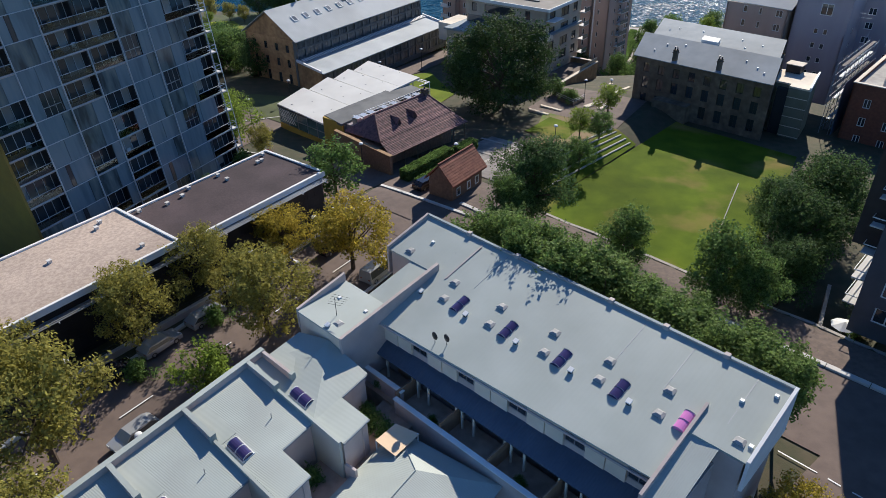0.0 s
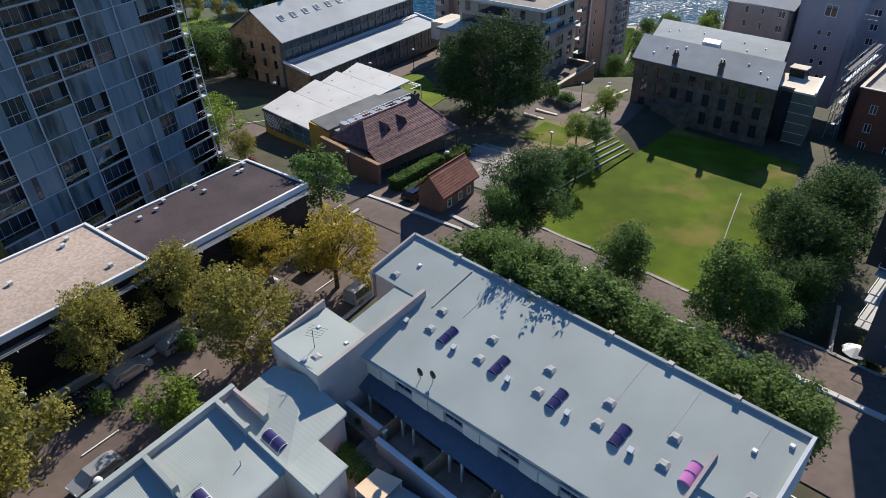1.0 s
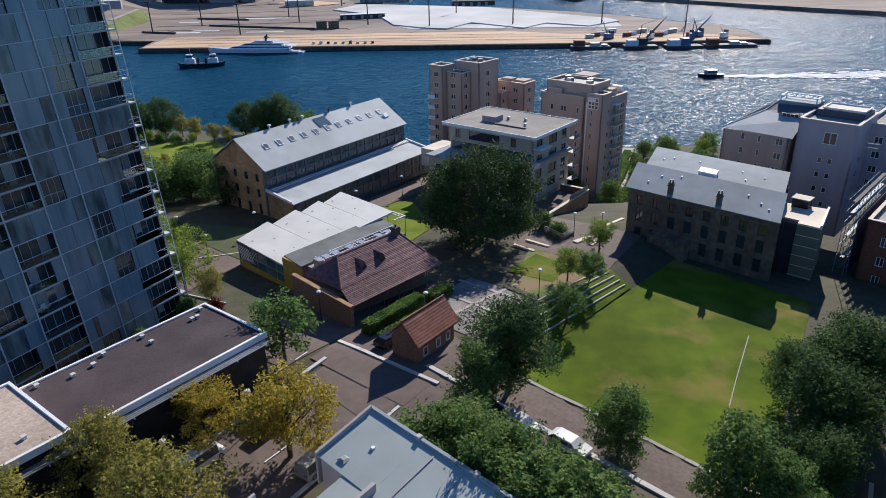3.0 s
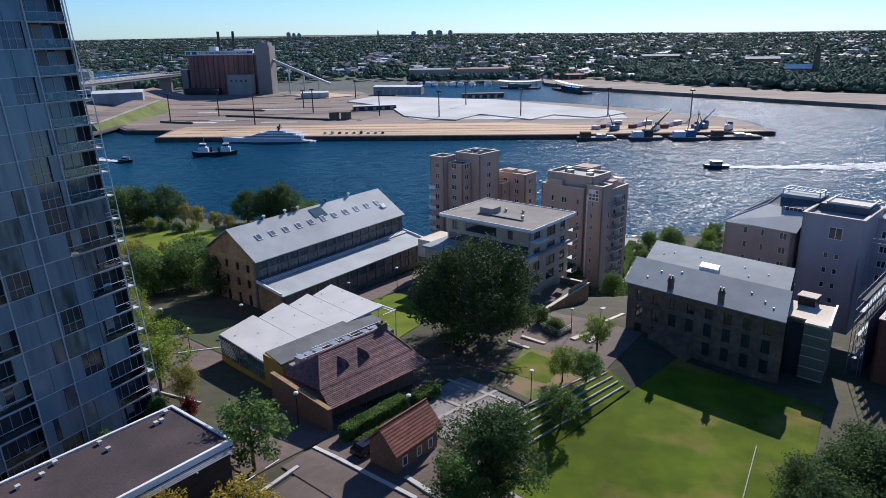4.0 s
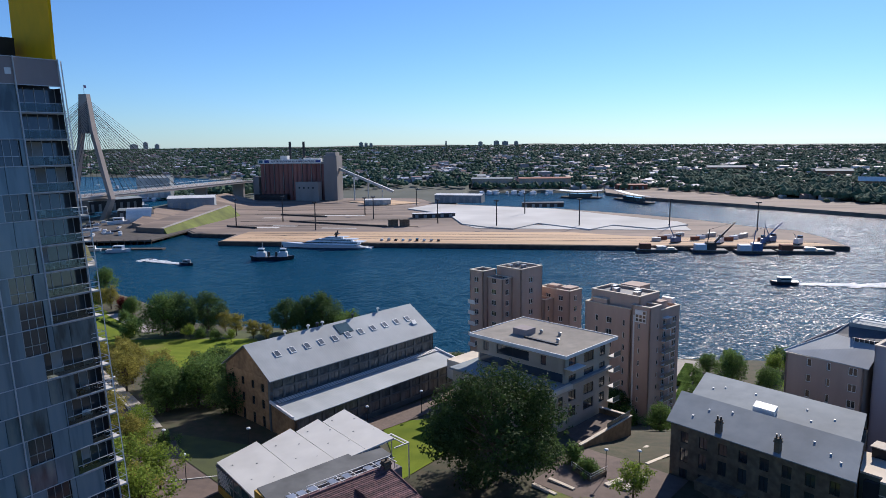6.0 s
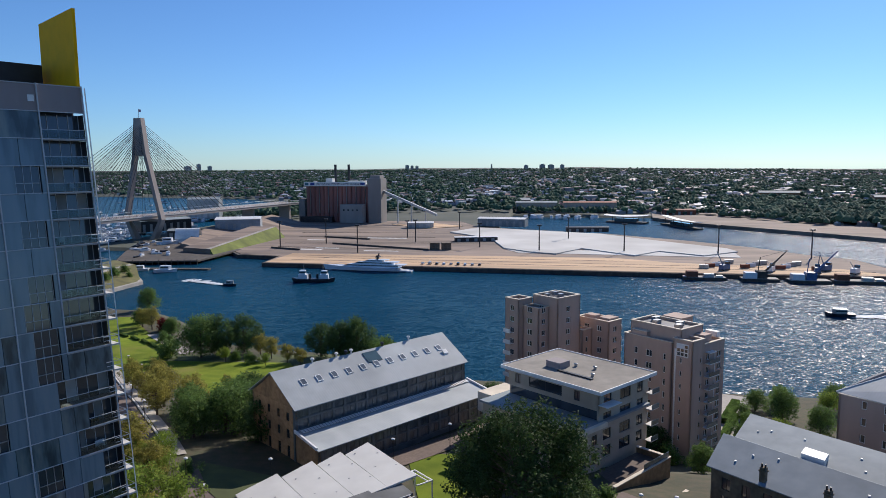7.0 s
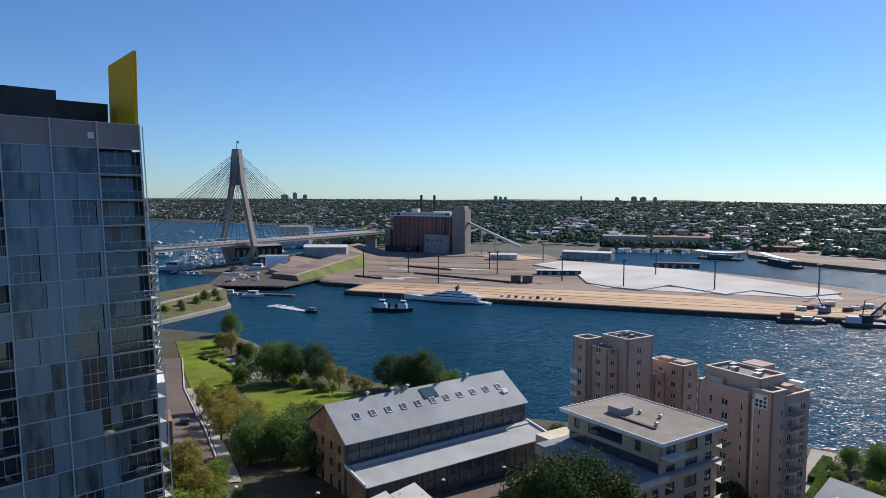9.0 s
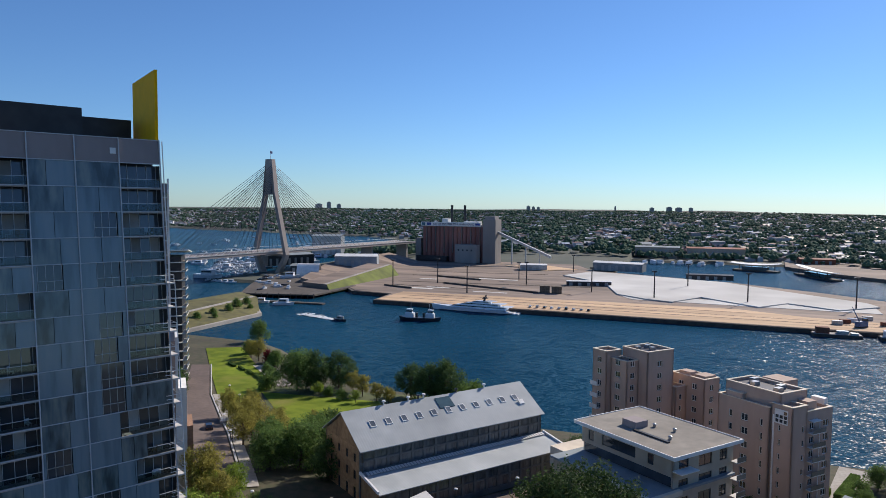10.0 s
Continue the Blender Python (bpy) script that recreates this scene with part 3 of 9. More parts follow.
def painted(pts, w=0.14, label="white painted road line"):
    """Road paint laid along the street."""
    for (x0, y0), (x1, y1) in pts:
        d = Vector((x1 - x0, y1 - y0))
        q = Vector((-d.y, d.x)).normalized() * w / 2
        a, b = Vector((x0, y0)), Vector((x1, y1))
        solo("road_marking", MB().add([(*p, gz(*p) + 0.17) for p in (a + q, b + q, b - q, a - q)], [(3, 2, 1, 0)]), WHITE, label=label, category="road marking", kind="structure")

_a, _d = Vector((-30.4, 46.1)), Vector((0.59, 0.806))
painted([(tuple(_a + _d * k), tuple(_a + _d * (k + 3.6))) for k in (-21, -11.4, 0, 9.6, 19.2, 28.8)])
painted([((28.6, 40.7), (30.9, 38.3)), ((31.5, 37.7), (32.2, 36.9)), ((32.8, 36.3), (33.5, 35.6)), ((34.1, 35.0), (34.8, 34.3))])
painted([((-18.2, 81.0), (-14.6, 86.4)), ((-13.8, 87.6), (-12.6, 89.4))])
patch("garden_bed", [(33.9, 62.4), (36.2, 60.6), (39.3, 63.4), (37.2, 65.4)], LAWN, 0.2, 1.0, "small grass bed at the footpath corner", "garden bed")
kerb([(36.3, 60.5), (39.5, 63.3)], 0.35, 0.32, "brick edging round a grass bed", BRICK)
kerb([(33.8, 62.2), (36.1, 60.4)], 0.35, 0.32, "brick edging round a grass bed", BRICK)

# far wharf
QUAY_TOP = mat("ochre_wharf_deck", (0.64, 0.43, 0.25), (0.50, 0.33, 0.20), scale=0.12, rough=0.9, stain=0.3, sscale=0.05, stretch=(0.12, 1.6, 1))
YARD = mat("brown_grey_wharf_yard", (0.29, 0.215, 0.165), (0.20, 0.15, 0.12), scale=0.10, rough=0.92, stain=0.4, sscale=0.03, stretch=(0.25, 1.2, 1))
SLABW = mat("white_concrete_yard", (0.58, 0.57, 0.54), (0.50, 0.49, 0.46), scale=0.02, rough=0.9, stain=0.2, sscale=0.01)
BANK = mat("dry_grass_bank", (0.16, 0.145, 0.045), (0.105, 0.10, 0.035), scale=0.25, rough=0.95, bump=0.4, stain=0.45, sscale=0.06)
SEAWALL = mat("dark_sea_wall", (0.10, 0.085, 0.07), (0.06, 0.05, 0.045), scale=0.3, rough=0.95)
solo("wharf", MB().prism([(-205, 512), (90, 499), (229, 501), (232, 544), (227, 584), (204, 606), (172, 658), (134, 699), (60, 762), (-80, 828), (-112, 905), (-330, 905), (-312, 640), (-246, 556), (-208, 550)], -16, -9.6), SEAWALL,
     label="long dark wharf wall in the harbour", category="wharf", kind="structure")
solo("wharf_yard", MB().prism([(-204, 513), (90, 500), (228, 502), (230, 544), (225, 583), (202, 605), (170, 657), (132, 698), (59, 760), (-82, 826), (-114, 903), (-328, 903), (-310, 641), (-244, 558), (-207, 551)], -9.6, -9.3), YARD,
     label="broad brown wharf yard, mostly empty", category="wharf", kind="structure")
solo("wharf_apron", MB().prism([(-203, 514), (90, 501), (224, 503), (200, 530), (97, 547), (54, 569), (-98, 569), (-203, 566)], -9.3, -9.15), QUAY_TOP,
     label="ochre paved quay apron along the water", category="wharf", kind="structure")
solo("wharf_slab", MB().prism([(-53, 695), (-34, 617), (-10, 594), (10, 584.5), (31, 623), (70, 581), (92, 611), (122, 586), (153, 615), (149, 636), (100, 690), (52, 750), (-80, 809), (-103, 754)], -9.3, -8.3), SLABW,
     label="white concrete hardstand with a zigzag edge", category="wharf", kind="structure")
solo("wharf_slab", MB().prism([(-190, 846), (-135, 797), (-100, 830), (-147, 872)], -9.3, -8.7), QUAY_TOP,
     label="sand-coloured storage pad on the wharf", category="wharf", kind="structure")
solo("wharf", MB().prism([(169, 897), (263, 791), (320, 721), (359, 678), (480, 560), (700, 400), (820, 500), (600, 650), (400, 780), (310, 940), (240, 1175), (150, 1175), (130, 980)], -16, -8.6), YARD,
     label="far concrete quay with a grey deck", category="wharf", kind="structure")
solo("wharf_slab", MB().prism([(-20, 592), (148, 582), (150, 612), (-33, 616)], -9.3, -9.05), SLABW,
     label="pale lower concrete apron along the zigzag edge", category="wharf", kind="structure")
for x0, y0, x1, y1, w in ((-190, 531, 215, 517, 0.5), (-190, 545, 150, 531, 0.4), (-186, 556, 60, 552, 0.4), (-235, 612, -70, 604, 0.7), (-240, 640, -60, 660, 0.6), (-250, 700, -110, 705, 0.7), (-262, 740, -120, 760, 0.8)):
    q = Vector((y0 - y1, x1 - x0)).normalized() * w
    solo("crane_rail", MB().prism([(x0 - q.x, y0 - q.y), (x1 - q.x, y1 - q.y), (x1 + q.x, y1 + q.y), (x0 + q.x, y0 + q.y)], -9.3, -9.08), SEAWALL, label="dark rail channel along the wharf deck", category="rail", kind="structure")
for x, y, L, W in ((-214, 592, 26, 7), (-198, 604, 22, 5), (-150, 590, 30, 4), (-176, 690, 40, 6), (-230, 668, 18, 5)):
    solo("yard_slab", MB().box(0, L, 0, W, -9.3, -9.2), PALE_CONC, x, y, 0, -2, label="pale concrete pad in the wharf yard", category="slab", kind="structure")
# grassy bank and timber wharves by the bridge
solo("embankment", MB().prism([(-286, 586), (-297, 850), (-345, 850), (-352, 700), (-318, 592)], -13, [-9.4, -9.2, 2, -1, -5]), YARD,
     label="worn hardstand rising behind the wharf", category="bank", kind="structure")
GREEN_BANK = mat("mown_green_bank", (0.16, 0.19, 0.035), (0.12, 0.145, 0.03), scale=0.15, rough=0.95, bump=0.3, stain=0.35, sscale=0.05)
solo("embankment", MB().prism([(-262, 548), (-261, 690), (-274, 698), (-270, 556)], -14, [-11, -9.25, 0.5, -5.5]), GREEN_BANK,
     label="steep green grass slope down to the wharf yard", category="bank", kind="structure")
solo("embankment", MB().prism([(-270, 556), (-274, 698), (-303, 703), (-300, 566)], -14, [-5.5, 0.5, 0.5, -5.5]), YARD,
     label="gravel hardstand above the grass slope", category="bank", kind="structure")
solo("bank_path", MB().slab([(-270.5, 557, -5.35), (-274.5, 698, 0.62), (-278.5, 699, 0.62), (-274.5, 558, -5.35)], 0.3), PALE_PAVE,
     label="pale path along the top of the grass slope", category="path", kind="structure")
solo("embankment", MB().prism([(-252, 358), (-250, 430), (-280, 470), (-270, 358)], -16, [-10.6, -10.6, -6.2, -5.8]), BANK,
     label="dry grassy headland slope above a stone sea wall", category="bank", kind="structure")
solo("embankment", MB().prism([(-270, 358), (-280, 470), (-312, 492), (-316, 358)], -16, [-5.8, -6.2, -6.4, -6.0]), BANK,
     label="grassy headland top beside the marina", category="bank", kind="structure")
solo("headland_path", MB().slab([(-276, 358, -5.6), (-271.5, 358, -5.6), (-281.5, 469, -6.0), (-286, 472, -6.0)], 0.4), PALE_PAVE,
     label="pale path over the grassy headland", category="path", kind="structure")
solo("sea_wall", MB().prism([(-280, 356), (-250, 354), (-248.5, 386), (-247, 428), (-272, 458), (-274, 456), (-249.5, 427), (-251, 386), (-252.5, 357)], -16, -10.2), PALE_PAVE,
     label="pale stone sea wall along the headland", category="wall", kind="structure")
solo("jetty", MB().prism([(-320, 503), (-259, 517), (-258, 588), (-392, 648), (-350, 560)], -10.4, -9.2).prism([(-296, 484), (-236, 489), (-236, 494), (-296, 489)], -13, -11.3), SEAWALL, label="dark timber wharf by the marina", category="wharf", kind="structure")
for k in range(14):
    f = k / 13
    solo("wharf_pile", MB().rod((0, 0, -16), (0, 0, -8.8 + 0.5 * (k % 2)), 0.32, n=6), SEAWALL, -320.5 + 61 * f, 502.4 + 14 * f, label="dark timber pile under the marina wharf", category="pile", group="wharf piles")
solo("wharf_back_wall", MB().prism([(-330, 532), (-262, 538), (-262, 540), (-331, 534)], -16, -10.4), SEAWALL, label="dark sea wall under the marina wharf", category="wall", kind="structure")

for pts in (((-193, 638), (-150, 621), (-96, 600)), ((-221, 695), (-169, 677)), ((-236, 600), (-205, 588))):
    kerb_line = MB()
    for (x0, y0), (x1, y1) in zip(pts, pts[1:]):
        d = Vector((x1 - x0, y1 - y0))
        q = Vector((-d.y, d.x)).normalized() * 0.5
        a, b = Vector((x0, y0)), Vector((x1, y1))
        kerb_line.prism([a + q, b + q, b - q, a - q], -9.3, -7.9)
    solo("yard_barrier", kerb_line, SEAWALL, label="low dark concrete barrier across the wharf yard", category="barrier", kind="structure")

# ---- terrace row behind the park street ----
TIMBER_DOOR = mat("warm_timber_door", (0.42, 0.25, 0.15), (0.30, 0.18, 0.11), scale=1.5, rough=0.6, stretch=(1, 1, 0.2))
def terrace_row():
    t = thing("terrace_row", -1.4, 61.8, 12, -44.56, "long terrace house row with a pale blue metal roof", "terrace house")
    sl = 2.7 / 12.6
    def ev(u):
        return -(12.7 - (u - 6.3) * 0.042)
    e0, e1 = ev(6.1), ev(32.7)
    part("wall", MB().prism([(6.3, e0 + 0.6), (32.5, e1 + 0.6), (32.5, 0), (6.3, 0)], 12, [21.2, 21.4, 23.8, 23.8]), LILAC, t)
    part("wall", MB().prism([(0.1, -5.4), (6.2, -5.4), (6.2, 0), (0.1, 0)], 12, [22.6, 22.6, 23.8, 23.8]), LILAC, t)
    part("wall", MB().box(3.2, 6.0, -11.2, -5.4, 12, 21.4), LILAC, t)
    part("wall", MB().prism([(0.4, -17.1), (6.4, -17.0), (6.0, -11.2), (0.0, -11.2)], 12, 21.75), CREAM, t)
    part("wall", MB().prism([(32.6, -7), (36.7, -7), (36.7, 0), (32.6, 0)], 12, [22.2, 22.2, 23.8, 23.8]), LILAC, t)
    part("wall", MB().box(32.6, 34.9, -13, -7, 12, 20.9), LILAC, t)
    part("roof", MB().slab([(6.1, 0.1, 24.0), (6.1, e0, 24 + sl * e0), (32.7, e1, 24 + sl * e1), (32.7, 0.1, 24.0)]), ROOF, t)
    part("roof", MB().slab([(0, 0.1, 24.0), (0, -5.6, 22.8), (6.1, -5.6, 22.8), (6.1, 0.1, 24.0)]), ROOF, t)
    part("roof", MB().slab([(3.1, -5.6, 22.7), (3.1, -11.3, 21.7), (6.1, -11.3, 21.9), (6.1, -5.6, 22.75)]), ROOF, t)
    part("roof", MB().slab([(0, -11.2, 21.9), (0.4, -17.2, 21.95), (6.5, -17.1, 21.95), (6.1, -11.2, 21.9)]), ROOF, t)
    part("roof", MB().slab([(32.7, 0.1, 24.0), (32.7, -7.1, 22.5), (36.9, -7.1, 22.5), (36.9, 0.1, 24.0)]), ROOF, t)
    part("roof", MB().slab([(32.7, -4.6, 22.98), (32.7, -16, 20.2), (34.9, -12.6, 20.9), (35.0, -7.15, 22.45)]), ROOF_RIB, t)
    part("parapet", MB().box(-0.25, 37.1, 0.12, 0.34, 20, 24.16), LILAC, t)
    part("parapet_cap", MB().box(-0.3, 37.15, 0.08, 0.38, 24.16, 24.21), GREY_ROOF, t)
    for u in (5.5, 11.5, 21.6, 26.7, 31.8):
        part("parapet_pier", MB().box(u - 0.22, u + 0.22, 0.02, 0.44, 23.6, 24.36), LILAC, t)
    part("parapet", MB().prism([(-0.25, -5.7), (0, -5.7), (0, 0.1), (-0.25, 0.1)], 20, [23.1, 23.1, 24.4, 24.4]), LILAC, t)
    part("parapet", MB().prism([(0.25, -17.15), (0.5, -17.15), (0.0, -11.2), (-0.25, -11.2)], 20, [22.1, 22.1, 22.75, 22.75]), LILAC, t)
    part("parapet", MB().prism([(6.3, -17.15), (6.6, -17.15), (6.35, -5), (6.0, -5)], 12.5, [22.1, 22.1, 23.6, 23.6]), LILAC, t)
    part("parapet", MB().prism([(32.55, -13.2), (32.8, -13.2), (32.8, -4.4), (32.55, -4.4)], 18, [21.4, 21.4, 23.3, 23.3]), LILAC, t)
    part("parapet", MB().prism([(36.9, -7.3), (37.15, -7.3), (37.15, 0.1), (36.9, 0.1)], 20, [22.9, 22.9, 24.4, 24.4]), WHITE, t)
    part("gutter", MB().prism([(6.3, e0 - 0.14), (32.6, e1 - 0.14), (32.6, e1), (6.3, e0)], 21.02, 21.2), LILAC, t)
    part("ridge_strip", MB().slab([(7.6, -0.4, 24.0), (7.6, -5.6, 22.85), (7.75, -5.6, 22.85), (7.75, -0.4, 24.0)], 0.04), LILAC, t)
    for u in (10.7, 25.2, 29.5, 34.5):
        part("roof_seam", MB().slab([(u, -0.3, 23.945), (u, -5.0, 22.938), (u + 0.05, -5.0, 22.938), (u + 0.05, -0.3, 23.945)], 0.03), STEEL if u > 20 else GREY_ROOF, t)
    for u, v in ((3.0, 2.4), (34.3, 2.6), (36.0, 0.9), (36.4, 5.6), (1.6, 13.2), (4.9, 12.9)):
        z = 24 - sl * v if v < 10 else 21.92
        part("roof_cap", MB().box(u, u + 0.3, -v - 0.3, -v, z - 0.1, z + 0.1), WHITE, t, "small white roof cap")
    # front upper storey: cream panels and window strips
    for k in range(6):
        u = 7.0 + k * 5.2
        for q in (0, 1.7):
            y = ev(u + q) + 0.6
            part("panel", MB().box(u + q - 0.5, u + q + 1.14, y - 0.22, y - 0.01, 19.15, 20.95), CREAM, t)
        if k < 5:
            fm, pm = window_meshes(1.75, 1.0, STEEL, GLASS)
            o = put("window", fm, t, u + 3.78, ev(u + 3.78) + 0.42, 19.75)
            put("pane", pm, o, 0, 0, 19.75)
    part("verandah_roof", MB().slab([(5.4, -11.9, 19.0), (5.4, -13.4, 18.2), (32.2, -13.4, 18.2), (32.2, -10.9, 19.0)], 0.12), BLUE_ROOF, t)
    for k in range(6):
        u = 6.3 + k * 5.2
        for q in (0, 1.3):
            part("post", MB().box(u + q, u + q + 0.16, -13.3, -13.14, 12, 18.1), CREAM, t)
        part("door", MB().box(u + 1.6, u + 4.4, ev(u) + 0.5, ev(u) + 0.58, 15.9, 18.0), TIMBER_DOOR, t, "timber-framed glass doors")
        part("fence", MB().box(u - 0.55, u - 0.43, -15.35, -12.6, 15.9, 17.7), TIMBER_DOOR, t, "timber paling fence")
    part("courtyard_paving", MB().box(5.6, 32.2, -15.35, -12.3, 12, 15.9), YARD_PAVE, t, "pink-tan paved courtyards")
    for k in range(6):
        u = 6.3 + k * 5.2
        part("cross_wall", MB().box(u + 4.55, u + 4.7, -13.3, -12.3, 15.9, 18.1), CREAM, t)
    # things on the roof
    for i, (u, v) in enumerate(((11.0, 7.2), (16.4, 7.1), (21.8, 7.0), (27.0, 6.9), (32.1, 6.6))):
        z = 24 - sl * v
        mb = MB()
        n = 8
        for k in range(n):
            a0, a1 = math.pi * k / n, math.pi * (k + 1) / n
            p = [(u - 0.45 * math.cos(a), z - 0.02 + 0.27 * math.sin(a)) for a in (a0, a1)]
            mb.add([(p[0][0], -v - 0.85, p[0][1] - 0.85 * sl), (p[1][0], -v - 0.85, p[1][1] - 0.85 * sl), (p[1][0], -v + 0.85, p[1][1] + 0.85 * sl), (p[0][0], -v + 0.85, p[0][1] + 0.85 * sl)], [(3, 2, 1, 0)])
        for y, d in ((-v - 0.85, -0.85 * sl), (-v + 0.85, 0.85 * sl)):
            mb.add([(u - 0.45 * math.cos(math.pi * k / n), y, z - 0.02 + 0.27 * math.sin(math.pi * k / n) + d) for k in range(n + 1)], [tuple(range(n + 1))])
        sk = part("skylight", mb, PINK_ACR if i == 4 else PURPLE, t, "pink barrel skylight" if i == 4 else "purple barrel skylight")
        fr = MB()
        for y, d in ((-v - 0.86, -0.86 * sl), (-v, 0), (-v + 0.86, 0.86 * sl)):
            for k in range(n):
                a0, a1 = math.pi * k / n, math.pi * (k + 1) / n
                fr.rod((u - 0.455 * math.cos(a0), y, z + 0.275 * math.sin(a0) + d), (u - 0.455 * math.cos(a1), y, z + 0.275 * math.sin(a1) + d), 0.022, n=4)
        fr.slab([(u - 0.48, -v - 0.88, z - 0.88 * sl + 0.03), (u + 0.48, -v - 0.88, z - 0.88 * sl + 0.03), (u + 0.48, -v + 0.88, z + 0.88 * sl + 0.03), (u - 0.48, -v + 0.88, z + 0.88 * sl + 0.03)], 0.1)
        part("skylight_frame", fr, STEEL, sk, "pale metal frame")
    for u, v in ((9.3, 7.4), (8.8, 5.4), (14.7, 7.4), (14.3, 5.3), (20.3, 7.2), (19.8, 5.1), (25.3, 6.9), (25.0, 5.0), (30.4, 7.0), (30.0, 4.8), (35.8, 5.8), (2.1, 4.6), (4.6, 15.8)):
        z = 24 - sl * v if v < 13 else 21.9
        h = 0.36
        vb = part("vent_box", MB().box(u - h, u + h, -v - h, -v + h, z - 0.3, z + 0.03), GREY_ROOF, t, "grey upstand")
        cap = [(u + a * q, -v + b * q, w) for q, w in ((h + 0.05, z + 0.03), (0.2, z + 0.17)) for a, b in ((-1, -1), (1, -1), (1, 1), (-1, 1))]
        part("vent_cap", MB().add(cap, [(0, 1, 5, 4), (1, 2, 6, 5), (2, 3, 7, 6), (3, 0, 4, 7), (4, 5, 6, 7), (3, 2, 1, 0)]), VENT, vb)
    for u, v in ((12.3, 7.9), (17.8, 7.8), (23.1, 7.6), (28.2, 7.5), (7.0, 8.1), (4.2, 16.7)):
        z = 24 - sl * v if v < 13 else 21.9
        part("roof_vent", MB().box(u - 0.15, u + 0.15, -v - 0.15, -v + 0.15, z - 0.1, z + 0.14), DARK_METAL, t, "dark vent neck")
        part("roof_vent_cowl", MB().prism([(u - 0.21, -v - 0.21), (u + 0.21, -v - 0.21), (u + 0.21, -v + 0.21), (u - 0.21, -v + 0.21)], z + 0.14, [z + 0.24, z + 0.24, z + 0.36, z + 0.36]), WHITE, t, "white vent cowl")
    for u, v in ((12.2, 11.6), (13.2, 11.2)):
        z = 24 - sl * v
        d = MB().rod((u, -v, z), (u, -v, z + 0.7), 0.03)
        for k in range(12):
            a, b = 6.2832 * k / 12, 6.2832 * (k + 1) / 12
            d.add([(u, -v - 0.12, z + 0.75), (u + 0.33 * math.cos(a), -v, z + 0.75 + 0.4 * math.sin(a)), (u + 0.33 * math.cos(b), -v, z + 0.75 + 0.4 * math.sin(b))], [(0, 1, 2)])
        d.rod((u, -v, z + 0.75), (u + 0.3, -v - 0.45, z + 0.9), 0.02)
        part("satellite_dish", d, DARK_METAL, t, "grey satellite dish")
    an = MB().rod((3.6, -15.2, 21.9), (3.6, -15.2, 23.9), 0.03)
    for k in range(5):
        an.rod((3.0 - k * 0.05, -15.6 + k * 0.2, 23.2 + k * 0.12), (4.2 + k * 0.05, -15.0 + k * 0.2, 23.2 + k * 0.12), 0.015, n=4)
    part("antenna", an, DARK_METAL, t)

terrace_row()

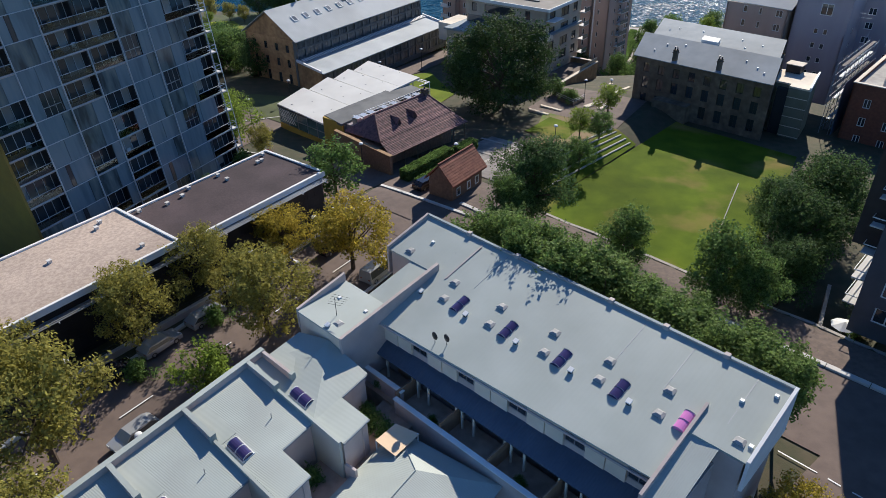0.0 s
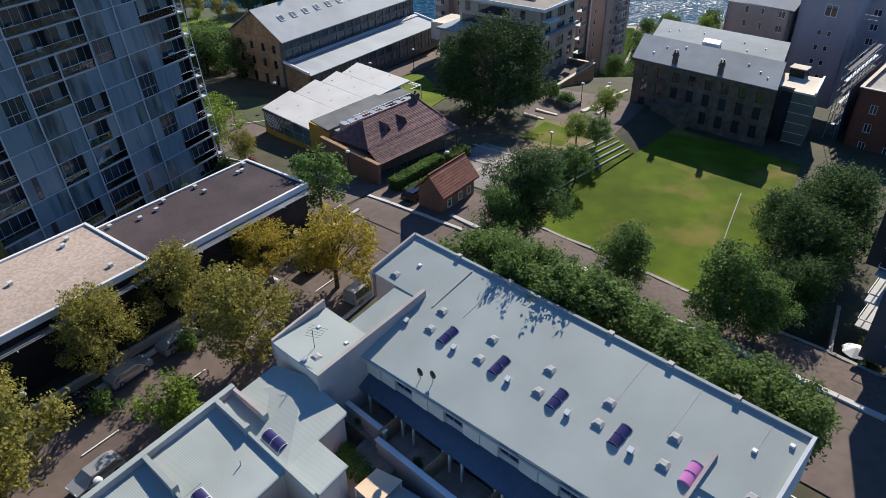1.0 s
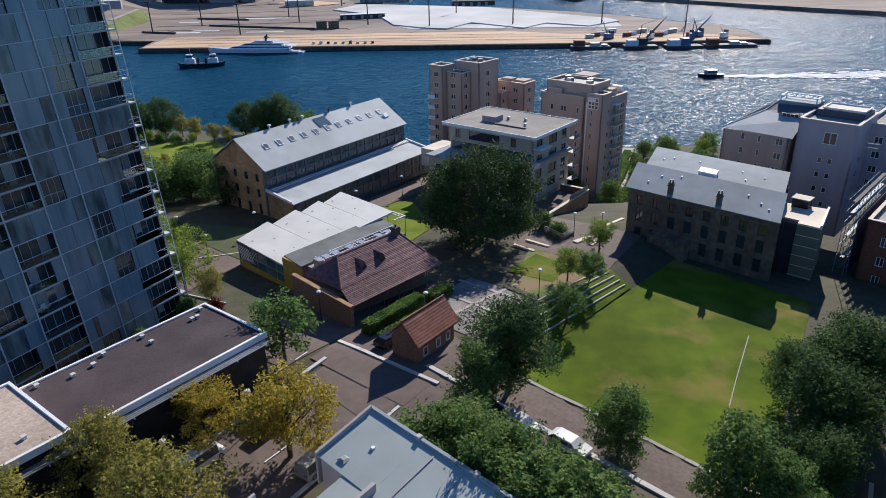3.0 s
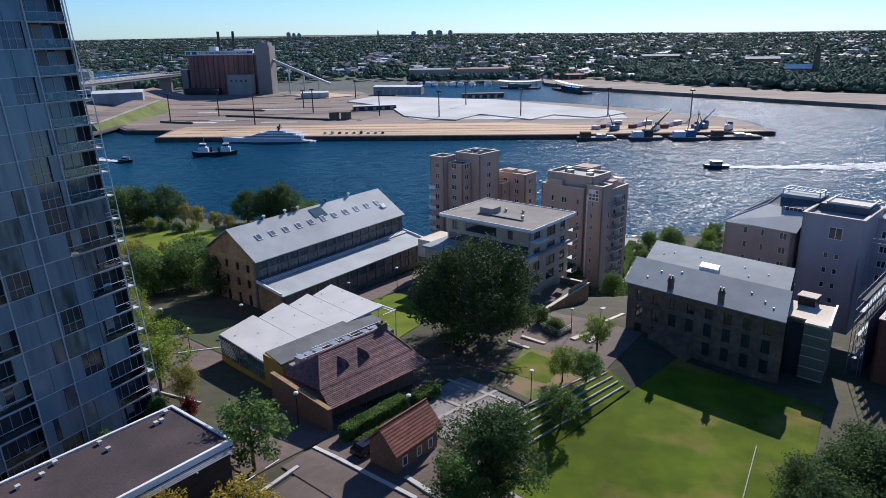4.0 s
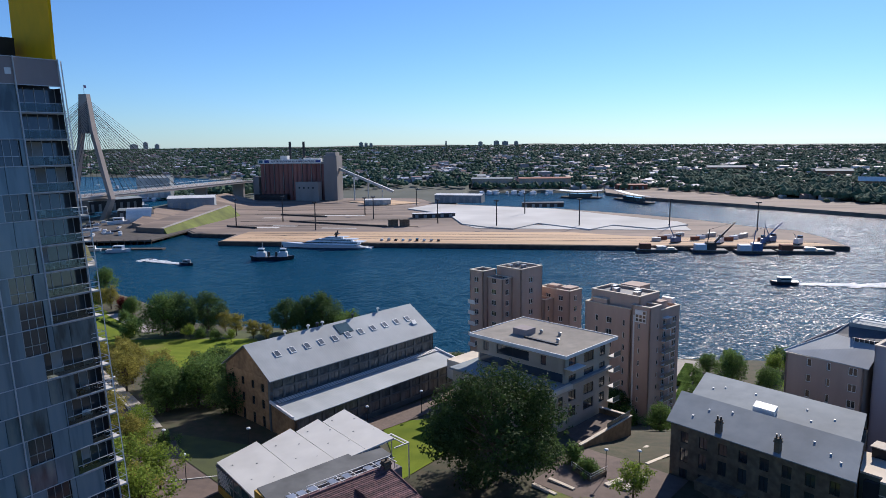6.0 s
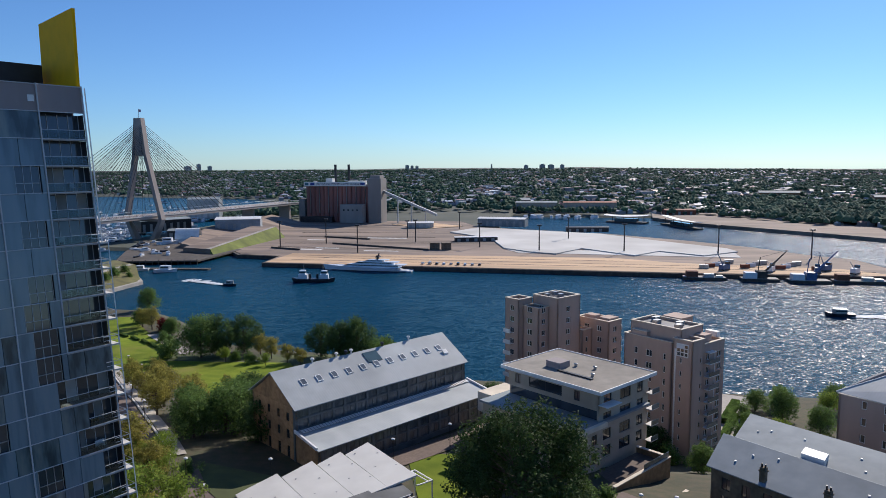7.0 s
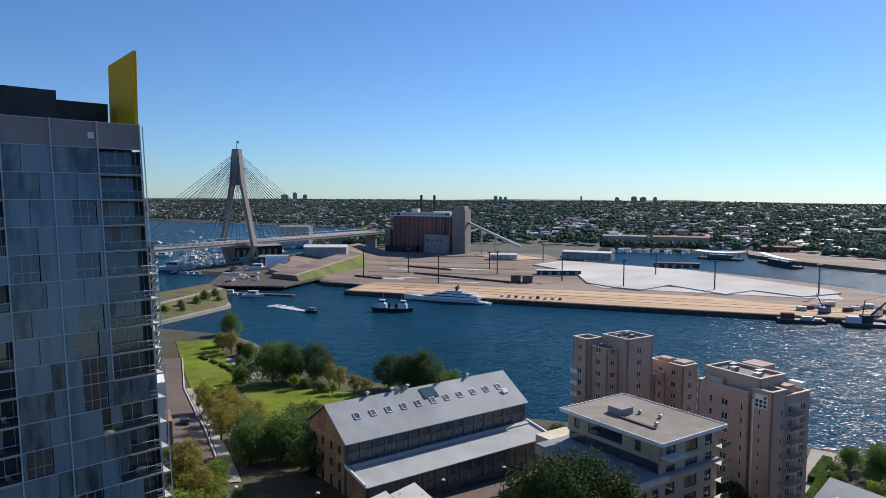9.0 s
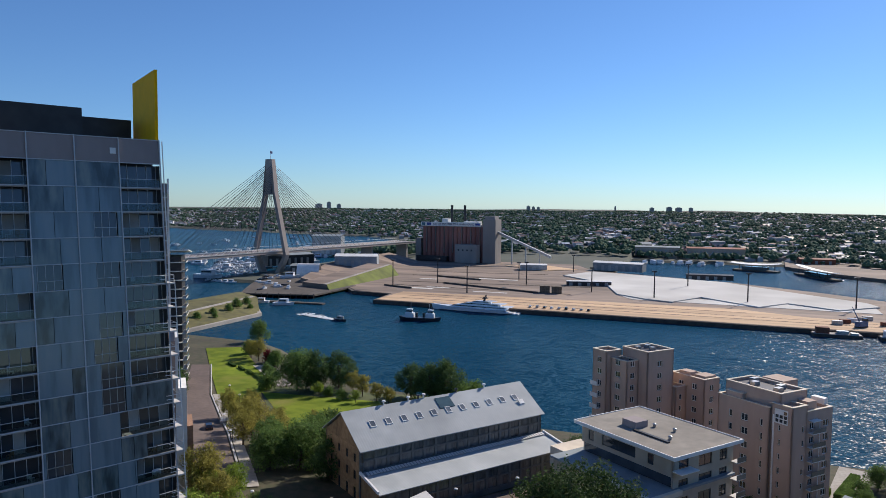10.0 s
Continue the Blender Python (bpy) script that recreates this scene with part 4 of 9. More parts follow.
def terrace_units():
    """Second row, along the main street: slanting units between party walls, each with a wing on the courtyard."""
    K = 0.107
    def top(v):
        return 20.75 - 0.125 * v
    for i, (u0, u1) in enumerate(((-4.05, 2.5), (2.5, 8.9), (8.9, 15.3), (15.3, 21.8))):
        t = thing("terrace_house", -15.6, 46.1, 12, 234.35, "terrace house with a ribbed pale metal roof and lilac walls", "terrace house", "terraces along the street")
        w = 8.9
        rm = ROOF if i == 0 else ROOF_RIB
        if i:
            part("roof", MB().slab([(u0, 0.9, top(0.9)), (u1, 0.9, top(0.9)), (u1, w, top(w)), (u0, w, top(w))]).shear(K), rm, t)
            part("wall", MB().prism([(u0 + 0.1, 1.0), (u1 - 0.1, 1.0), (u1 - 0.1, w - 0.25), (u0 + 0.1, w - 0.25)], 12, [20.4, 20.4, 19.4, 19.4]).shear(K), LILAC, t)
        else:
            part("corner_roof", MB().slab([(-3.2, 1.1, 20.55), (0.85, 0.9, 20.35), (0.75, 4.6, 20.3), (-3.9, 4.4, 20.95)]).shear(K), rm, t, "bright low corner roof")
            part("roof", MB().slab([(0.85, 0.9, 20.6), (u1, 0.9, 20.64), (u1, 4.6, top(4.6)), (0.78, 4.6, 20.16)]).shear(K), rm, t)
            part("roof", MB().slab([(-3.9, 4.4, 20.96), (u1, 4.6, top(4.6)), (u1, w, top(w)), (u0, w, top(w))]).shear(K), rm, t)
            part("wall", MB().prism([(-2.6, 1.3), (u1 - 0.1, 1.0), (u1 - 0.1, w - 0.25), (u0 + 0.15, w - 0.25)], 12, [19.9, 20.2, 19.4, 19.4]).shear(K), LILAC, t)
            part("party_wall", MB().prism([(0.72, 0.7), (1.0, 0.7), (1.0, 4.7), (0.72, 4.7)], 12, [21.2, 21.2, 20.95, 20.95]).shear(K), LILAC, t)
            part("party_wall_stop", MB().box(0.6, 1.05, 4.5, 4.9, 19.6, 21.0).shear(K), ROOF, t)
            part("street_parapet", MB().box(0.72, u1, 0.5, 0.9, 12, 21.2).shear(K), LILAC, t)
            part("parapet_cap", MB().box(0.68, u1, 0.45, 0.95, 21.2, 21.27).shear(K), ROOF, t)
        wx0, wx1 = u0 + 3.3, u1 - 0.25
        part("wing_roof", MB().slab([(wx0, w, top(w)), (wx1, w, top(w)), (wx1, 12.1, top(12.1) + 0.1), (wx0, 12.1, top(12.1) + 0.1)]).shear(K), rm, t)
        part("wing_wall", MB().box(wx0 + 0.12, wx1 - 0.12, w - 0.2, 11.95, 12, top(12.1) - 0.1).shear(K), LILAC, t)
        part("gutter", MB().box(u0 + 0.2, wx0, w - 0.02, w + 0.1, top(w) - 0.16, top(w) - 0.03).shear(K), GREY_ROOF, t)
        part("gutter", MB().box(wx0, wx1, 12.08, 12.2, top(12.1) - 0.06, top(12.1) + 0.07).shear(K), GREY_ROOF, t)
        fm, pm = window_meshes(0.6, 0.85, DARK_METAL, GLASS)
        for x, y, a in ((u0 + 0.9, w - 0.32, 180), (u0 + 2.4, w - 0.32, 180), (wx0 + 1.45, 11.9, 180)):
            o = put("window", fm, t, x + K * y, y, 18.3, a)
            put("pane", pm, o, 0, 0, 18.3)
        part("downpipe", MB().rod((wx0 + 0.75 + K * 12, 12.02, 13), (wx0 + 0.75 + K * 12, 12.02, 19.2), 0.05), LILAC, t)
        part("party_wall", MB().prism([(u1 - 0.15, 0.7), (u1 + 0.15, 0.7), (u1 + 0.15, 4.5), (u1 - 0.15, 4.5)], 12, [21.2, 21.2, 20.9, 20.9]).shear(K), LILAC, t)
        part("party_wall_cap", MB().prism([(u1 - 0.19, 0.7), (u1 + 0.19, 0.7), (u1 + 0.19, 4.5), (u1 - 0.19, 4.5)], [21.2, 21.2, 20.9, 20.9], [21.27, 21.27, 20.97, 20.97]).shear(K), ROOF, t)
        part("party_wall_stop", MB().box(u1 - 0.28, u1 + 0.22, 4.3, 4.7, 19.6, 21.0).shear(K), ROOF, t)
        part("party_kerb", MB().prism([(u1 - 0.12, 4.7), (u1 + 0.12, 4.7), (u1 + 0.12, 12.0), (u1 - 0.12, 12.0)], 12, [20.5, 20.5, 19.62, 19.62]).shear(K), ROOF, t)
        if i:
            part("street_parapet", MB().box(u0, u1, 0.5, 0.9, 12, 21.2).shear(K), LILAC, t)
            part("parapet_cap", MB().box(u0, u1, 0.45, 0.95, 21.2, 21.27).shear(K), ROOF, t)
        part("roof_flashing", MB().slab([(u1 - 1.65, 1.0, top(1.0) + 0.03), (u1 - 0.2, 1.0, top(1.0) + 0.03), (u1 - 0.2, 5.2, top(5.2) + 0.03), (u1 - 1.65, 5.2, top(5.2) + 0.03)], 0.03).shear(K), ROOF, t, "smooth pale roof strip")
        if i < 3:
            cx, cy = u1 - 0.95, 6.6
            zz = top(cy) + 0.04
            sk = MB()
            n = 8
            arc = [(cx - 0.5 * math.cos(math.pi * k / n), zz + 0.34 * math.sin(math.pi * k / n)) for k in range(n + 1)]
            for (xa, za), (xb, zb) in zip(arc, arc[1:]):
                sk.add([(xa, cy - 0.95, za + 0.12), (xb, cy - 0.95, zb + 0.12), (xb, cy + 0.95, zb - 0.12), (xa, cy + 0.95, za - 0.12)], [(0, 1, 2, 3)])
            for y, d in ((cy - 0.95, 0.12), (cy + 0.95, -0.12)):
                sk.add([(x, y, q + d) for x, q in arc], [tuple(range(n + 1))])
            so = part("skylight", sk.shear(K), PURPLE, t, "purple barrel skylight")
            fr = MB()
            for y, d in ((cy - 0.96, 0.12), (cy, 0), (cy + 0.96, -0.12)):
                for (xa, za), (xb, zb) in zip(arc, arc[1:]):
                    fr.rod((xa, y, za + d + 0.01), (xb, y, zb + d + 0.01), 0.03, n=4)
            fr.slab([(cx - 0.58, cy - 1.03, zz + 0.15), (cx + 0.58, cy - 1.03, zz + 0.15), (cx + 0.58, cy + 1.03, zz - 0.11), (cx - 0.58, cy + 1.03, zz - 0.11)], 0.12)
            part("skylight_frame", fr.shear(K), WHITE, so, "white frame")
        if i:
            part("roof_pipe", MB().rod((u0 + 2.0 + K * 6, 6.2, top(6.2) - 0.1), (u0 + 2.0 + K * 6, 6.2, top(6.2) + 0.5), 0.04), STEEL, t)

terrace_units()

def yard_house():
    t = thing("house", -15.6, 46.1, 12, 234.35, "low house with a hipped pale metal roof in the courtyard", "house")
    part("wall", MB().box(-1.6, 8.6, 13.2, 22.4, 12, 16.2), LILAC, t)
    r = MB()
    a = [(-2.0, 12.7, 16.3), (9.0, 12.7, 16.3), (9.0, 22.9, 16.3), (-2.0, 22.9, 16.3)]
    b = [(1.6, 17.4, 18.0), (5.4, 17.4, 18.0)]
    r.add(a + b, [(0, 1, 5, 4), (1, 2, 5), (2, 3, 4, 5), (3, 0, 4), (3, 2, 1, 0)])
    part("roof", r, ROOF_RIB, t)
    part("ridge_cap", MB().rod((1.6, 17.4, 18.02), (5.4, 17.4, 18.02), 0.07).rod((-2.0, 12.7, 16.33), (1.6, 17.4, 18.02), 0.05).rod((9.0, 12.7, 16.33), (5.4, 17.4, 18.02), 0.05), ROOF, t)
    part("awning", MB().slab([(-1.64, 12.9, 17.35), (-1.88, 15.14, 17.3), (1.04, 15.0, 17.4), (0.65, 12.65, 17.35)], 0.05), mat("peach_shade_cloth", (0.78, 0.58, 0.38), (0.72, 0.53, 0.35), rough=0.9), t, "peach shade sail")
    for x, y in ((-1.6, 12.95), (0.62, 12.7), (-1.8, 15.0), (1.0, 14.9)):
        part("awning_post", MB().box(x - 0.05, x + 0.05, y - 0.05, y + 0.05, 15.5, 17.32), WHITE, t)

yard_house()

def courtyard_wall():
    t = thing("courtyard_wall", -1.4, 61.8, 12, -44.56, "rendered courtyard wall with a white coping", "wall")
    part("wall", MB().box(0.5, 11.2, -14.9, -14.6, 12, 17.4), LILAC, t)
    part("coping", MB().box(0.4, 11.3, -14.98, -14.52, 17.4, 17.5), WHITE, t)
    part("wall", MB().box(11.2, 31, -15.7, -15.4, 12, 17.2), LILAC, t)
    part("coping", MB().box(11.1, 31, -15.78, -15.32, 17.2, 17.3), WHITE, t)

courtyard_wall()

def back_yards():
    t = thing("paved_yard", -15.6, 46.1, 12, 234.35, "shaded paved back yards behind the terraces", "yard", kind="structure")
    part("paving", MB().box(-5.2, 22, 9.2, 13.1, 12, 15.6), YARD_PAVE, t)
    for u in (3.6, 10.0, 16.4):
        part("dividing_wall", MB().box(u, u + 0.22, 12.2, 13.3, 15.6, 17.3), LILAC, t)

back_yards()

# ---- flat-roofed building along the main street ----
def flat_block():
    t = thing("flat_roofed_building", -24.7, 90.2, 12, 232.2, "low dark building with a flat roof edged in white", "commercial building")
    # x back along the street, y towards the street
    part("wall", MB().box(0.3, 22.0, 0.3, 11.3, 12, 18.6), DARK_METAL, t)
    part("roof", MB().box(0.2, 22.2, 0.2, 11.4, 18.6, 18.85), BROWN_ROOF, t, "dark gravel roof")
    part("roof_edge", MB().ring(0, 22.3, 0, 11.7, 18.3, 19.05, 0.32), WHITE, t, "white roof edge")
    part("wall", MB().box(22.4, 52, -0.6, 11.3, 12, 19.2), DARK_METAL, t)
    part("roof", MB().box(22.4, 52, -0.8, 11.4, 19.2, 19.45), TAN_ROOF, t, "pebbled tan roof")
    part("roof_edge", MB().ring(22.2, 52, -1.0, 11.7, 18.9, 19.65, 0.32), WHITE, t, "white roof edge")
    for k in range(4):
        part("sunshade", MB().box(0.5, 47, 11.75 + k * 0.28, 11.93 + k * 0.28, 18.2, 18.26), STEEL, t)
    for x in range(1, 47, 4):
        part("bracket", MB().box(x, x + 0.1, 11.7, 12.9, 18.05, 18.2), WHITE, t)
    fm, pm = window_meshes(2.6, 1.7, DARK_METAL, GLASS)
    for row in (12.9, 15.9):
        for k in range(15):
            o = put("window", fm, t, 1.9 + k * 3.05, 11.34, row, 180)
            put("pane", pm, o, 0, 0, row)
    for x, y in ((1.3, 0.9), (2.6, 2.2), (3.3, 2.2), (9.0, 1.0), (9.0, 2.9), (13.5, 0.9), (15.2, 2.0), (25.3, 0.6), (26.3, 1.6), (33, 4), (25.3, 9.2), (17.5, 2.2), (20.6, 1.0)):
        z = 18.85 if x < 22 else 19.45
        part("roof_vent", MB().box(x - 0.19, x + 0.19, y - 0.19, y + 0.19, z - 0.05, z + 0.3).box(x - 0.24, x + 0.24, y - 0.24, y + 0.24, z + 0.3, z + 0.36), PALE_CONC, t, "small square pale vent")

flat_block()

# ---- apartment tower ----
# Yellow cladding darkened in its colour, for the end wall's shaded side.
SHADED_YELLOW = mat("dark_ochre_cladding", (0.22, 0.15, 0.02), (0.18, 0.12, 0.018), rough=0.6)
FRAME_GREY = mat("pale_grey_window_frame", (0.50, 0.52, 0.54), (0.44, 0.46, 0.48), rough=0.5, stain=0.1)
BLIND = mat("pale_window_blind", (0.30, 0.29, 0.27), (0.24, 0.23, 0.21), rough=0.9, rnd=0.35)

def outdoor_chair(x, y, z, ang, material, parent_label="pale outdoor chair on a tower balcony"):
    c = thing("outdoor_chair", x, y, z, ang, parent_label, "chair", "balcony chairs")
    part("seat", MB().box(-0.27, 0.27, -0.27, 0.27, z + 0.4, z + 0.46), material, c)
    part("backrest", MB().box(-0.27, 0.27, 0.22, 0.28, z + 0.46, z + 0.95), material, c)
    for sx in (-0.25, 0.21):
        for sy in (-0.25, 0.21):
            part("leg", MB().box(sx, sx + 0.04, sy, sy + 0.04, z, z + 0.4), material, c)

def tower():
    ang, ox, oy = 242.85, -37.1, 103.25
    t = thing("apartment_tower", ox, oy, 12, ang, "tall leaning apartment tower of blue-grey glass panels and balconies", "apartment tower")
    top, fh, bay, nb, nf = 70.5, 2.927, 4.82, 7, 20
    k = 0.1008  # the street front leans back
    L = bay * nb
    def at(z):
        return k * (top - z)
    def leaned(mb):
        return mb.lean(k, top)
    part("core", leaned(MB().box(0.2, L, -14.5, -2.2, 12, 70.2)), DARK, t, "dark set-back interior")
    part("roof", MB().box(0, L, -15.2, 0, 70.1, 70.4), CONCRETE, t)
    part("side_wall", leaned(MB().box(-0.02, 0.3, -15.4, -2.4, 12, 70.2)), PINK_GREY, t)
    part("end_wall", leaned(MB().box(L, L + 0.3, -15.4, 0.3, 12, 70.4)), SHADED_YELLOW, t, "yellow end wall, coloured darker for its shade")
    part("roof_fin", MB().prism([(-0.1, -0.3), (0.25, -0.3), (-0.85, -11.2), (-1.2, -11.2)], 70.4, [79.2, 79.2, 78.9, 78.9]), YELLOW, t, "mustard yellow roof fin")
    part("plant_room", MB().box(0.5, 7.0, -14, -8, 70.4, 73.6), DARK_METAL, t, "dark rooftop plant screen")
    part("plant_room", MB().box(7.0, L - 2, -14, -6, 70.4, 74.4), DARK_METAL, t, "dark rooftop plant screen")
    part("wall_light", leaned(MB().box(bay + 0.3, bay + 0.95, 0.02, 0.08, 68.6, 69.3)), WHITE, t, "small white square on the parapet")
    part("mast", MB().rod((15.5, -8, 74.4), (15.5, -8, 81.5), 0.06), DARK_METAL, t)
    rng = random.Random(11)
    pan = {}
    def sheet(name, x0, x1, y0, y1, z0, z1, m):
        key = (name, round(x1 - x0, 2), m.name)
        if key not in pan:
            pan[key] = MB().box(0, x1 - x0, y0, y1, z0, z1).lean(k).mesh(name, m)
        return pan[key]
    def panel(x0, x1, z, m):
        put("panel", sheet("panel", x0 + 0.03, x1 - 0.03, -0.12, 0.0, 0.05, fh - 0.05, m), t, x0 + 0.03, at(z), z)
    ROOM = []
    def balcony(x0, x1, z, f):
        w = x1 - x0
        put("floor_slab", sheet("floor_slab", x0, x1, -2.2, 0.04, -0.18, 0.04, CONCRETE), t, x0, at(z), z)
        put("balcony_glazing", sheet("balcony_glazing", x0 + 0.05, x1 - 0.05, -1.3, -1.26, 0.05, fh - 0.2, GLASS), t, x0 + 0.05, at(z), z)
        ROOM.append(put("balustrade", sheet("balustrade", x0 + 0.05, x1 - 0.05, -0.07, -0.03, 0.1, 0.98, CLEAR_DARK), t, x0 + 0.05, at(z), z))
        put("rail", sheet("rail", x0 + 0.03, x1 - 0.03, -0.09, 0.0, 0.98, 1.03, FRAME_GREY), t, x0 + 0.03, at(z), z)
        for q in (x0 + 0.02, x1 - 0.1):
            put("side_screen", sheet("side_screen", 0, 0.08, -2.1, -0.12, 0.05, fh - 0.2, DARK_METAL), t, q, at(z), z)
        n = max(2, round(w / 1.15))
        for i in range(n + 1):
            put("door_frame", sheet("door_frame", 0, 0.055, -1.26, -1.2, 0.05, fh - 0.2, FRAME_GREY), t, x0 + 0.1 + (w - 0.27) * i / n, at(z), z)
            if i < n and rng.random() < 0.22:
                put("blind", sheet("blind", 0, w / n - 0.14, -1.255, -1.235, 0.1 if rng.random() < 0.5 else 1.0, fh - 0.3, BLIND), t, x0 + 0.2 + (w - 0.27) * i / n, at(z), z)
        if w > 2.5 and rng.random() < 0.5:
            c, s = math.cos(radians(ang)), math.sin(radians(ang))
            for _ in range(2 if rng.random() < 0.5 else 1):
                u, v = x0 + rng.uniform(0.6, w - 0.6), at(z) - rng.uniform(0.4, 0.8)
                outdoor_chair(ox + c * u - s * v, oy + s * u + c * v, z + 0.04, rng.uniform(0, 360), WHITE if rng.random() < 0.6 else SANDSTONE)
    def window_band(x0, x1, z):
        put("window", sheet("window", x0 + 0.03, x1 - 0.03, -0.3, -0.26, 0.05, fh - 0.05, GLASS), t, x0 + 0.03, at(z), z)
        put("transom", sheet("transom", x0 + 0.03, x1 - 0.03, -0.26, -0.14, 1.05, 1.12, STEEL), t, x0 + 0.03, at(z), z)
        for i in range(4):
            put("window_mullion", sheet("window_mullion", 0, 0.06, -0.26, -0.2, 0.05, fh - 0.05, STEEL), t, x0 + 0.05 + (x1 - x0 - 0.17) * i / 3, at(z), z)
    low = (6.2, 3.3, 4.6, 2.2, 4.3, 1.6, 5.2, 4.5, 4.3)
    for f in range(nf):
        z = top - (f + 1) * fh
        x = 0.0
        edge = sheet("floor_edge", 0, bay, -0.08, 0.08, -0.04, 0.05, FRAME_GREY)
        for b in range(nb):
            put("floor_edge", edge, t, b * bay, at(z + fh), z + fh)
        b = 0
        while b < nb:
            x0, x1 = b * bay, (b + 1) * bay
            if f == 0:
                panel(x0, x1, z, PINK_GREY)
                b += 1
                continue
            if b == 0 and f >= 11:
                w = low[f - 11]
                balcony(0, w, z, f)
                if w < bay:
                    panel(w, bay, z, PANEL_BLUE if f % 3 else GLASS_TEAL_T)
                    b = 1
                else:
                    panel(w, 2 * bay, z, PANEL_BLUE)
                    b = 2
                continue
            if b == 0 and f == 10:
                panel(0, bay * 0.62, z, GLASS_TEAL_T), panel(bay * 0.62, bay, z, GLASS_TEAL_T)
            elif b in (0, 3, 4, 6):
                if rng.random() < 0.12 and b:
                    panel(x0, x0 + bay * 0.4, z, PANEL_BLUE), panel(x0 + bay * 0.4, x1, z, GLASS_TEAL_T)
                elif b in (3, 4) and f > 12 and rng.random() < 0.2:
                    balcony(x0 + 1.3, x1, z, f), panel(x0, x0 + 1.3, z, PANEL_BLUE)
                else:
                    balcony(x0, x1, z, f)
            elif b == 1 and f < 8:
                if f == 1:
                    panel(x0, x1, z, GLASS_TEAL_T)
                elif f % 2:
                    panel(x0, x0 + 0.5, z, PANEL_BLUE), window_band(x0 + 0.5, x0 + 3.1, z), panel(x0 + 3.1, x1, z, PANEL_BLUE)
                else:
                    panel(x0, x0 + bay / 2, z, PANEL_BLUE), panel(x0 + bay / 2, x1, z, PANEL_BLUE)
            else:
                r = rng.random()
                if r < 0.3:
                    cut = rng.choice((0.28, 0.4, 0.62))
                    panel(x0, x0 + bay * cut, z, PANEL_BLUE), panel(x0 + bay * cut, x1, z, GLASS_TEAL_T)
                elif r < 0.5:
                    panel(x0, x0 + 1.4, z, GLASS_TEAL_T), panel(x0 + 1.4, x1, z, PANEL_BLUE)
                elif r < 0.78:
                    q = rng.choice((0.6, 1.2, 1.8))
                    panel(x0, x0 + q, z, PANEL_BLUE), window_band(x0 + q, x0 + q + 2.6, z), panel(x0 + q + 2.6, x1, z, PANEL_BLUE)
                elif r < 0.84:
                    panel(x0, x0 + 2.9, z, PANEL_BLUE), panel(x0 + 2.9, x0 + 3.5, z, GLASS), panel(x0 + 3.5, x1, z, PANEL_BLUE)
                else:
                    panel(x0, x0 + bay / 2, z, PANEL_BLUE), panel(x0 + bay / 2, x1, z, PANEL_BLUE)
            b += 1
    for b in range(nb + 1):
        z0, z1 = (41.2, top) if b == 1 else (12, 35.4) if b == 4 else (12, top)
        part("mullion", leaned(MB().box(b * bay - 0.055, b * bay + 0.055, 0.02, 0.2, z0, z1 + 0.1)), FRAME_GREY, t)
    for o in ROOM:
        o.visible_shadow = False
    # corner balconies, open towards the harbour
    cs = MB().box(-0.85, 0.0, -2.4, 0.5, -0.1, 0.06).lean(k).mesh("corner_balcony", PALE_CONC)
    cr = MB()
    for a, c in (((-0.8, 0.45, 0.05), (-0.8, 0.45, 1.02)), ((-0.8, -2.3, 0.05), (-0.8, -2.3, 1.02)), ((-0.8, 0.45, 1.02), (-0.8, -2.3, 1.02)), ((-0.8, 0.45, 1.02), (0.9, 0.45, 1.02)), ((-0.8, 0.45, 0.55), (0.9, 0.45, 0.55))):
        cr.rod(a, c, 0.035, n=4)
    crm = cr.lean(k).mesh("corner_rail", WHITE)
    for f in range(6, nf):
        z = top - f * fh
        o = put("corner_balcony", cs, t, 0, at(z), z)
        put("corner_rail", crm, o, 0, 0, z)
    part("corner_frame", leaned(MB().box(-0.92, -0.84, 0.44, 0.52, 12, 53)), WHITE, t, "thin white vertical frame")
    part("corner_frame", leaned(MB().box(-0.4, -0.3, 0.1, 0.2, 53, 70.4)), WHITE, t, "thin white vertical frame")

tower()

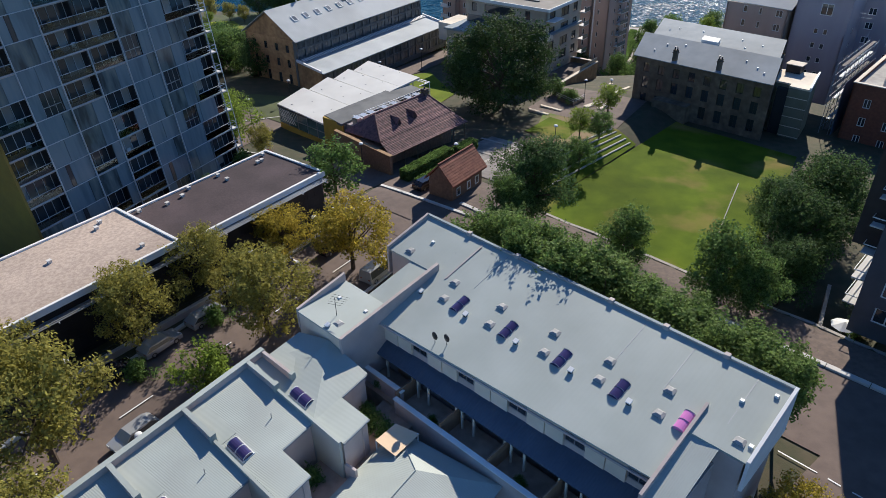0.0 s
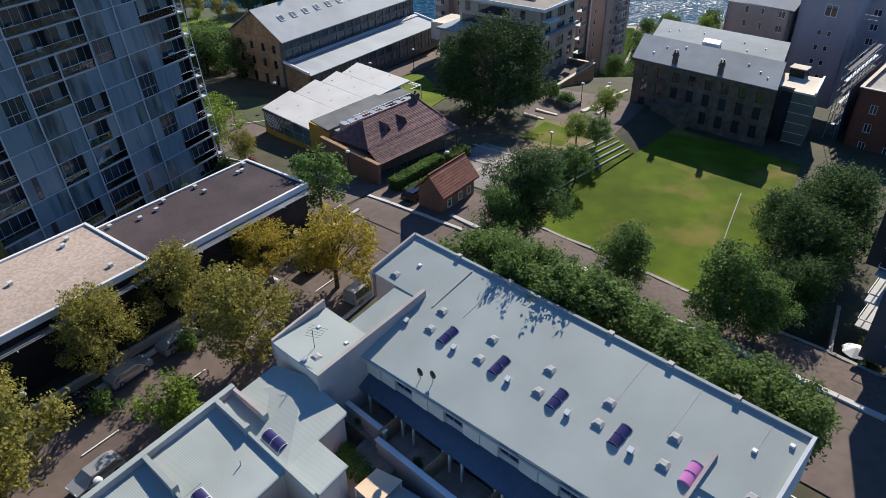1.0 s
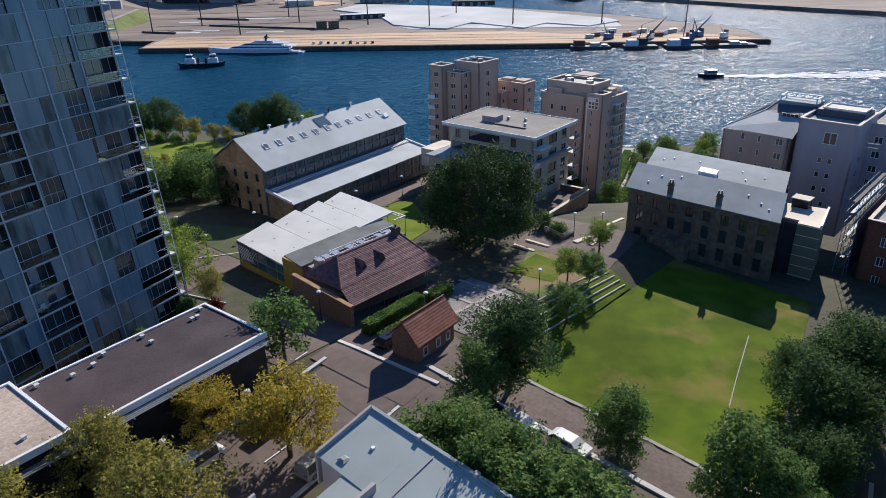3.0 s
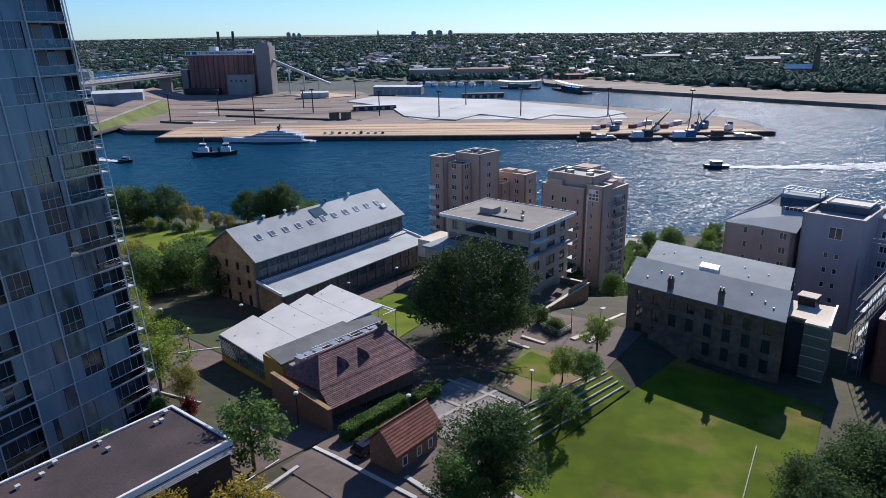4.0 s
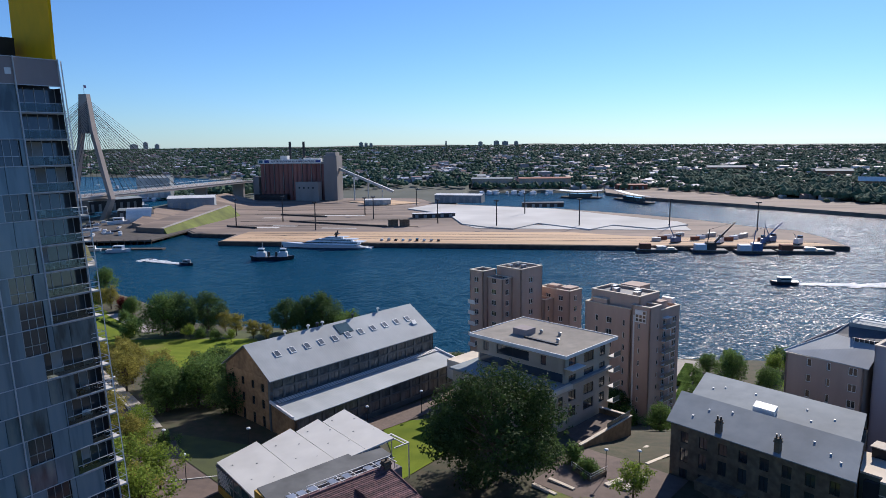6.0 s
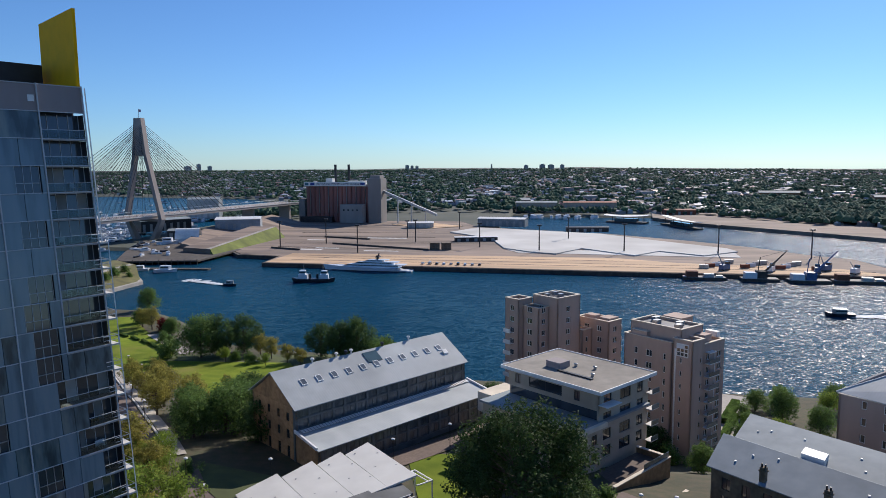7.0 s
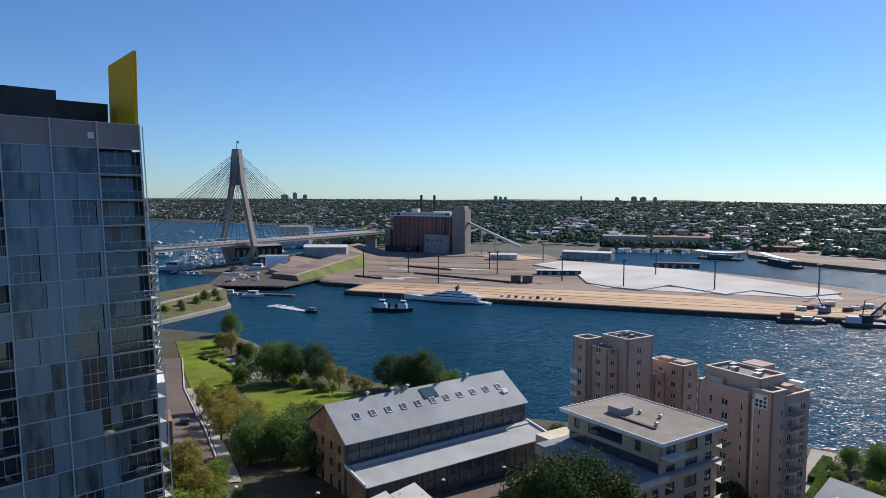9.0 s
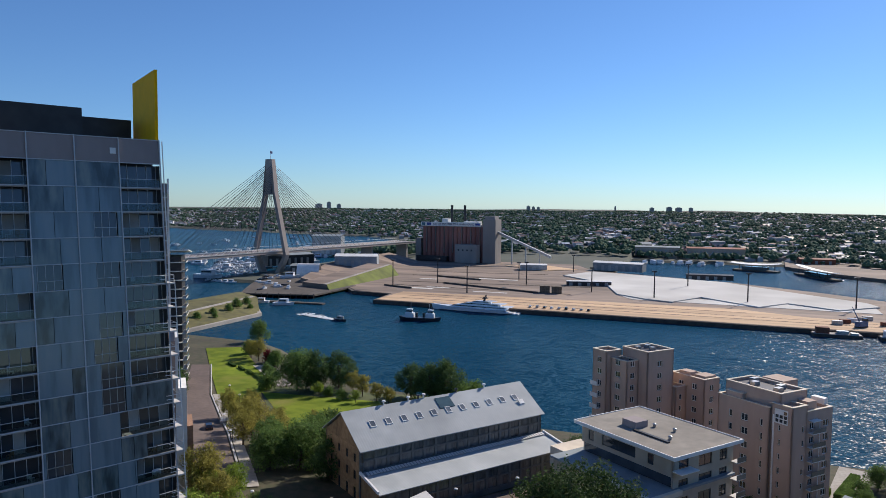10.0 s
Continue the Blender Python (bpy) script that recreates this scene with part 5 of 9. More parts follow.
# ---- old mill ----
HAZE_GLASS = skin("dusty_mill_glass", ((0.10, 0.115, 0.12), (0.055, 0.063, 0.068), (0.15, 0.165, 0.165)), 0.2, 0.4)
def mill():
    ang = 53.8
    t = thing("mill", -29.5, 143.6, 8, ang, "old sandstone mill with a long grey metal roof", "mill building")
    # x along the ridge, y towards the harbour; front eave on y = 0
    L, D = 43.6, 16.0
    facade(t, (0, 0.4), (L - 0.4, 0.4), 8, 18.6, spread(0.6, L - 1, 16, 2.1), [(14.7, 1.7), (16.8, 1.3)], GLAZED_WALL, 0.5, GLAZED_WALL, HAZE_GLASS)
    facade(t, (0.2, D - 0.4), (0.2, 0.4), 8, 18.6, [(c, 1.0) for c in (2.6, 6.0, 9.4, 12.6)], [(9.0, 2.2), (12.6, 1.7), (15.8, 1.6)], SANDSTONE, 0.5, DARK_METAL)
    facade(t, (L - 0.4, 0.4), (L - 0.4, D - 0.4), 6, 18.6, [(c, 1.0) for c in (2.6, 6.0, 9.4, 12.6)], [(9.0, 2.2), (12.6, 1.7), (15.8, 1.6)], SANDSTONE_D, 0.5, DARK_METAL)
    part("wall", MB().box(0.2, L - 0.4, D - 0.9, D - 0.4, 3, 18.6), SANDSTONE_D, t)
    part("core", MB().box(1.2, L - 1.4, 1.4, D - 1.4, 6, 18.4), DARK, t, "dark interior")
    for x0, x1 in ((0.2, 0.7), (L - 0.9, L - 0.4)):
        g = MB().add([(x0, 0.4, 18.6), (x0, D - 0.4, 18.6), (x0, D / 2, 23.6), (x1, 0.4, 18.6), (x1, D - 0.4, 18.6), (x1, D / 2, 23.6)], [(0, 2, 1), (3, 4, 5), (0, 3, 5, 2), (1, 2, 5, 4), (0, 1, 4, 3)])
        part("gable", g, SANDSTONE, t)
    part("roof", MB().slab([(-0.3, -0.3, 18.65), (L, -0.3, 18.65), (L, D / 2, 23.9), (-0.3, D / 2, 23.9)]), ROOF_RIB_Y, t)
    part("roof", MB().slab([(-0.3, D + 0.3, 18.65), (-0.3, D / 2, 23.9), (L, D / 2, 23.9), (L, D + 0.3, 18.65)]), ROOF_RIB_Y, t)
    sl = (23.9 - 18.65) / (D / 2 + 0.3)
    def on(y):
        return 18.65 + sl * (y + 0.3)
    for k in range(11):
        x = 4.2 + k * 3.45
        y = 3.9
        o = part("roof_window", MB().slab([(x, y, on(y) + 0.14), (x + 1.0, y, on(y) + 0.14), (x + 1.0, y + 1.1, on(y + 1.1) + 0.14), (x, y + 1.1, on(y + 1.1) + 0.14)], 0.2), ROOF_GLASS, t, "grey roof window")
        fr = MB()
        for x0, x1, y0, y1 in ((x - 0.1, x, y - 0.1, y + 1.2), (x + 1.0, x + 1.1, y - 0.1, y + 1.2), (x, x + 1.0, y - 0.1, y), (x, x + 1.0, y + 1.1, y + 1.2)):
            fr.slab([(x0, y0, on(y0) + 0.18), (x1, y0, on(y0) + 0.18), (x1, y1, on(y1) + 0.18), (x0, y1, on(y1) + 0.18)], 0.2)
        part("frame", fr, WHITE, o)
    part("roof_panel", MB().slab([(20.4, 5.0, on(5.0) + 0.16), (23.9, 5.0, on(5.0) + 0.16), (23.9, 7.3, on(7.3) + 0.16), (20.4, 7.3, on(7.3) + 0.16)], 0.2), GLASS_TEAL, t, "large glazed roof panel")
    part("hatch", MB().slab([(39.2, 2.6, on(2.6) + 0.3), (40.4, 2.6, on(2.6) + 0.3), (40.4, 3.4, on(3.4) + 0.5), (39.2, 3.4, on(3.4) + 0.5)], 0.4), WHITE, t)
    for k, x in enumerate((9.0, 14.6, 16.9, 18.2, 26.2, 33.5)):
        part("ridge_vent", MB().rod((x, D / 2, 23.7), (x, D / 2, 24.5), 0.16, n=8).rod((x, D / 2, 24.5), (x, D / 2, 24.75), 0.42, 0.3, n=10), DARK_METAL if k in (2, 4) else WHITE, t, "round ridge ventilator")
    # lean-to
    a, b = -7.4, -1.2
    part("lean_to_roof", MB().slab([(-0.2, a, 13.3), (L + 0.8, a, 13.3), (L + 0.8, 0.3, 14.6), (-0.2, 0.3, 14.6)], 0.15), ROOF_RIB_Y, t)
    part("roof_walkway", MB().slab([(0.3, b, 14.5), (L, b, 14.5), (L, b + 0.9, 14.7), (0.3, b + 0.9, 14.7)], 0.06), STEEL, t, "louvred metal walkway")
    lv = MB().slab([(0, 0, 0.1), (0.42, 0, 0.1), (0.42, 1.0, 0.3), (0, 1.0, 0.3)], 0.05).mesh("louvre", WHITE)
    for k in range(64):
        put("louvre", lv, t, 0.8 + k * 0.66, -1.25, 14.5)
    for x in (-0.3, L - 0.2):
        part("roof_upstand", MB().slab([(x, a + 0.6, 13.75), (x + 0.35, a + 0.6, 13.75), (x + 0.35, 0.2, 15.0), (x, 0.2, 15.0)], 0.5), WHITE, t)
    facade(t, (0.2, a + 0.5), (L, a + 0.5), 8, 13.2, spread(0.6, L - 1, 15, 2.2), [(9.0, 1.9), (11.2, 1.5)], GLAZED_WALL, 0.4, GLAZED_WALL, HAZE_GLASS)
    part("wall", MB().prism([(0.2, a + 0.5), (0.6, a + 0.5), (0.6, 0.4), (0.2, 0.4)], 8, [13.3, 13.3, 14.5, 14.5]), SANDSTONE, t)
    part("wall", MB().prism([(L - 0.4, a + 0.5), (L, a + 0.5), (L, 0.4), (L - 0.4, 0.4)], 6, [13.3, 13.3, 14.5, 14.5]), SANDSTONE, t)
    part("core", MB().box(1.5, L - 1.5, a + 1.5, 0, 6, 13.0), DARK, t, "dark interior")

mill()

# ---- white-roofed pavilion and tiled cottage ----
PAV_GLASS = skin("pavilion_teal_glass", ((0.085, 0.15, 0.155), (0.055, 0.095, 0.10), (0.14, 0.21, 0.205)), 0.12, 0.3)
def pavilion():
    t = thing("pavilion", -29.6, 120.5, 9.5, 48.0, "glass pavilion with a stepped white roof and yellow base", "pavilion")
    # x towards the harbour; the saw-toothed outer roof edge near y = 0
    def top(x):
        return 14.3 + x * 0.115
    for a, b, ya, yb in ((0, 7.0, -0.2, 0.9), (7.04, 12.6, -0.7, 0.3), (12.64, 17.2, -1.4, -0.5), (17.24, 22.0, -2.0, -1.1)):
        part("roof", MB().slab([(a, ya, top(a)), (b, yb, top(b)), (b - 0.9, -13.7 - b * 0.1, top(b)), (a - 0.9, -13.7 - a * 0.1 if a else -14.7, top(a))], 0.3), WHITE_ROOF, t)
        for x, y in ((a + 1.2, -3), (a + 1.2, -9), (a + 3.8, -5.5), (a + 3.6, -11)):
            part("roof_fixing", MB().box(x - 0.1, x + 0.1, y - 0.1, y + 0.1, top(x) - 0.1, top(x) + 0.1), VENT, t)
    part("glass_wall", MB().box(0.6, 21.0, -13.2, -1.8, 9.0, 14.0), GLASS_TEAL, t, "teal glass walls")
    # the front leans out a little towards the tower
    def x_at(y):
        return -0.1 + (y + 0.6) * 0.035
    def band(y0, y1, z0, z1, d, m, name, label=""):
        part(name, MB().prism([(x_at(y0) - d, y0), (x_at(y1) - d, y1), (x_at(y1) + 0.12, y1), (x_at(y0) + 0.12, y0)][::-1], z0, z1), m, t, label)
    for k in range(5):
        band(-0.7 - k * 2.76, -0.7 - (k + 1) * 2.76 + 0.05, 8.2, 10.95, 0.16, OCHRE_PANEL, "plinth_panel", "ochre panel of the base")
        band(-0.7 - k * 2.76, -0.7 - (k + 1) * 2.76 + 0.05, 11.0, 13.95, 0.0, PAV_GLASS, "front_pane")
    band(-0.7, -14.5, 12.4, 12.5, 0.12, STEEL, "transom")
    band(-0.4, -14.6, 13.95, 14.1, 0.2, DARK_METAL, "fascia", "dark fascia under the roof edge")
    for k in range(6):
        band(-0.64 - k * 2.76, -0.74 - k * 2.76, 10.95, 13.95, 0.1, STEEL, "front_mullion")
    # white diamond screen over the outer third
    for k in range(9):
        y = -0.7 - k * 0.62
        for q in (-1, 1):
            y0, y1 = y, y + q * 1.9
            if -6.4 < y1 < -0.5:
                part("screen_slat", MB().rod((x_at(y0) - 0.22, y0, 11.6), (x_at(y1) - 0.22, y1, 13.9), 0.06, n=4), WHITE, t)
    for k in range(5):
        part("post", MB().box(2.0 + k * 4.4, 2.12 + k * 4.4, -1.6, -1.5, 8.6, 14.1), WHITE, t)
    pg = MB().box(21.4, 24.3, -15.6, -15.4, 14.9, 15.05).box(21.4, 24.3, -11.2, -11.0, 14.9, 15.05).box(24.1, 24.3, -15.4, -11.2, 14.9, 15.05).box(23.4, 23.55, -15.4, -11.2, 14.9, 15.05)
    part("pergola", pg, WHITE, t, "white steel pergola")
    for y in (-15.5, -11.1):
        part("pergola_post", MB().box(24.12, 24.26, y - 0.07, y + 0.07, 8.6, 14.9), WHITE, t)
    l = thing("link_building", -9.5, 95.8, 10, 47.0, "narrow grey-roofed link with yellow end and roof plant", "building")
    part("roof", MB().slab([(3.5, 12.4, 15.7), (23.0, 13.0, 16.1), (23.4, 17.6, 16.1), (4.2, 17.6, 15.7)], 0.4), mat("dull_grey_roof_sheet", (0.15, 0.155, 0.155), (0.12, 0.125, 0.125), scale=0.4, rough=0.85, stain=0.3, sscale=0.3), l)
    part("wall", MB().box(4.2, 22.8, 12.8, 17.2, 8.6, 15.3), LILAC, l)
    part("end_wall", MB().box(3.7, 4.1, 12.5, 17.5, 8.6, 15.6), OCHRE_PANEL, l, "ochre panelled end")
    part("plant_deck", MB().box(4.6, 22.6, 10.0, 12.6, 9.5, 15.4), PINK_GREY, l)
    for k, (xa, xb) in enumerate(((5.4, 21.0), (6.0, 22.2), (8.5, 22.0))):
        part("plant_rail", MB().box(xa, xb, 10.3 + k * 0.85, 10.4 + k * 0.85, 16.5, 16.58), WHITE, l)
    for x in (6.0, 9.4, 12.9, 15.2, 18.8, 21.6):
        part("plant_frame", MB().box(x, x + 0.1, 10.0, 12.3, 16.42, 16.5), WHITE, l)
        part("plant_post", MB().box(x, x + 0.1, 10.4, 10.5, 15.3, 16.42), STEEL, l)
    for x in (5.2, 6.6, 8.2, 11.2, 13.5, 17.0, 19.0):
        part("air_unit", MB().box(x, x + 1.1, 10.4, 11.6, 15.4, 16.6), STEEL, l)

pavilion()

def tiled(t, corners, n, material, name="roof_tile_course"):
    """A roof slope (eave a->b, ridge d->c) covered with overlapping tile courses."""
    a, b, c, d = (Vector(p) for p in corners)
    for k in range(n):
        u0, u1 = k / n, (k + 1.12) / n
        p, q = a.lerp(d, u0), b.lerp(c, u0)
        r, s = a.lerp(d, min(1, u1)), b.lerp(c, min(1, u1))
        up = Vector((0, 0, 0.09))
        mb = MB().slab([p + up, q + up, s + Vector((0, 0, 0.02)), r + Vector((0, 0, 0.02))], 0.07)
        part(name, mb, material, t)

def cottage():
    t = thing("cottage", -9.5, 95.8, 11, 47.0, "sandstone cottage with a dark red tiled roof and dormers", "cottage")
    L = 19.3
    part("wall", MB().box(1.8, L - 0.6, 2.0, 10.4, 8.5, 14.9), BRICK, t)
    part("side_wall", MB().prism([(1.2, -1.3), (1.7, -1.3), (1.7, 11.6), (1.2, 11.6)], 8.5, [14.8, 14.8, 15.5, 15.5]), BRICK, t)
    part("side_coping", MB().prism([(1.12, -1.35), (1.78, -1.35), (1.78, 11.6), (1.12, 11.6)], [14.8, 14.8, 15.5, 15.5], [14.93, 14.93, 15.63, 15.63]), SANDSTONE, t)
    rl, rr = (6.0, 6.9, 18.1), (17.9, 7.0, 18.1)
    part("roof_base", MB().slab([(2.6, 2.2, 15.7), (L - 0.2, 2.2, 15.7), rr, rl], 0.2), TILE, t)
    part("roof_hip", MB().slab([(2.6, 2.2, 15.7), rl, (2.6, 10.6, 15.4)], 0.15), TILE, t)
    part("roof_hip", MB().slab([(L - 0.2, 2.2, 15.7), (L - 0.2, 10.6, 15.4), rr], 0.15), TILE, t)
    part("roof_back", MB().slab([(2.6, 10.6, 15.4), rl, rr, (L - 0.2, 10.6, 15.4)], 0.15), TILE, t)
    tiled(t, [(2.6, 2.2, 15.75), (L - 0.2, 2.2, 15.75), (17.9, 7.0, 18.15), (6.0, 6.9, 18.15)], 20, TILE)
    tiled(t, [(1.8, -1.0, 14.5), (L + 0.4, -0.9, 14.5), (L - 0.1, 2.3, 15.7), (2.6, 2.3, 15.7)], 12, TILE)
    part("ridge", MB().rod((6.0, 6.9, 18.2), (17.9, 7.0, 18.2), 0.16, n=8), TILE, t)
    part("ridge", MB().rod((2.6, 2.2, 15.8), (6.0, 6.9, 18.2), 0.13), TILE, t)
    part("ridge", MB().rod((L - 0.2, 2.2, 15.8), (17.9, 7.0, 18.2), 0.13), TILE, t)
    for x in (8.2, 11.8):
        y0, zb, zt = 3.6, 16.35, 17.6
        d = MB().add([(x - 0.65, y0, zb), (x + 0.65, y0, zb), (x, y0, zt), (x - 0.65, y0 + 0.15, zb), (x + 0.65, y0 + 0.15, zb), (x, y0 + 2.6, zt)], [(0, 1, 2), (0, 2, 5, 3), (1, 4, 5, 2), (0, 3, 4, 1), (3, 5, 4)])
        o = part("dormer", d, TILE, t, "small gabled dormer")
        part("dormer_louvre", MB().add([(x - 0.4, y0 - 0.02, zb + 0.1), (x + 0.4, y0 - 0.02, zb + 0.1), (x, y0 - 0.02, zt - 0.25)], [(0, 1, 2)]), DARK_METAL, o)
    c = part("chimney", MB().box(17.2, 18.2, 6.5, 7.5, 16, 19.0).box(17.1, 18.3, 6.4, 7.6, 18.5, 18.7), SANDSTONE_D, t)
    part("chimney_pot", MB().rod((17.7, 7.0, 19.0), (17.7, 7.0, 19.4), 0.16, 0.13, n=8), DARK_METAL, c)
    for k in range(7):
        part("verandah_post", MB().rod((2.2 + k * 2.85, -0.6, 10.0), (2.2 + k * 2.85, -0.6, 14.5), 0.06), SANDSTONE_D, t)

cottage()

def gatehouse():
    t = thing("gatehouse", 1.61, 85.62, 11.5, 52.0, "tiny brick gatehouse with a red tiled gable roof", "gatehouse")
    L, D = 8.3, 5.2
    part("wall", MB().box(0.5, L - 0.5, 0.6, D - 0.5, 11.3, 14.8), BRICK, t)
    for x in (0.5, L - 0.8):
        part("gable", MB().add([(x, 0.6, 14.8), (x, D - 0.5, 14.8), (x, D / 2, 17.3), (x + 0.3, 0.6, 14.8), (x + 0.3, D - 0.5, 14.8), (x + 0.3, D / 2, 17.3)], [(0, 2, 1), (3, 4, 5), (0, 3, 5, 2), (1, 2, 5, 4), (0, 1, 4, 3)]), BRICK, t)
    part("roof_base", MB().slab([(0, 0, 14.7), (L, 0, 14.7), (L, D / 2, 17.45), (0, D / 2, 17.45)], 0.15), TILE_RED, t)
    part("roof_base", MB().slab([(0, D / 2, 17.45), (L, D / 2, 17.45), (L, D, 14.7), (0, D, 14.7)], 0.15), TILE_RED, t)
    tiled(t, [(0, 0, 14.75), (L, 0, 14.75), (L, D / 2, 17.5), (0, D / 2, 17.5)], 10, TILE_RED)
    tiled(t, [(L, D, 14.75), (0, D, 14.75), (0, D / 2, 17.5), (L, D / 2, 17.5)], 10, TILE_RED)
    part("ridge", MB().rod((0, D / 2, 17.55), (L, D / 2, 17.55), 0.13, n=8), TILE_RED, t)
    fm, pm = window_meshes(0.9, 1.3, WHITE, GLASS)
    for x in (2.0, 4.5, 6.5):
        o = put("window", fm, t, x, 0.52, 12.5)
        put("pane", pm, o, 0, 0, 12.5)

gatehouse()

# ---- sandstone customs-style house at the end of the lawn ----
def stone_house():
    t = thing("stone_house", 38.3, 133.4, 7, -43.3, "large sandstone house with two grey roofs and chimneys", "house")
    L, K = 26.2, -0.25
    rows = [(8.2, 2.3), (11.6, 2.2), (14.7, 1.8)]
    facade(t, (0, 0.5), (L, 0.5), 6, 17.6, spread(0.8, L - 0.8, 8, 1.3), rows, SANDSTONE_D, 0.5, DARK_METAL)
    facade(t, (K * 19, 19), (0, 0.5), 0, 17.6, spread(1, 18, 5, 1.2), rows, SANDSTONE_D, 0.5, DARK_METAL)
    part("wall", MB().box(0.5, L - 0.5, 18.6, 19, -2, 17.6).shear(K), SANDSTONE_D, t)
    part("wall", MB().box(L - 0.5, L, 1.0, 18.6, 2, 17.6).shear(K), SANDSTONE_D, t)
    part("core", MB().box(1.4, L - 1.4, 1.8, 18, 0, 17.4).shear(K), DARK, t, "dark interior")
    part("roof", MB().slab([(-0.5, -0.1, 17.7), (L + 0.3, -0.1, 17.7), (L + 0.3, 7.2, 20.2), (-0.5, 7.2, 20.2)]).shear(K), GREY_ROOF, t, "front roof slope")
    part("roof", MB().slab([(-0.5, 7.2, 20.2), (L + 0.3, 7.2, 20.2), (L + 0.3, 9.6, 19.2), (-0.5, 9.6, 19.2)]).shear(K), GREY_ROOF, t)
    part("roof", MB().slab([(0.6, 9.6, 19.2), (L - 0.2, 9.6, 19.2), (L - 0.2, 17.5, 20.6), (0.6, 17.5, 20.6)]).shear(K), GREY_ROOF, t, "rear roof slope")
    part("roof", MB().slab([(0.6, 17.5, 20.6), (L - 0.2, 17.5, 20.6), (L - 0.2, 19.6, 17.7), (0.6, 19.6, 17.7)]).shear(K), GREY_ROOF, t)
    part("gable", MB().prism([(L - 0.4, 1), (L, 1), (L, 9.4), (L - 0.4, 9.4)], 17.6, [18, 18, 19.0, 19.0]).shear(K), SANDSTONE_D, t)
    for x in (7.6, 16.2):
        c = part("chimney", MB().box(x - 0.4, x + 0.4, 0.5, 1.2, 17, 20.0).box(x - 0.5, x + 0.5, 0.4, 1.3, 19.4, 19.6), SANDSTONE_D, t)
        for q in (-0.25, 0.25):
            part("chimney_pot", MB().rod((x + q, 0.85, 20.0), (x + q, 0.85, 20.5), 0.14, 0.11, n=8), DARK_METAL, c)
    part("skylight", MB().box(10.9, 14.2, 8.9, 11.6, 19.0, 20.3).shear(K), WHITE, t, "white roof lantern")
    for x, y in ((3, 2.4), (5, 4.6), (8.5, 5.5), (20.5, 4.5), (22.8, 3.2), (24.2, 2.2), (5, 14), (10, 14.5), (18, 14), (22, 13.2), (19, 11.2), (3.2, 12.8)):
        z = 17.75 + y * 0.342 if y < 7 else 19.2 + (y - 9.6) * 0.177
        part("roof_cap", MB().box(x, x + 0.28, y, y + 0.28, z - 0.05, z + 0.16).shear(K), WHITE, t, "small white roof cap")
    part("porch", MB().box(5.5, 12.5, -1.8, 0.5, 6.5, 10.6), SANDSTONE_D, t, "low entrance porch")
    a = thing("annex", 38.3, 133.4, 7, -43.3, "pale green rendered annex with a flat cream roof", "building annex")
    GREEN = mat("pale_green_render", (0.20, 0.205, 0.15), (0.165, 0.17, 0.12), rough=0.85)
    q = [(27.3, 6.2), (30.9, 6.3), (29.2, 16.0), (22.6, 14.6), (24.4, 7.6), (27.2, 7.6)]
    part("wall", MB().prism(q, 5, 15.7), GREEN, a)
    part("roof", MB().prism(q, 15.7, 16.0), CREAM, a)
    part("parapet", MB().prism([(30.7, 6.3), (31.0, 6.35), (29.3, 16.1), (29.0, 16.05)], 15.7, 16.4), WHITE, a)
    part("lift_house", MB().box(23.9, 26.5, 13.4, 15.6, 16.0, 17.5), DARK_METAL, a)
    part("lift_house_roof", MB().box(23.7, 26.7, 13.2, 15.8, 17.5, 17.65), CREAM, a)
    part("stair_glazing", MB().box(25.2, 27.25, 6.7, 7.5, 6, 15.2), GLASS, a)
    for k in range(5):
        part("string_course", MB().prism([(27.3, 6.1), (30.9, 6.2), (30.9, 6.28), (27.3, 6.18)], 6.8 + k * 1.8, 6.92 + k * 1.8), CREAM, a)

stone_house()

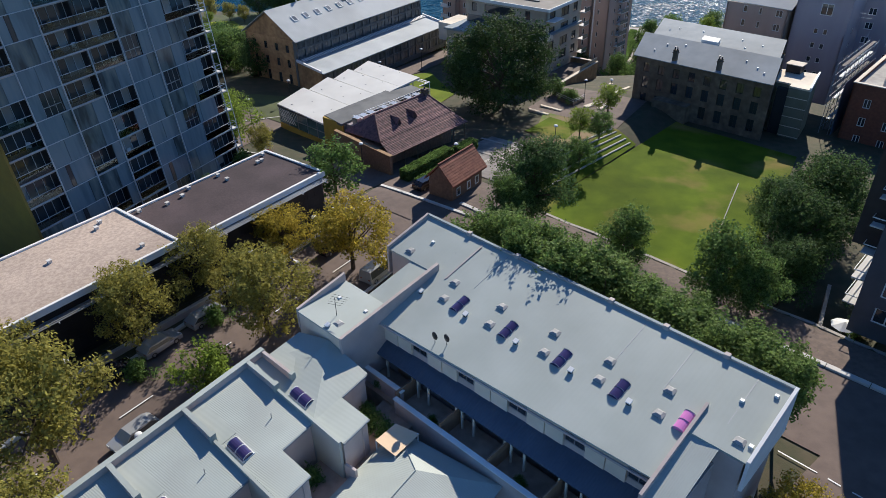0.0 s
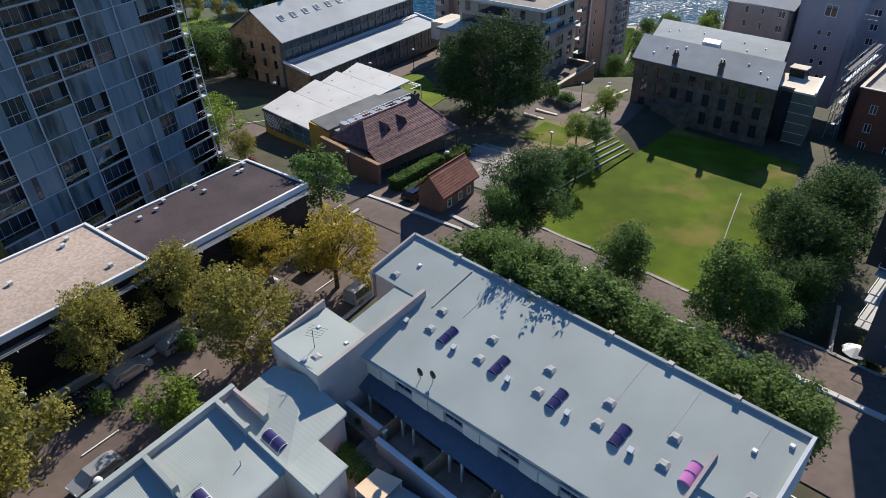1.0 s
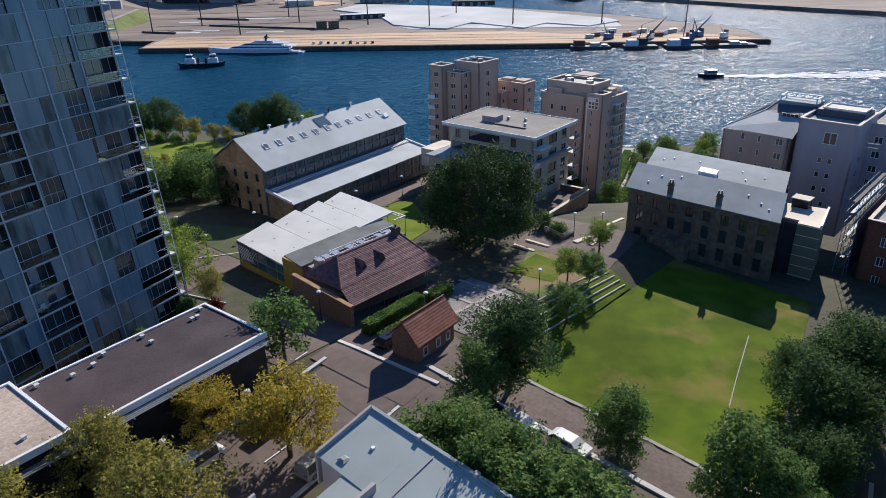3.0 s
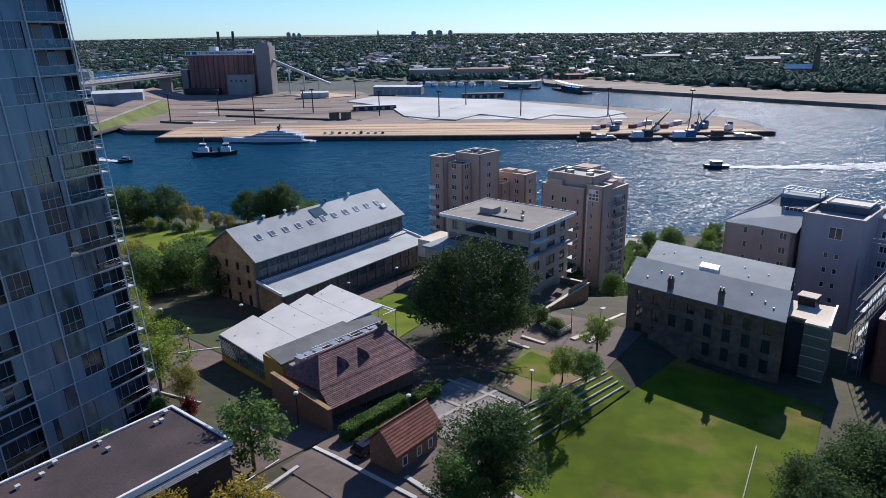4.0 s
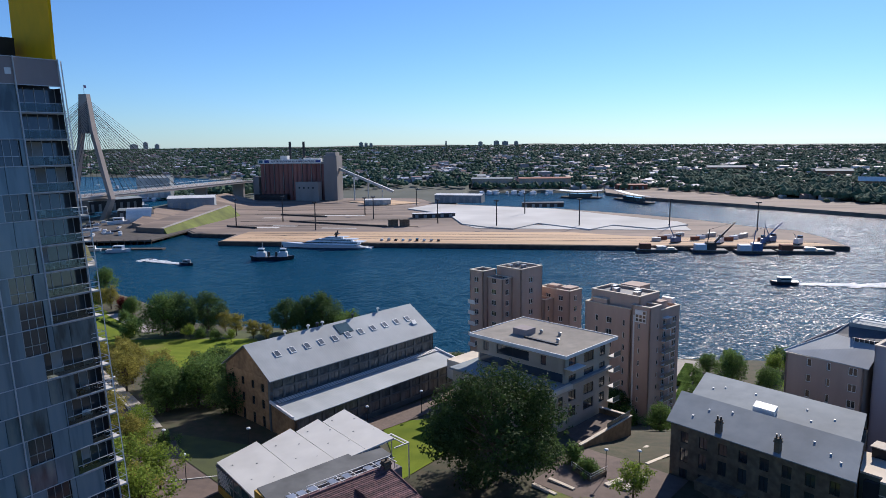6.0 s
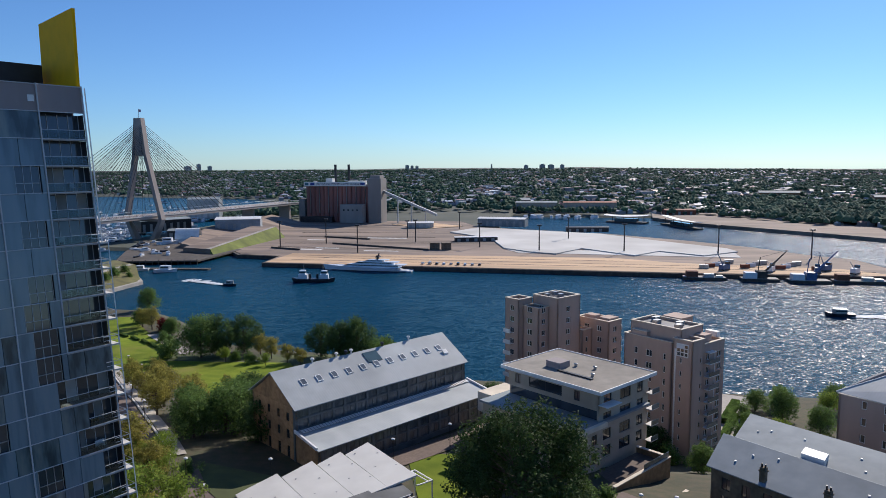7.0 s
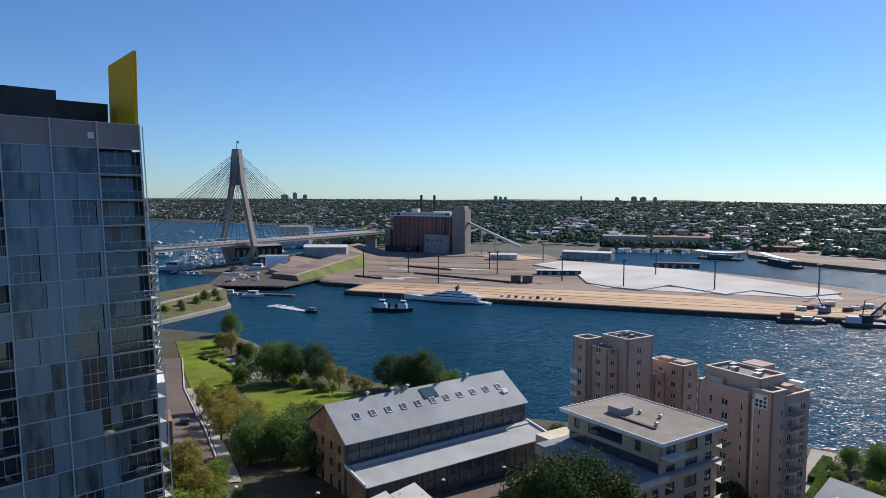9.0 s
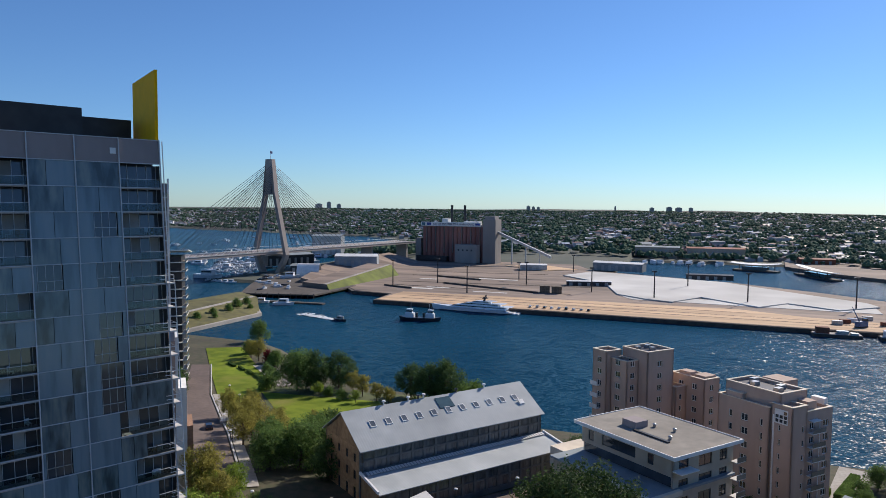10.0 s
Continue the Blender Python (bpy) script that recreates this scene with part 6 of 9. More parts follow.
# ---- modern block behind the big fig ----
def modern_block():
    t = thing("apartment_block", 23.45, 151.2, 8, 52.0, "modern cream apartment block with an overhanging flat roof", "apartment block")
    # x along the right-hand side away, y towards the left along the front
    X, Y = 16.9, 22.6
    CR = mat("cream_block_wall", (0.50, 0.42, 0.32), (0.43, 0.36, 0.27), scale=0.4, rough=0.8, stain=0.15)
    part("roof", MB().box(-0.5, X + 0.4, -0.5, Y + 0.4, 21.9, 22.2), FLAT_ROOF, t, "grey-brown flat roof")
    part("roof_edge", MB().ring(-0.6, X + 0.5, -0.6, Y + 0.5, 21.7, 22.35, 0.18), WHITE, t, "white roof edge")
    facade(t, (0.6, Y - 0.6), (0.6, 0.6), 18.3, 21.8, [(2.4, 1.4), (9.2, 8.0), (16.6, 1.3)], [(19.1, 1.9)], CR, 0.4, DARK_METAL)
    facade(t, (0.6, 0.6), (X - 0.6, 0.6), 8, 21.8, [(2.6, 2.4), (8.2, 3.4), (13.0, 2.0)], [(9.5, 2.0), (12.6, 2.0), (15.8, 1.9), (19.0, 2.0)], CR, 0.4, DARK_METAL)
    part("core", MB().box(1.6, X - 1, 1.8, Y - 1.4, 15, 21.7), DARK, t, "dark interior")
    part("wall", MB().box(X - 1.0, X - 0.6, 1.0, Y - 0.6, 2, 21.8), CR, t)
    part("wall", MB().box(1.0, X - 1, Y - 1.0, Y - 0.6, 2, 21.8), CR, t)
    part("recess", MB().box(0.7, 1.1, 1.0, Y - 1.2, 16.6, 18.3), GLASS, t, "band of dark glazing")
    part("terrace", MB().box(-6.4, X - 1, -0.2, Y + 0.6, 16.1, 16.5), GREY_ROOF, t, "grey terrace roof")
    part("terrace_edge", MB().box(-6.8, -5.9, -0.6, 9.0, 15.9, 16.8).box(-6.4, 1.2, -0.9, -0.2, 15.9, 16.7), CREAM, t, "cream terrace parapet")
    part("side_terrace", MB().box(-2, 6, Y - 0.6, Y + 5.5, 12, 16.0), CREAM, t, "cream flat-roofed wing")
    facade(t, (-6.0, Y), (-6.0, 0), 8, 16.0, spread(1, Y - 1, 6, 1.8), [(9.4, 1.9), (12.8, 1.9)], CR, 0.4, DARK_METAL)
    facade(t, (-6.0, 0.0), (0.6, 0.0), 8, 16.0, [(1.6, 1.8), (4.6, 1.6)], [(9.4, 1.9), (12.8, 1.9)], CR, 0.4, DARK_METAL)
    part("core", MB().box(-5, X - 1.2, 1.4, Y - 0.8, 4, 15.9), DARK, t, "dark interior")
    part("plinth", MB().box(-5.9, X - 0.7, 0.65, Y - 1.1, -3, 8.02), CR, t)
    for k in range(4):
        z = 9.2 + k * 3.1
        b = part("balcony", MB().box(X - 1.6, X + 0.9, -1.0, 0.5, z - 0.15, z), PALE_CONC, t, "pale balcony slab")
        part("rail", MB().box(X - 1.6, X + 0.9, -1.0, -0.94, z, z + 0.9), BALUSTRADE, b)
    part("awning", MB().box(0.2, 4.6, -1.5, 0.5, 19.5, 19.65), WHITE, t, "white sunshade")
    part("roof_plant", MB().box(5.5, 8.6, 13.2, 16.6, 22.2, 23.4), PINK_GREY, t)
    part("roof_channel", MB().box(4.4, 5.0, 5.0, 13.0, 22.2, 22.45), DARK_METAL, t)
    for x, y in ((9.5, 12.4), (10.5, 8.6), (6.4, 6.2), (7.0, 15.0)):
        part("roof_vent", MB().rod((x, y, 22.2), (x, y, 22.7), 0.3, n=10).dome((x, y, 22.7), 0.4, 0.2), STEEL, t, "round steel vent")

modern_block()

# ---- pink apartment towers on the waterfront ----
def wing(t, x0, x1, y0, y1, top, wcols, scols, base=-10.0, m=None, rows=None, fr=0.35):
    m = m or PINK
    rows = rows or [(base + 3 + k * 3.0, 1.5) for k in range(int((top - base - 4.4) / 3.0) + 1)]
    facade(t, (x0, y0), (x1, y0), base, top, wcols, rows, m, 0.35)
    facade(t, (x1, y0), (x1, y1), base, top, scols, rows, m, 0.35)
    facade(t, (x0, y1), (x0, y0), base, top, scols, rows, m, 0.35)
    part("wall", MB().box(x0, x1, y1 - 0.35, y1, base, top), m, t)
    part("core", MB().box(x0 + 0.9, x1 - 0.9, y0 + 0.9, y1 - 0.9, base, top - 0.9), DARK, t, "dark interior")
    part("roof", MB().box(x0 + 0.3, x1 - 0.3, y0 + 0.3, y1 - 0.3, top - 0.9, top - 0.6), CONCRETE, t)
    part("parapet_cap", MB().ring(x0 - 0.12, x1 + 0.12, y0 - 0.12, y1 + 0.12, top, top + 0.14, 0.6), CREAM, t)

def pink_towers():
    t = thing("waterfront_apartment", 15.45, 210.7, -10, 50, "pink-beige waterfront apartment tower with stepped roofs", "apartment tower", "waterfront apartments")
    wing(t, 0.0, 9.1, 0.0, 8.6, 27.0, [(4.3, 1.6)], [])
    part("roof_void", MB().box(1.2, 7.9, 1.2, 7.4, 26.1, 26.5), DARK_METAL, t, "sunken dark roof plant")
    for x, y in ((2.2, 5.6), (4.6, 3.0), (5.8, 5.8)):
        part("roof_unit", MB().box(x, x + 1.3, y, y + 1.1, 26.5, 27.3), STEEL, t, "grey rooftop unit")
    wing(t, -5.6, -0.4, 8.6, 13.5, 26.2, [], [(2.4, 1.5)])
    wing(t, -4.0, 0.0, 3.0, 8.6, 24.5, [(2.0, 1.5)], [(2.4, 1.7)])
    wing(t, 9.1, 13.0, -1.0, 4.0, 17.4, [(1.8, 0.9)], [])
    wing(t, 13.0, 18.6, -6.5, 4.0, 20.0, [(2.8, 1.5)], [(3.2, 1.5), (7.4, 1.5)])
    wing(t, 9.1, 13.0, 4.0, 9.0, 20.0, [], [])
    part("lift_house", MB().box(13.6, 16.2, -1.6, 1.8, 19.0, 20.9), PINK, t)
    part("roof_screen", MB().box(14.2, 18.2, -5.8, -2.4, 19.2, 20.6), PINK, t)
    for k in range(9):
        z = -7 + k * 3
        b = part("balcony", MB().box(18.6, 19.7, -6.0, 2.8, z - 0.12, z + 0.05), WHITE, t, "white balcony slab")
        part("rail", MB().box(19.62, 19.7, -6.0, 2.8, z + 0.05, z + 1.0).box(18.6, 19.62, -6.0, -5.92, z + 0.05, z + 1.0), WHITE, b)
        b = part("balcony", MB().box(-6.4, -5.6, 11.0, 13.6, z - 0.12, z + 0.05), WHITE, t, "white balcony slab")
        part("rail", MB().box(-6.4, -6.32, 11.0, 13.6, z + 0.05, z + 1.0), WHITE, b)
    u = thing("waterfront_apartment", 43.3, 191.9, -10, 48, "pink-beige waterfront apartment tower with white balconies", "apartment tower", "waterfront apartments")
    wing(u, 0.0, 8.6, 0.0, 13.8, 24.2, [], [])
    part("roof_void", MB().box(1.1, 7.5, 1.1, 12.7, 23.3, 23.7), DARK_METAL, u, "sunken dark roof plant")
    for x, y in ((2.0, 2.0), (4.6, 3.4), (2.2, 8.0), (4.8, 10.2)):
        part("roof_unit", MB().box(x, x + 1.7, y, y + 1.3, 23.7, 24.7), STEEL, u, "grey rooftop unit")
    wing(u, -1.5, 9.0, 1.4, 14.5, 21.2, [], [(3.4, 0.9), (7.0, 1.7), (11.2, 0.7)], rows=[(-7.2 + k * 3.0, 1.6) for k in range(9)])
    part("roof_ledge", MB().box(-1.2, 1.6, 8.4, 12.4, 20.2, 22.4), PINK, u, "small stepped roof block")
    part("roof_ledge_cap", MB().box(-1.4, 1.7, 8.2, 12.6, 22.4, 22.55), CREAM, u)
    wing(u, -1.1, 3.6, -3.6, 1.35, 22.3, [(3.6, 0.8)], [(2.0, 0.6)], rows=[(-7.2 + k * 3.0, 1.3) for k in range(9)])
    part("white_screen", MB().box(-1.22, -1.12, -2.6, 0.4, 18.4, 21.4), WHITE, u)
    for k in range(7):
        part("screen_light", MB().box(-1.26, -1.22, -2.4 + (k % 3) * 0.95, -1.75 + (k % 3) * 0.95, 18.7 + (k // 3) * 0.9, 19.35 + (k // 3) * 0.9), GLASS, u)
    part("downpipe_strip", MB().box(-1.2, -1.12, 0.5, 0.9, -8, 20.0), WHITE, u, "pale vertical strip")
    wing(u, 3.6, 12.3, -3.4, 8.0, 20.9, [(2.0, 1.5), (6.6, 1.8)], [(3, 1.6), (7.6, 1.6)])
    part("lift_house", MB().box(9.0, 14.0, 6.0, 11.2, 19, 24.4).box(8.9, 14.1, 5.9, 11.3, 24.4, 24.55), PINK, u)
    part("lift_house", MB().box(5.2, 8.0, -2.6, -0.2, 19, 22.6), PINK, u)
    part("roof_awning", MB().box(4.4, 7.2, -4.6, -3.3, 18.9, 19.05), WHITE, u, "white sunshade over a balcony")
    part("roof_screen", MB().box(12.0, 13.4, -1.6, 1.4, 19.4, 22.2), WHITE, u, "tilted white roof screen")
    for k in range(9):
        z = -7.6 + k * 3.0
        b = part("balcony", MB().box(4.3, 8.6, -4.6, -3.4, z - 0.12, z + 0.05), WHITE, u, "white balcony slab")
        part("rail", MB().box(4.3, 8.6, -4.6, -4.54, z + 0.05, z + 1.0), BALUSTRADE, b)
        part("post", MB().box(6.4, 6.5, -4.58, -4.5, z + 0.05, z + 2.88), WHITE, b)
        b = part("balcony", MB().box(12.3, 13.3, -1.0, 5.4, z - 0.12, z + 0.05), WHITE, u, "white balcony slab")
        part("rail", MB().box(13.22, 13.3, -1.0, 5.4, z + 0.05, z + 1.0), BALUSTRADE, b)

pink_towers()

# ---- mauve-grey apartments beside the stone house ----
SCAFF = mat("pale_blue_scaffold_tube", (0.24, 0.30, 0.35), (0.19, 0.24, 0.28), rough=0.6)
SEAWALL_GREY = mat("weathered_scaffold_plank", (0.16, 0.14, 0.12), (0.11, 0.10, 0.09), scale=1.0, rough=0.9)
MAUVE = mat("pale_mauve_render", (0.42, 0.375, 0.40), (0.365, 0.325, 0.35), scale=0.4, rough=0.85, bump=0.1, stain=0.2, stretch=(1, 1, 0.3))
def grey_apartments():
    t = thing("apartment_block", 75.8, 152.9, 0, -43, "mauve-pink apartment block with a ribbed hipped roof", "apartment block")
    rows = [(4 + k * 3.0, 1.5) for k in range(6)]
    wing(t, -13.2, 0.2, -1.2, 16.0, 20.8, [(4.2, 0.9), (7.6, 0.7), (11.6, 1.5)], [(5, 1.2), (11, 1.2)], base=2, m=PINK, rows=rows)
    part("roof", MB().slab([(-13.8, -0.9, 21.0), (1.0, -1.7, 21.0), (1.0, 4.5, 23.6), (-8.0, 7.0, 24.0)]), ROOF_RIB_Y, t)
    # Dark blue-grey that puts the rear roof planes' shade into their colour.
    DARK_SHADED = mat("dark_slate_roof", (0.085, 0.10, 0.125), (0.065, 0.08, 0.10), scale=0.5, rough=0.7, stain=0.2)
    part("roof", MB().slab([(-13.8, -0.9, 21.0), (-8.0, 7.0, 24.0), (-6.5, 11.0, 25.8), (-13.8, 15.0, 21.0)]), DARK_SHADED, t)
    part("roof", MB().slab([(-8.0, 7.0, 24.0), (1.0, 4.5, 23.6), (5.0, 9.5, 25.5), (-6.5, 11.0, 25.8)]), DARK_SHADED, t)
    part("ridge_cap", MB().rod((-13.8, -0.9, 21.05), (-8.0, 7.0, 24.05), 0.09).rod((-8.0, 7.0, 24.05), (-6.5, 11.0, 25.85), 0.09), WHITE, t)
    part("roof_vent", MB().box(-4.0, 0.4, 5.3, 5.9, 23.4, 24.3), DARK_METAL, t, "row of dark louvred vents")
    for k in range(6):
        part("vent_rib", MB().box(-3.9 + k * 0.82, -3.8 + k * 0.82, 5.22, 5.3, 23.5, 24.3), WHITE, t)
    part("upper_storey", MB().box(-6.4, 1.4, 9.6, 15.0, 22.0, 26.0), GREY_ROOF, t)
    part("roof_frame", MB().ring(-6.2, 1.3, 9.8, 13.6, 26.9, 27.1, 0.25), WHITE, t, "white rooftop frame")
    for k in range(9):
        part("frame_bar", MB().box(-6.0 + k * 0.86, -5.88 + k * 0.86, 9.9, 13.5, 26.85, 26.95), WHITE, t)
    for x, y in ((-6.2, 9.8), (1.0, 9.8), (-6.2, 13.3), (1.0, 13.3)):
        part("frame_post", MB().box(x, x + 0.25, y, y + 0.25, 26.0, 26.9), WHITE, t)
    u = thing("apartment_block", 75.8, 152.9, 0, -43, "mauve-grey apartment wall with small white windows", "apartment block")
    wing(u, 1.2, 12.0, 0.0, 14.0, 25.0, [(5.0, 0.9), (6.9, 0.9)], [(5, 1.2)], base=2, m=MAUVE, rows=[(4.6 + k * 3.0, 1.2) for k in range(5)])
    fm, pm = window_meshes(2.4, 2.4, WHITE, GLASS)
    o = put("window", fm, u, 7.4, -0.1, 20.6)
    put("pane", pm, o, 0, 0, 20.6)
    for q in (21.3, 22.1):
        part("glazing_bar", MB().box(6.25, 8.55, -0.12, -0.06, q, q + 0.07), WHITE, o)
    part("upper_storey", MB().box(2.4, 11.4, 6.4, 13.0, 24.0, 25.9), DARK_SHADED, u)
    part("upper_roof", MB().box(3.4, 11.0, 6.7, 12.2, 25.9, 26.1), CREAM, u)
    part("upper_parapet", MB().ring(3.3, 11.1, 6.6, 12.3, 26.1, 26.4, 0.2), WHITE, u)
    for k in range(5):
        part("roof_pipe", MB().rod((4.2 + k * 1.4, 12.6, 25.9), (4.9 + k * 1.4, 12.7, 27.0), 0.08), STEEL, u)
    v = thing("apartment_block", 90.6, 153.0, 0, -43, "darker mauve apartment wing with white windows", "apartment block")
    wing(v, 0.0, 24.0, 0.0, 18.0, 23.6, [(3, 1.6), (8, 1.6), (13, 1.6)], [(5, 1.2)], base=2, m=MAUVE, rows=[(4.6 + k * 3.0, 1.5) for k in range(6)])
    b = thing("brick_building", 84.0, 128.5, 5, -43, "red brick building behind steel scaffolding", "brick building")
    wing(b, -1.0, 26, -14.0, 10.0, 16.5, [(3, 1.2), (7, 1.2)], [(5, 1.2), (10, 1.2)], base=4, m=RED_BRICK, rows=[(5.5 + k * 3.4, 1.7) for k in range(3)])
    part("roof_box", MB().box(3.0, 14, -11, 2, 15.9, 18.0), WHITE_ROOF, b, "white rooftop plant")
    s = thing("scaffolding", 84.0, 128.5, 5, -43, "steel scaffolding with blue netting against brick", "scaffolding")
    for i in range(9):
        for q in (-4.4, -2.8):
            part("standard", MB().rod((q, -14 + i * 2.4, 4.5), (q, -14 + i * 2.4, 19.5), 0.05), SCAFF, s)
    for k in range(7):
        z = 7 + k * 2.0
        for q in (-4.4, -2.8):
            part("ledger", MB().rod((q, -14, z), (q, 5.2, z), 0.04), SCAFF, s)
        part("deck", MB().box(-3.8, -3.2, -14, 5.2, z - 0.05, z), SCAFF if k % 2 else SEAWALL_GREY, s)
        part("brace", MB().rod((-4.45, -14 + k * 2.4, z), (-4.45, -11.6 + k * 2.4, z + 2), 0.03), SCAFF, s)
    part("netting", MB().box(-2.4, -2.35, -14, 5, 6, 16), mat("blue_netting", (0.10, 0.17, 0.26), (0.07, 0.12, 0.2), rough=0.8), s)
    w = thing("apartment_tower", 42.6, 56.9, 12, -44.6, "dark apartment tower with white balcony railings", "apartment tower")
    facade(w, (0, 0), (26, 0), 12, 42, spread(1, 25, 6, 2.4), [(14 + k * 3.1, 1.8) for k in range(9)], mat("navy_grey_cladding", (0.07, 0.08, 0.10), (0.055, 0.065, 0.08), rough=0.5), 0.4, WHITE)
    part("core", MB().box(0.2, 26, 0.5, 14, 12, 42), DARK_METAL, w)
    part("roof", MB().box(-0.2, 26.2, -0.2, 14.2, 42, 42.4), CONCRETE, w)
    for k in range(9):
        z = 14.6 + k * 3.1
        b = part("balcony", MB().box(-1.4, 0.2, 1.0, 8.0, z - 0.15, z), PALE_CONC, w, "pale balcony slab")
        part("rail", MB().box(-1.4, -1.34, 1.0, 8.0, z + 0.85, z + 0.95).box(-1.4, 0.2, 1.0, 1.06, z + 0.85, z + 0.95), WHITE, b)
    # Unseen solid overhang, added only to throw the tower's shadow onto the street.
    part("stair_shaft", MB().box(-2.6, 0.2, 2.0, 10.0, 21, 43.5), DARK_METAL, w, "unseen overhang added to shade the street")

grey_apartments()

# ---- trees ----
def leaf_mesh(name, blobs, n, size, material, seed, shell=0.6, per=13):
    """Leaves gathered in tapering sprays that point outwards and up from a set of ellipsoids (x, y, z, rx, ry, rz)."""
    r = np.random.RandomState(seed)
    b = np.array(blobs, float)
    w = (b[:, 3] * b[:, 4] + b[:, 4] * b[:, 5] + b[:, 3] * b[:, 5])
    m = n // per
    k = r.choice(len(b), m, p=w / w.sum())
    d = r.normal(size=(m, 3)) + np.array([0, 0, 0.25])
    d /= np.linalg.norm(d, axis=1)[:, None]
    rad = shell + (1 - shell) * r.rand(m) ** 0.7
    rad *= np.where(r.rand(m) < 0.22, 1 + 0.45 * r.rand(m), 1)
    c = b[k, :3] + d * rad[:, None] * b[k, 3:]
    out = c - np.array([0, 0, b[:, 2].mean()])
    out /= np.linalg.norm(out, axis=1)[:, None]
    axis = d * 0.5 + out * 0.5 + np.array([0, 0, 0.75]) + r.normal(size=(m, 3)) * 0.3
    axis /= np.linalg.norm(axis, axis=1)[:, None]
    reach = size * r.uniform(3.2, 6.5, m)
    n = m * per
    c, axis, d, reach = (np.repeat(q, per, axis=0) for q in (c, axis, d, reach))
    u = np.tile(np.linspace(-0.55, 1.0, per), m) + r.normal(size=n) * 0.1
    c = c + axis * (u * reach)[:, None] + r.normal(size=(n, 3)) * (size * 1.9 * np.clip(1.0 - 0.75 * u, 0.15, 1.2))[:, None]
    nrm = d * 0.55 + axis * 0.35 + np.array([0, 0, 0.35]) + r.normal(size=(n, 3)) * 0.6
    nrm /= np.linalg.norm(nrm, axis=1)[:, None]
    a = np.cross(nrm, r.normal(size=(n, 3)))
    a /= np.linalg.norm(a, axis=1)[:, None]
    q = np.cross(nrm, a)
    s = size * (0.5 + 0.85 * r.rand(n))[:, None]
    v = np.stack([c - a * s, c - q * s * 0.6 + nrm * s * 0.1, c + a * s, c + q * s * 0.6 + nrm * s * 0.1], 1).reshape(-1, 3)
    me = bpy.data.meshes.new(name)
    me.from_pydata(v.tolist(), [], np.arange(4 * n).reshape(-1, 4).tolist())
    me.materials.append(material)
    return me

def make_tree(kind, H, R, material, seed, n=4200, size=0.3, spread_z=0.62, nb=22, low=0.28, label="", trunk=0.03, lumpy=False):
    """A tree at the origin: tapered trunk with its limbs, and a crown of leaf sprays. Built once, then copied."""
    rng = random.Random(seed)
    t = thing("tree", 0, 0, 0, 0, label, "tree", kind)
    blobs = []
    lean = [0.75 + 0.5 * rng.random() for _ in range(6)]
    for i in range(nb):
        a = 6.2832 * (i * 0.618 + rng.random() * 0.1)
        h = low + (0.92 - low) * ((i + 0.5) / nb) ** 0.9
        wide = math.sin(math.pi * min(1, max(0.08, (h - low) / (1.02 - low))) ** 0.75) ** 0.7
        wide *= lean[int(a / 1.0472) % 6]
        rr = R * wide * ((0.45 + 0.55 * rng.random()) if lumpy else (0.25 + 0.75 * rng.random()))
        br = R * ((0.15 + 0.13 * rng.random()) if lumpy else (0.13 + 0.17 * rng.random()))
        blobs.append((rr * math.cos(a), rr * math.sin(a), H * (h + rng.uniform(-0.04, 0.04)), br, br * (0.8 + 0.4 * rng.random()), br * spread_z * (0.8 + 0.5 * rng.random())))
    tr = MB().rod((0, 0, -0.6), (0, 0, H * 0.35), H * trunk, H * trunk * 0.7, 8).rod((0, 0, H * 0.35), (0.1, 0.1, H * 0.7), H * trunk * 0.7, H * trunk * 0.25, 7)
    for b in blobs[::2]:
        z0 = H * (0.22 + 0.3 * rng.random())
        tr.rod((0, 0, z0), (b[0] * 0.85, b[1] * 0.85, b[2]), H * trunk * 0.4, H * trunk * 0.12, 5)
    part("trunk", tr, BARK, t)
    part("crown", leaf_mesh("crown", blobs, n, size, material, seed), None, t)
    return t

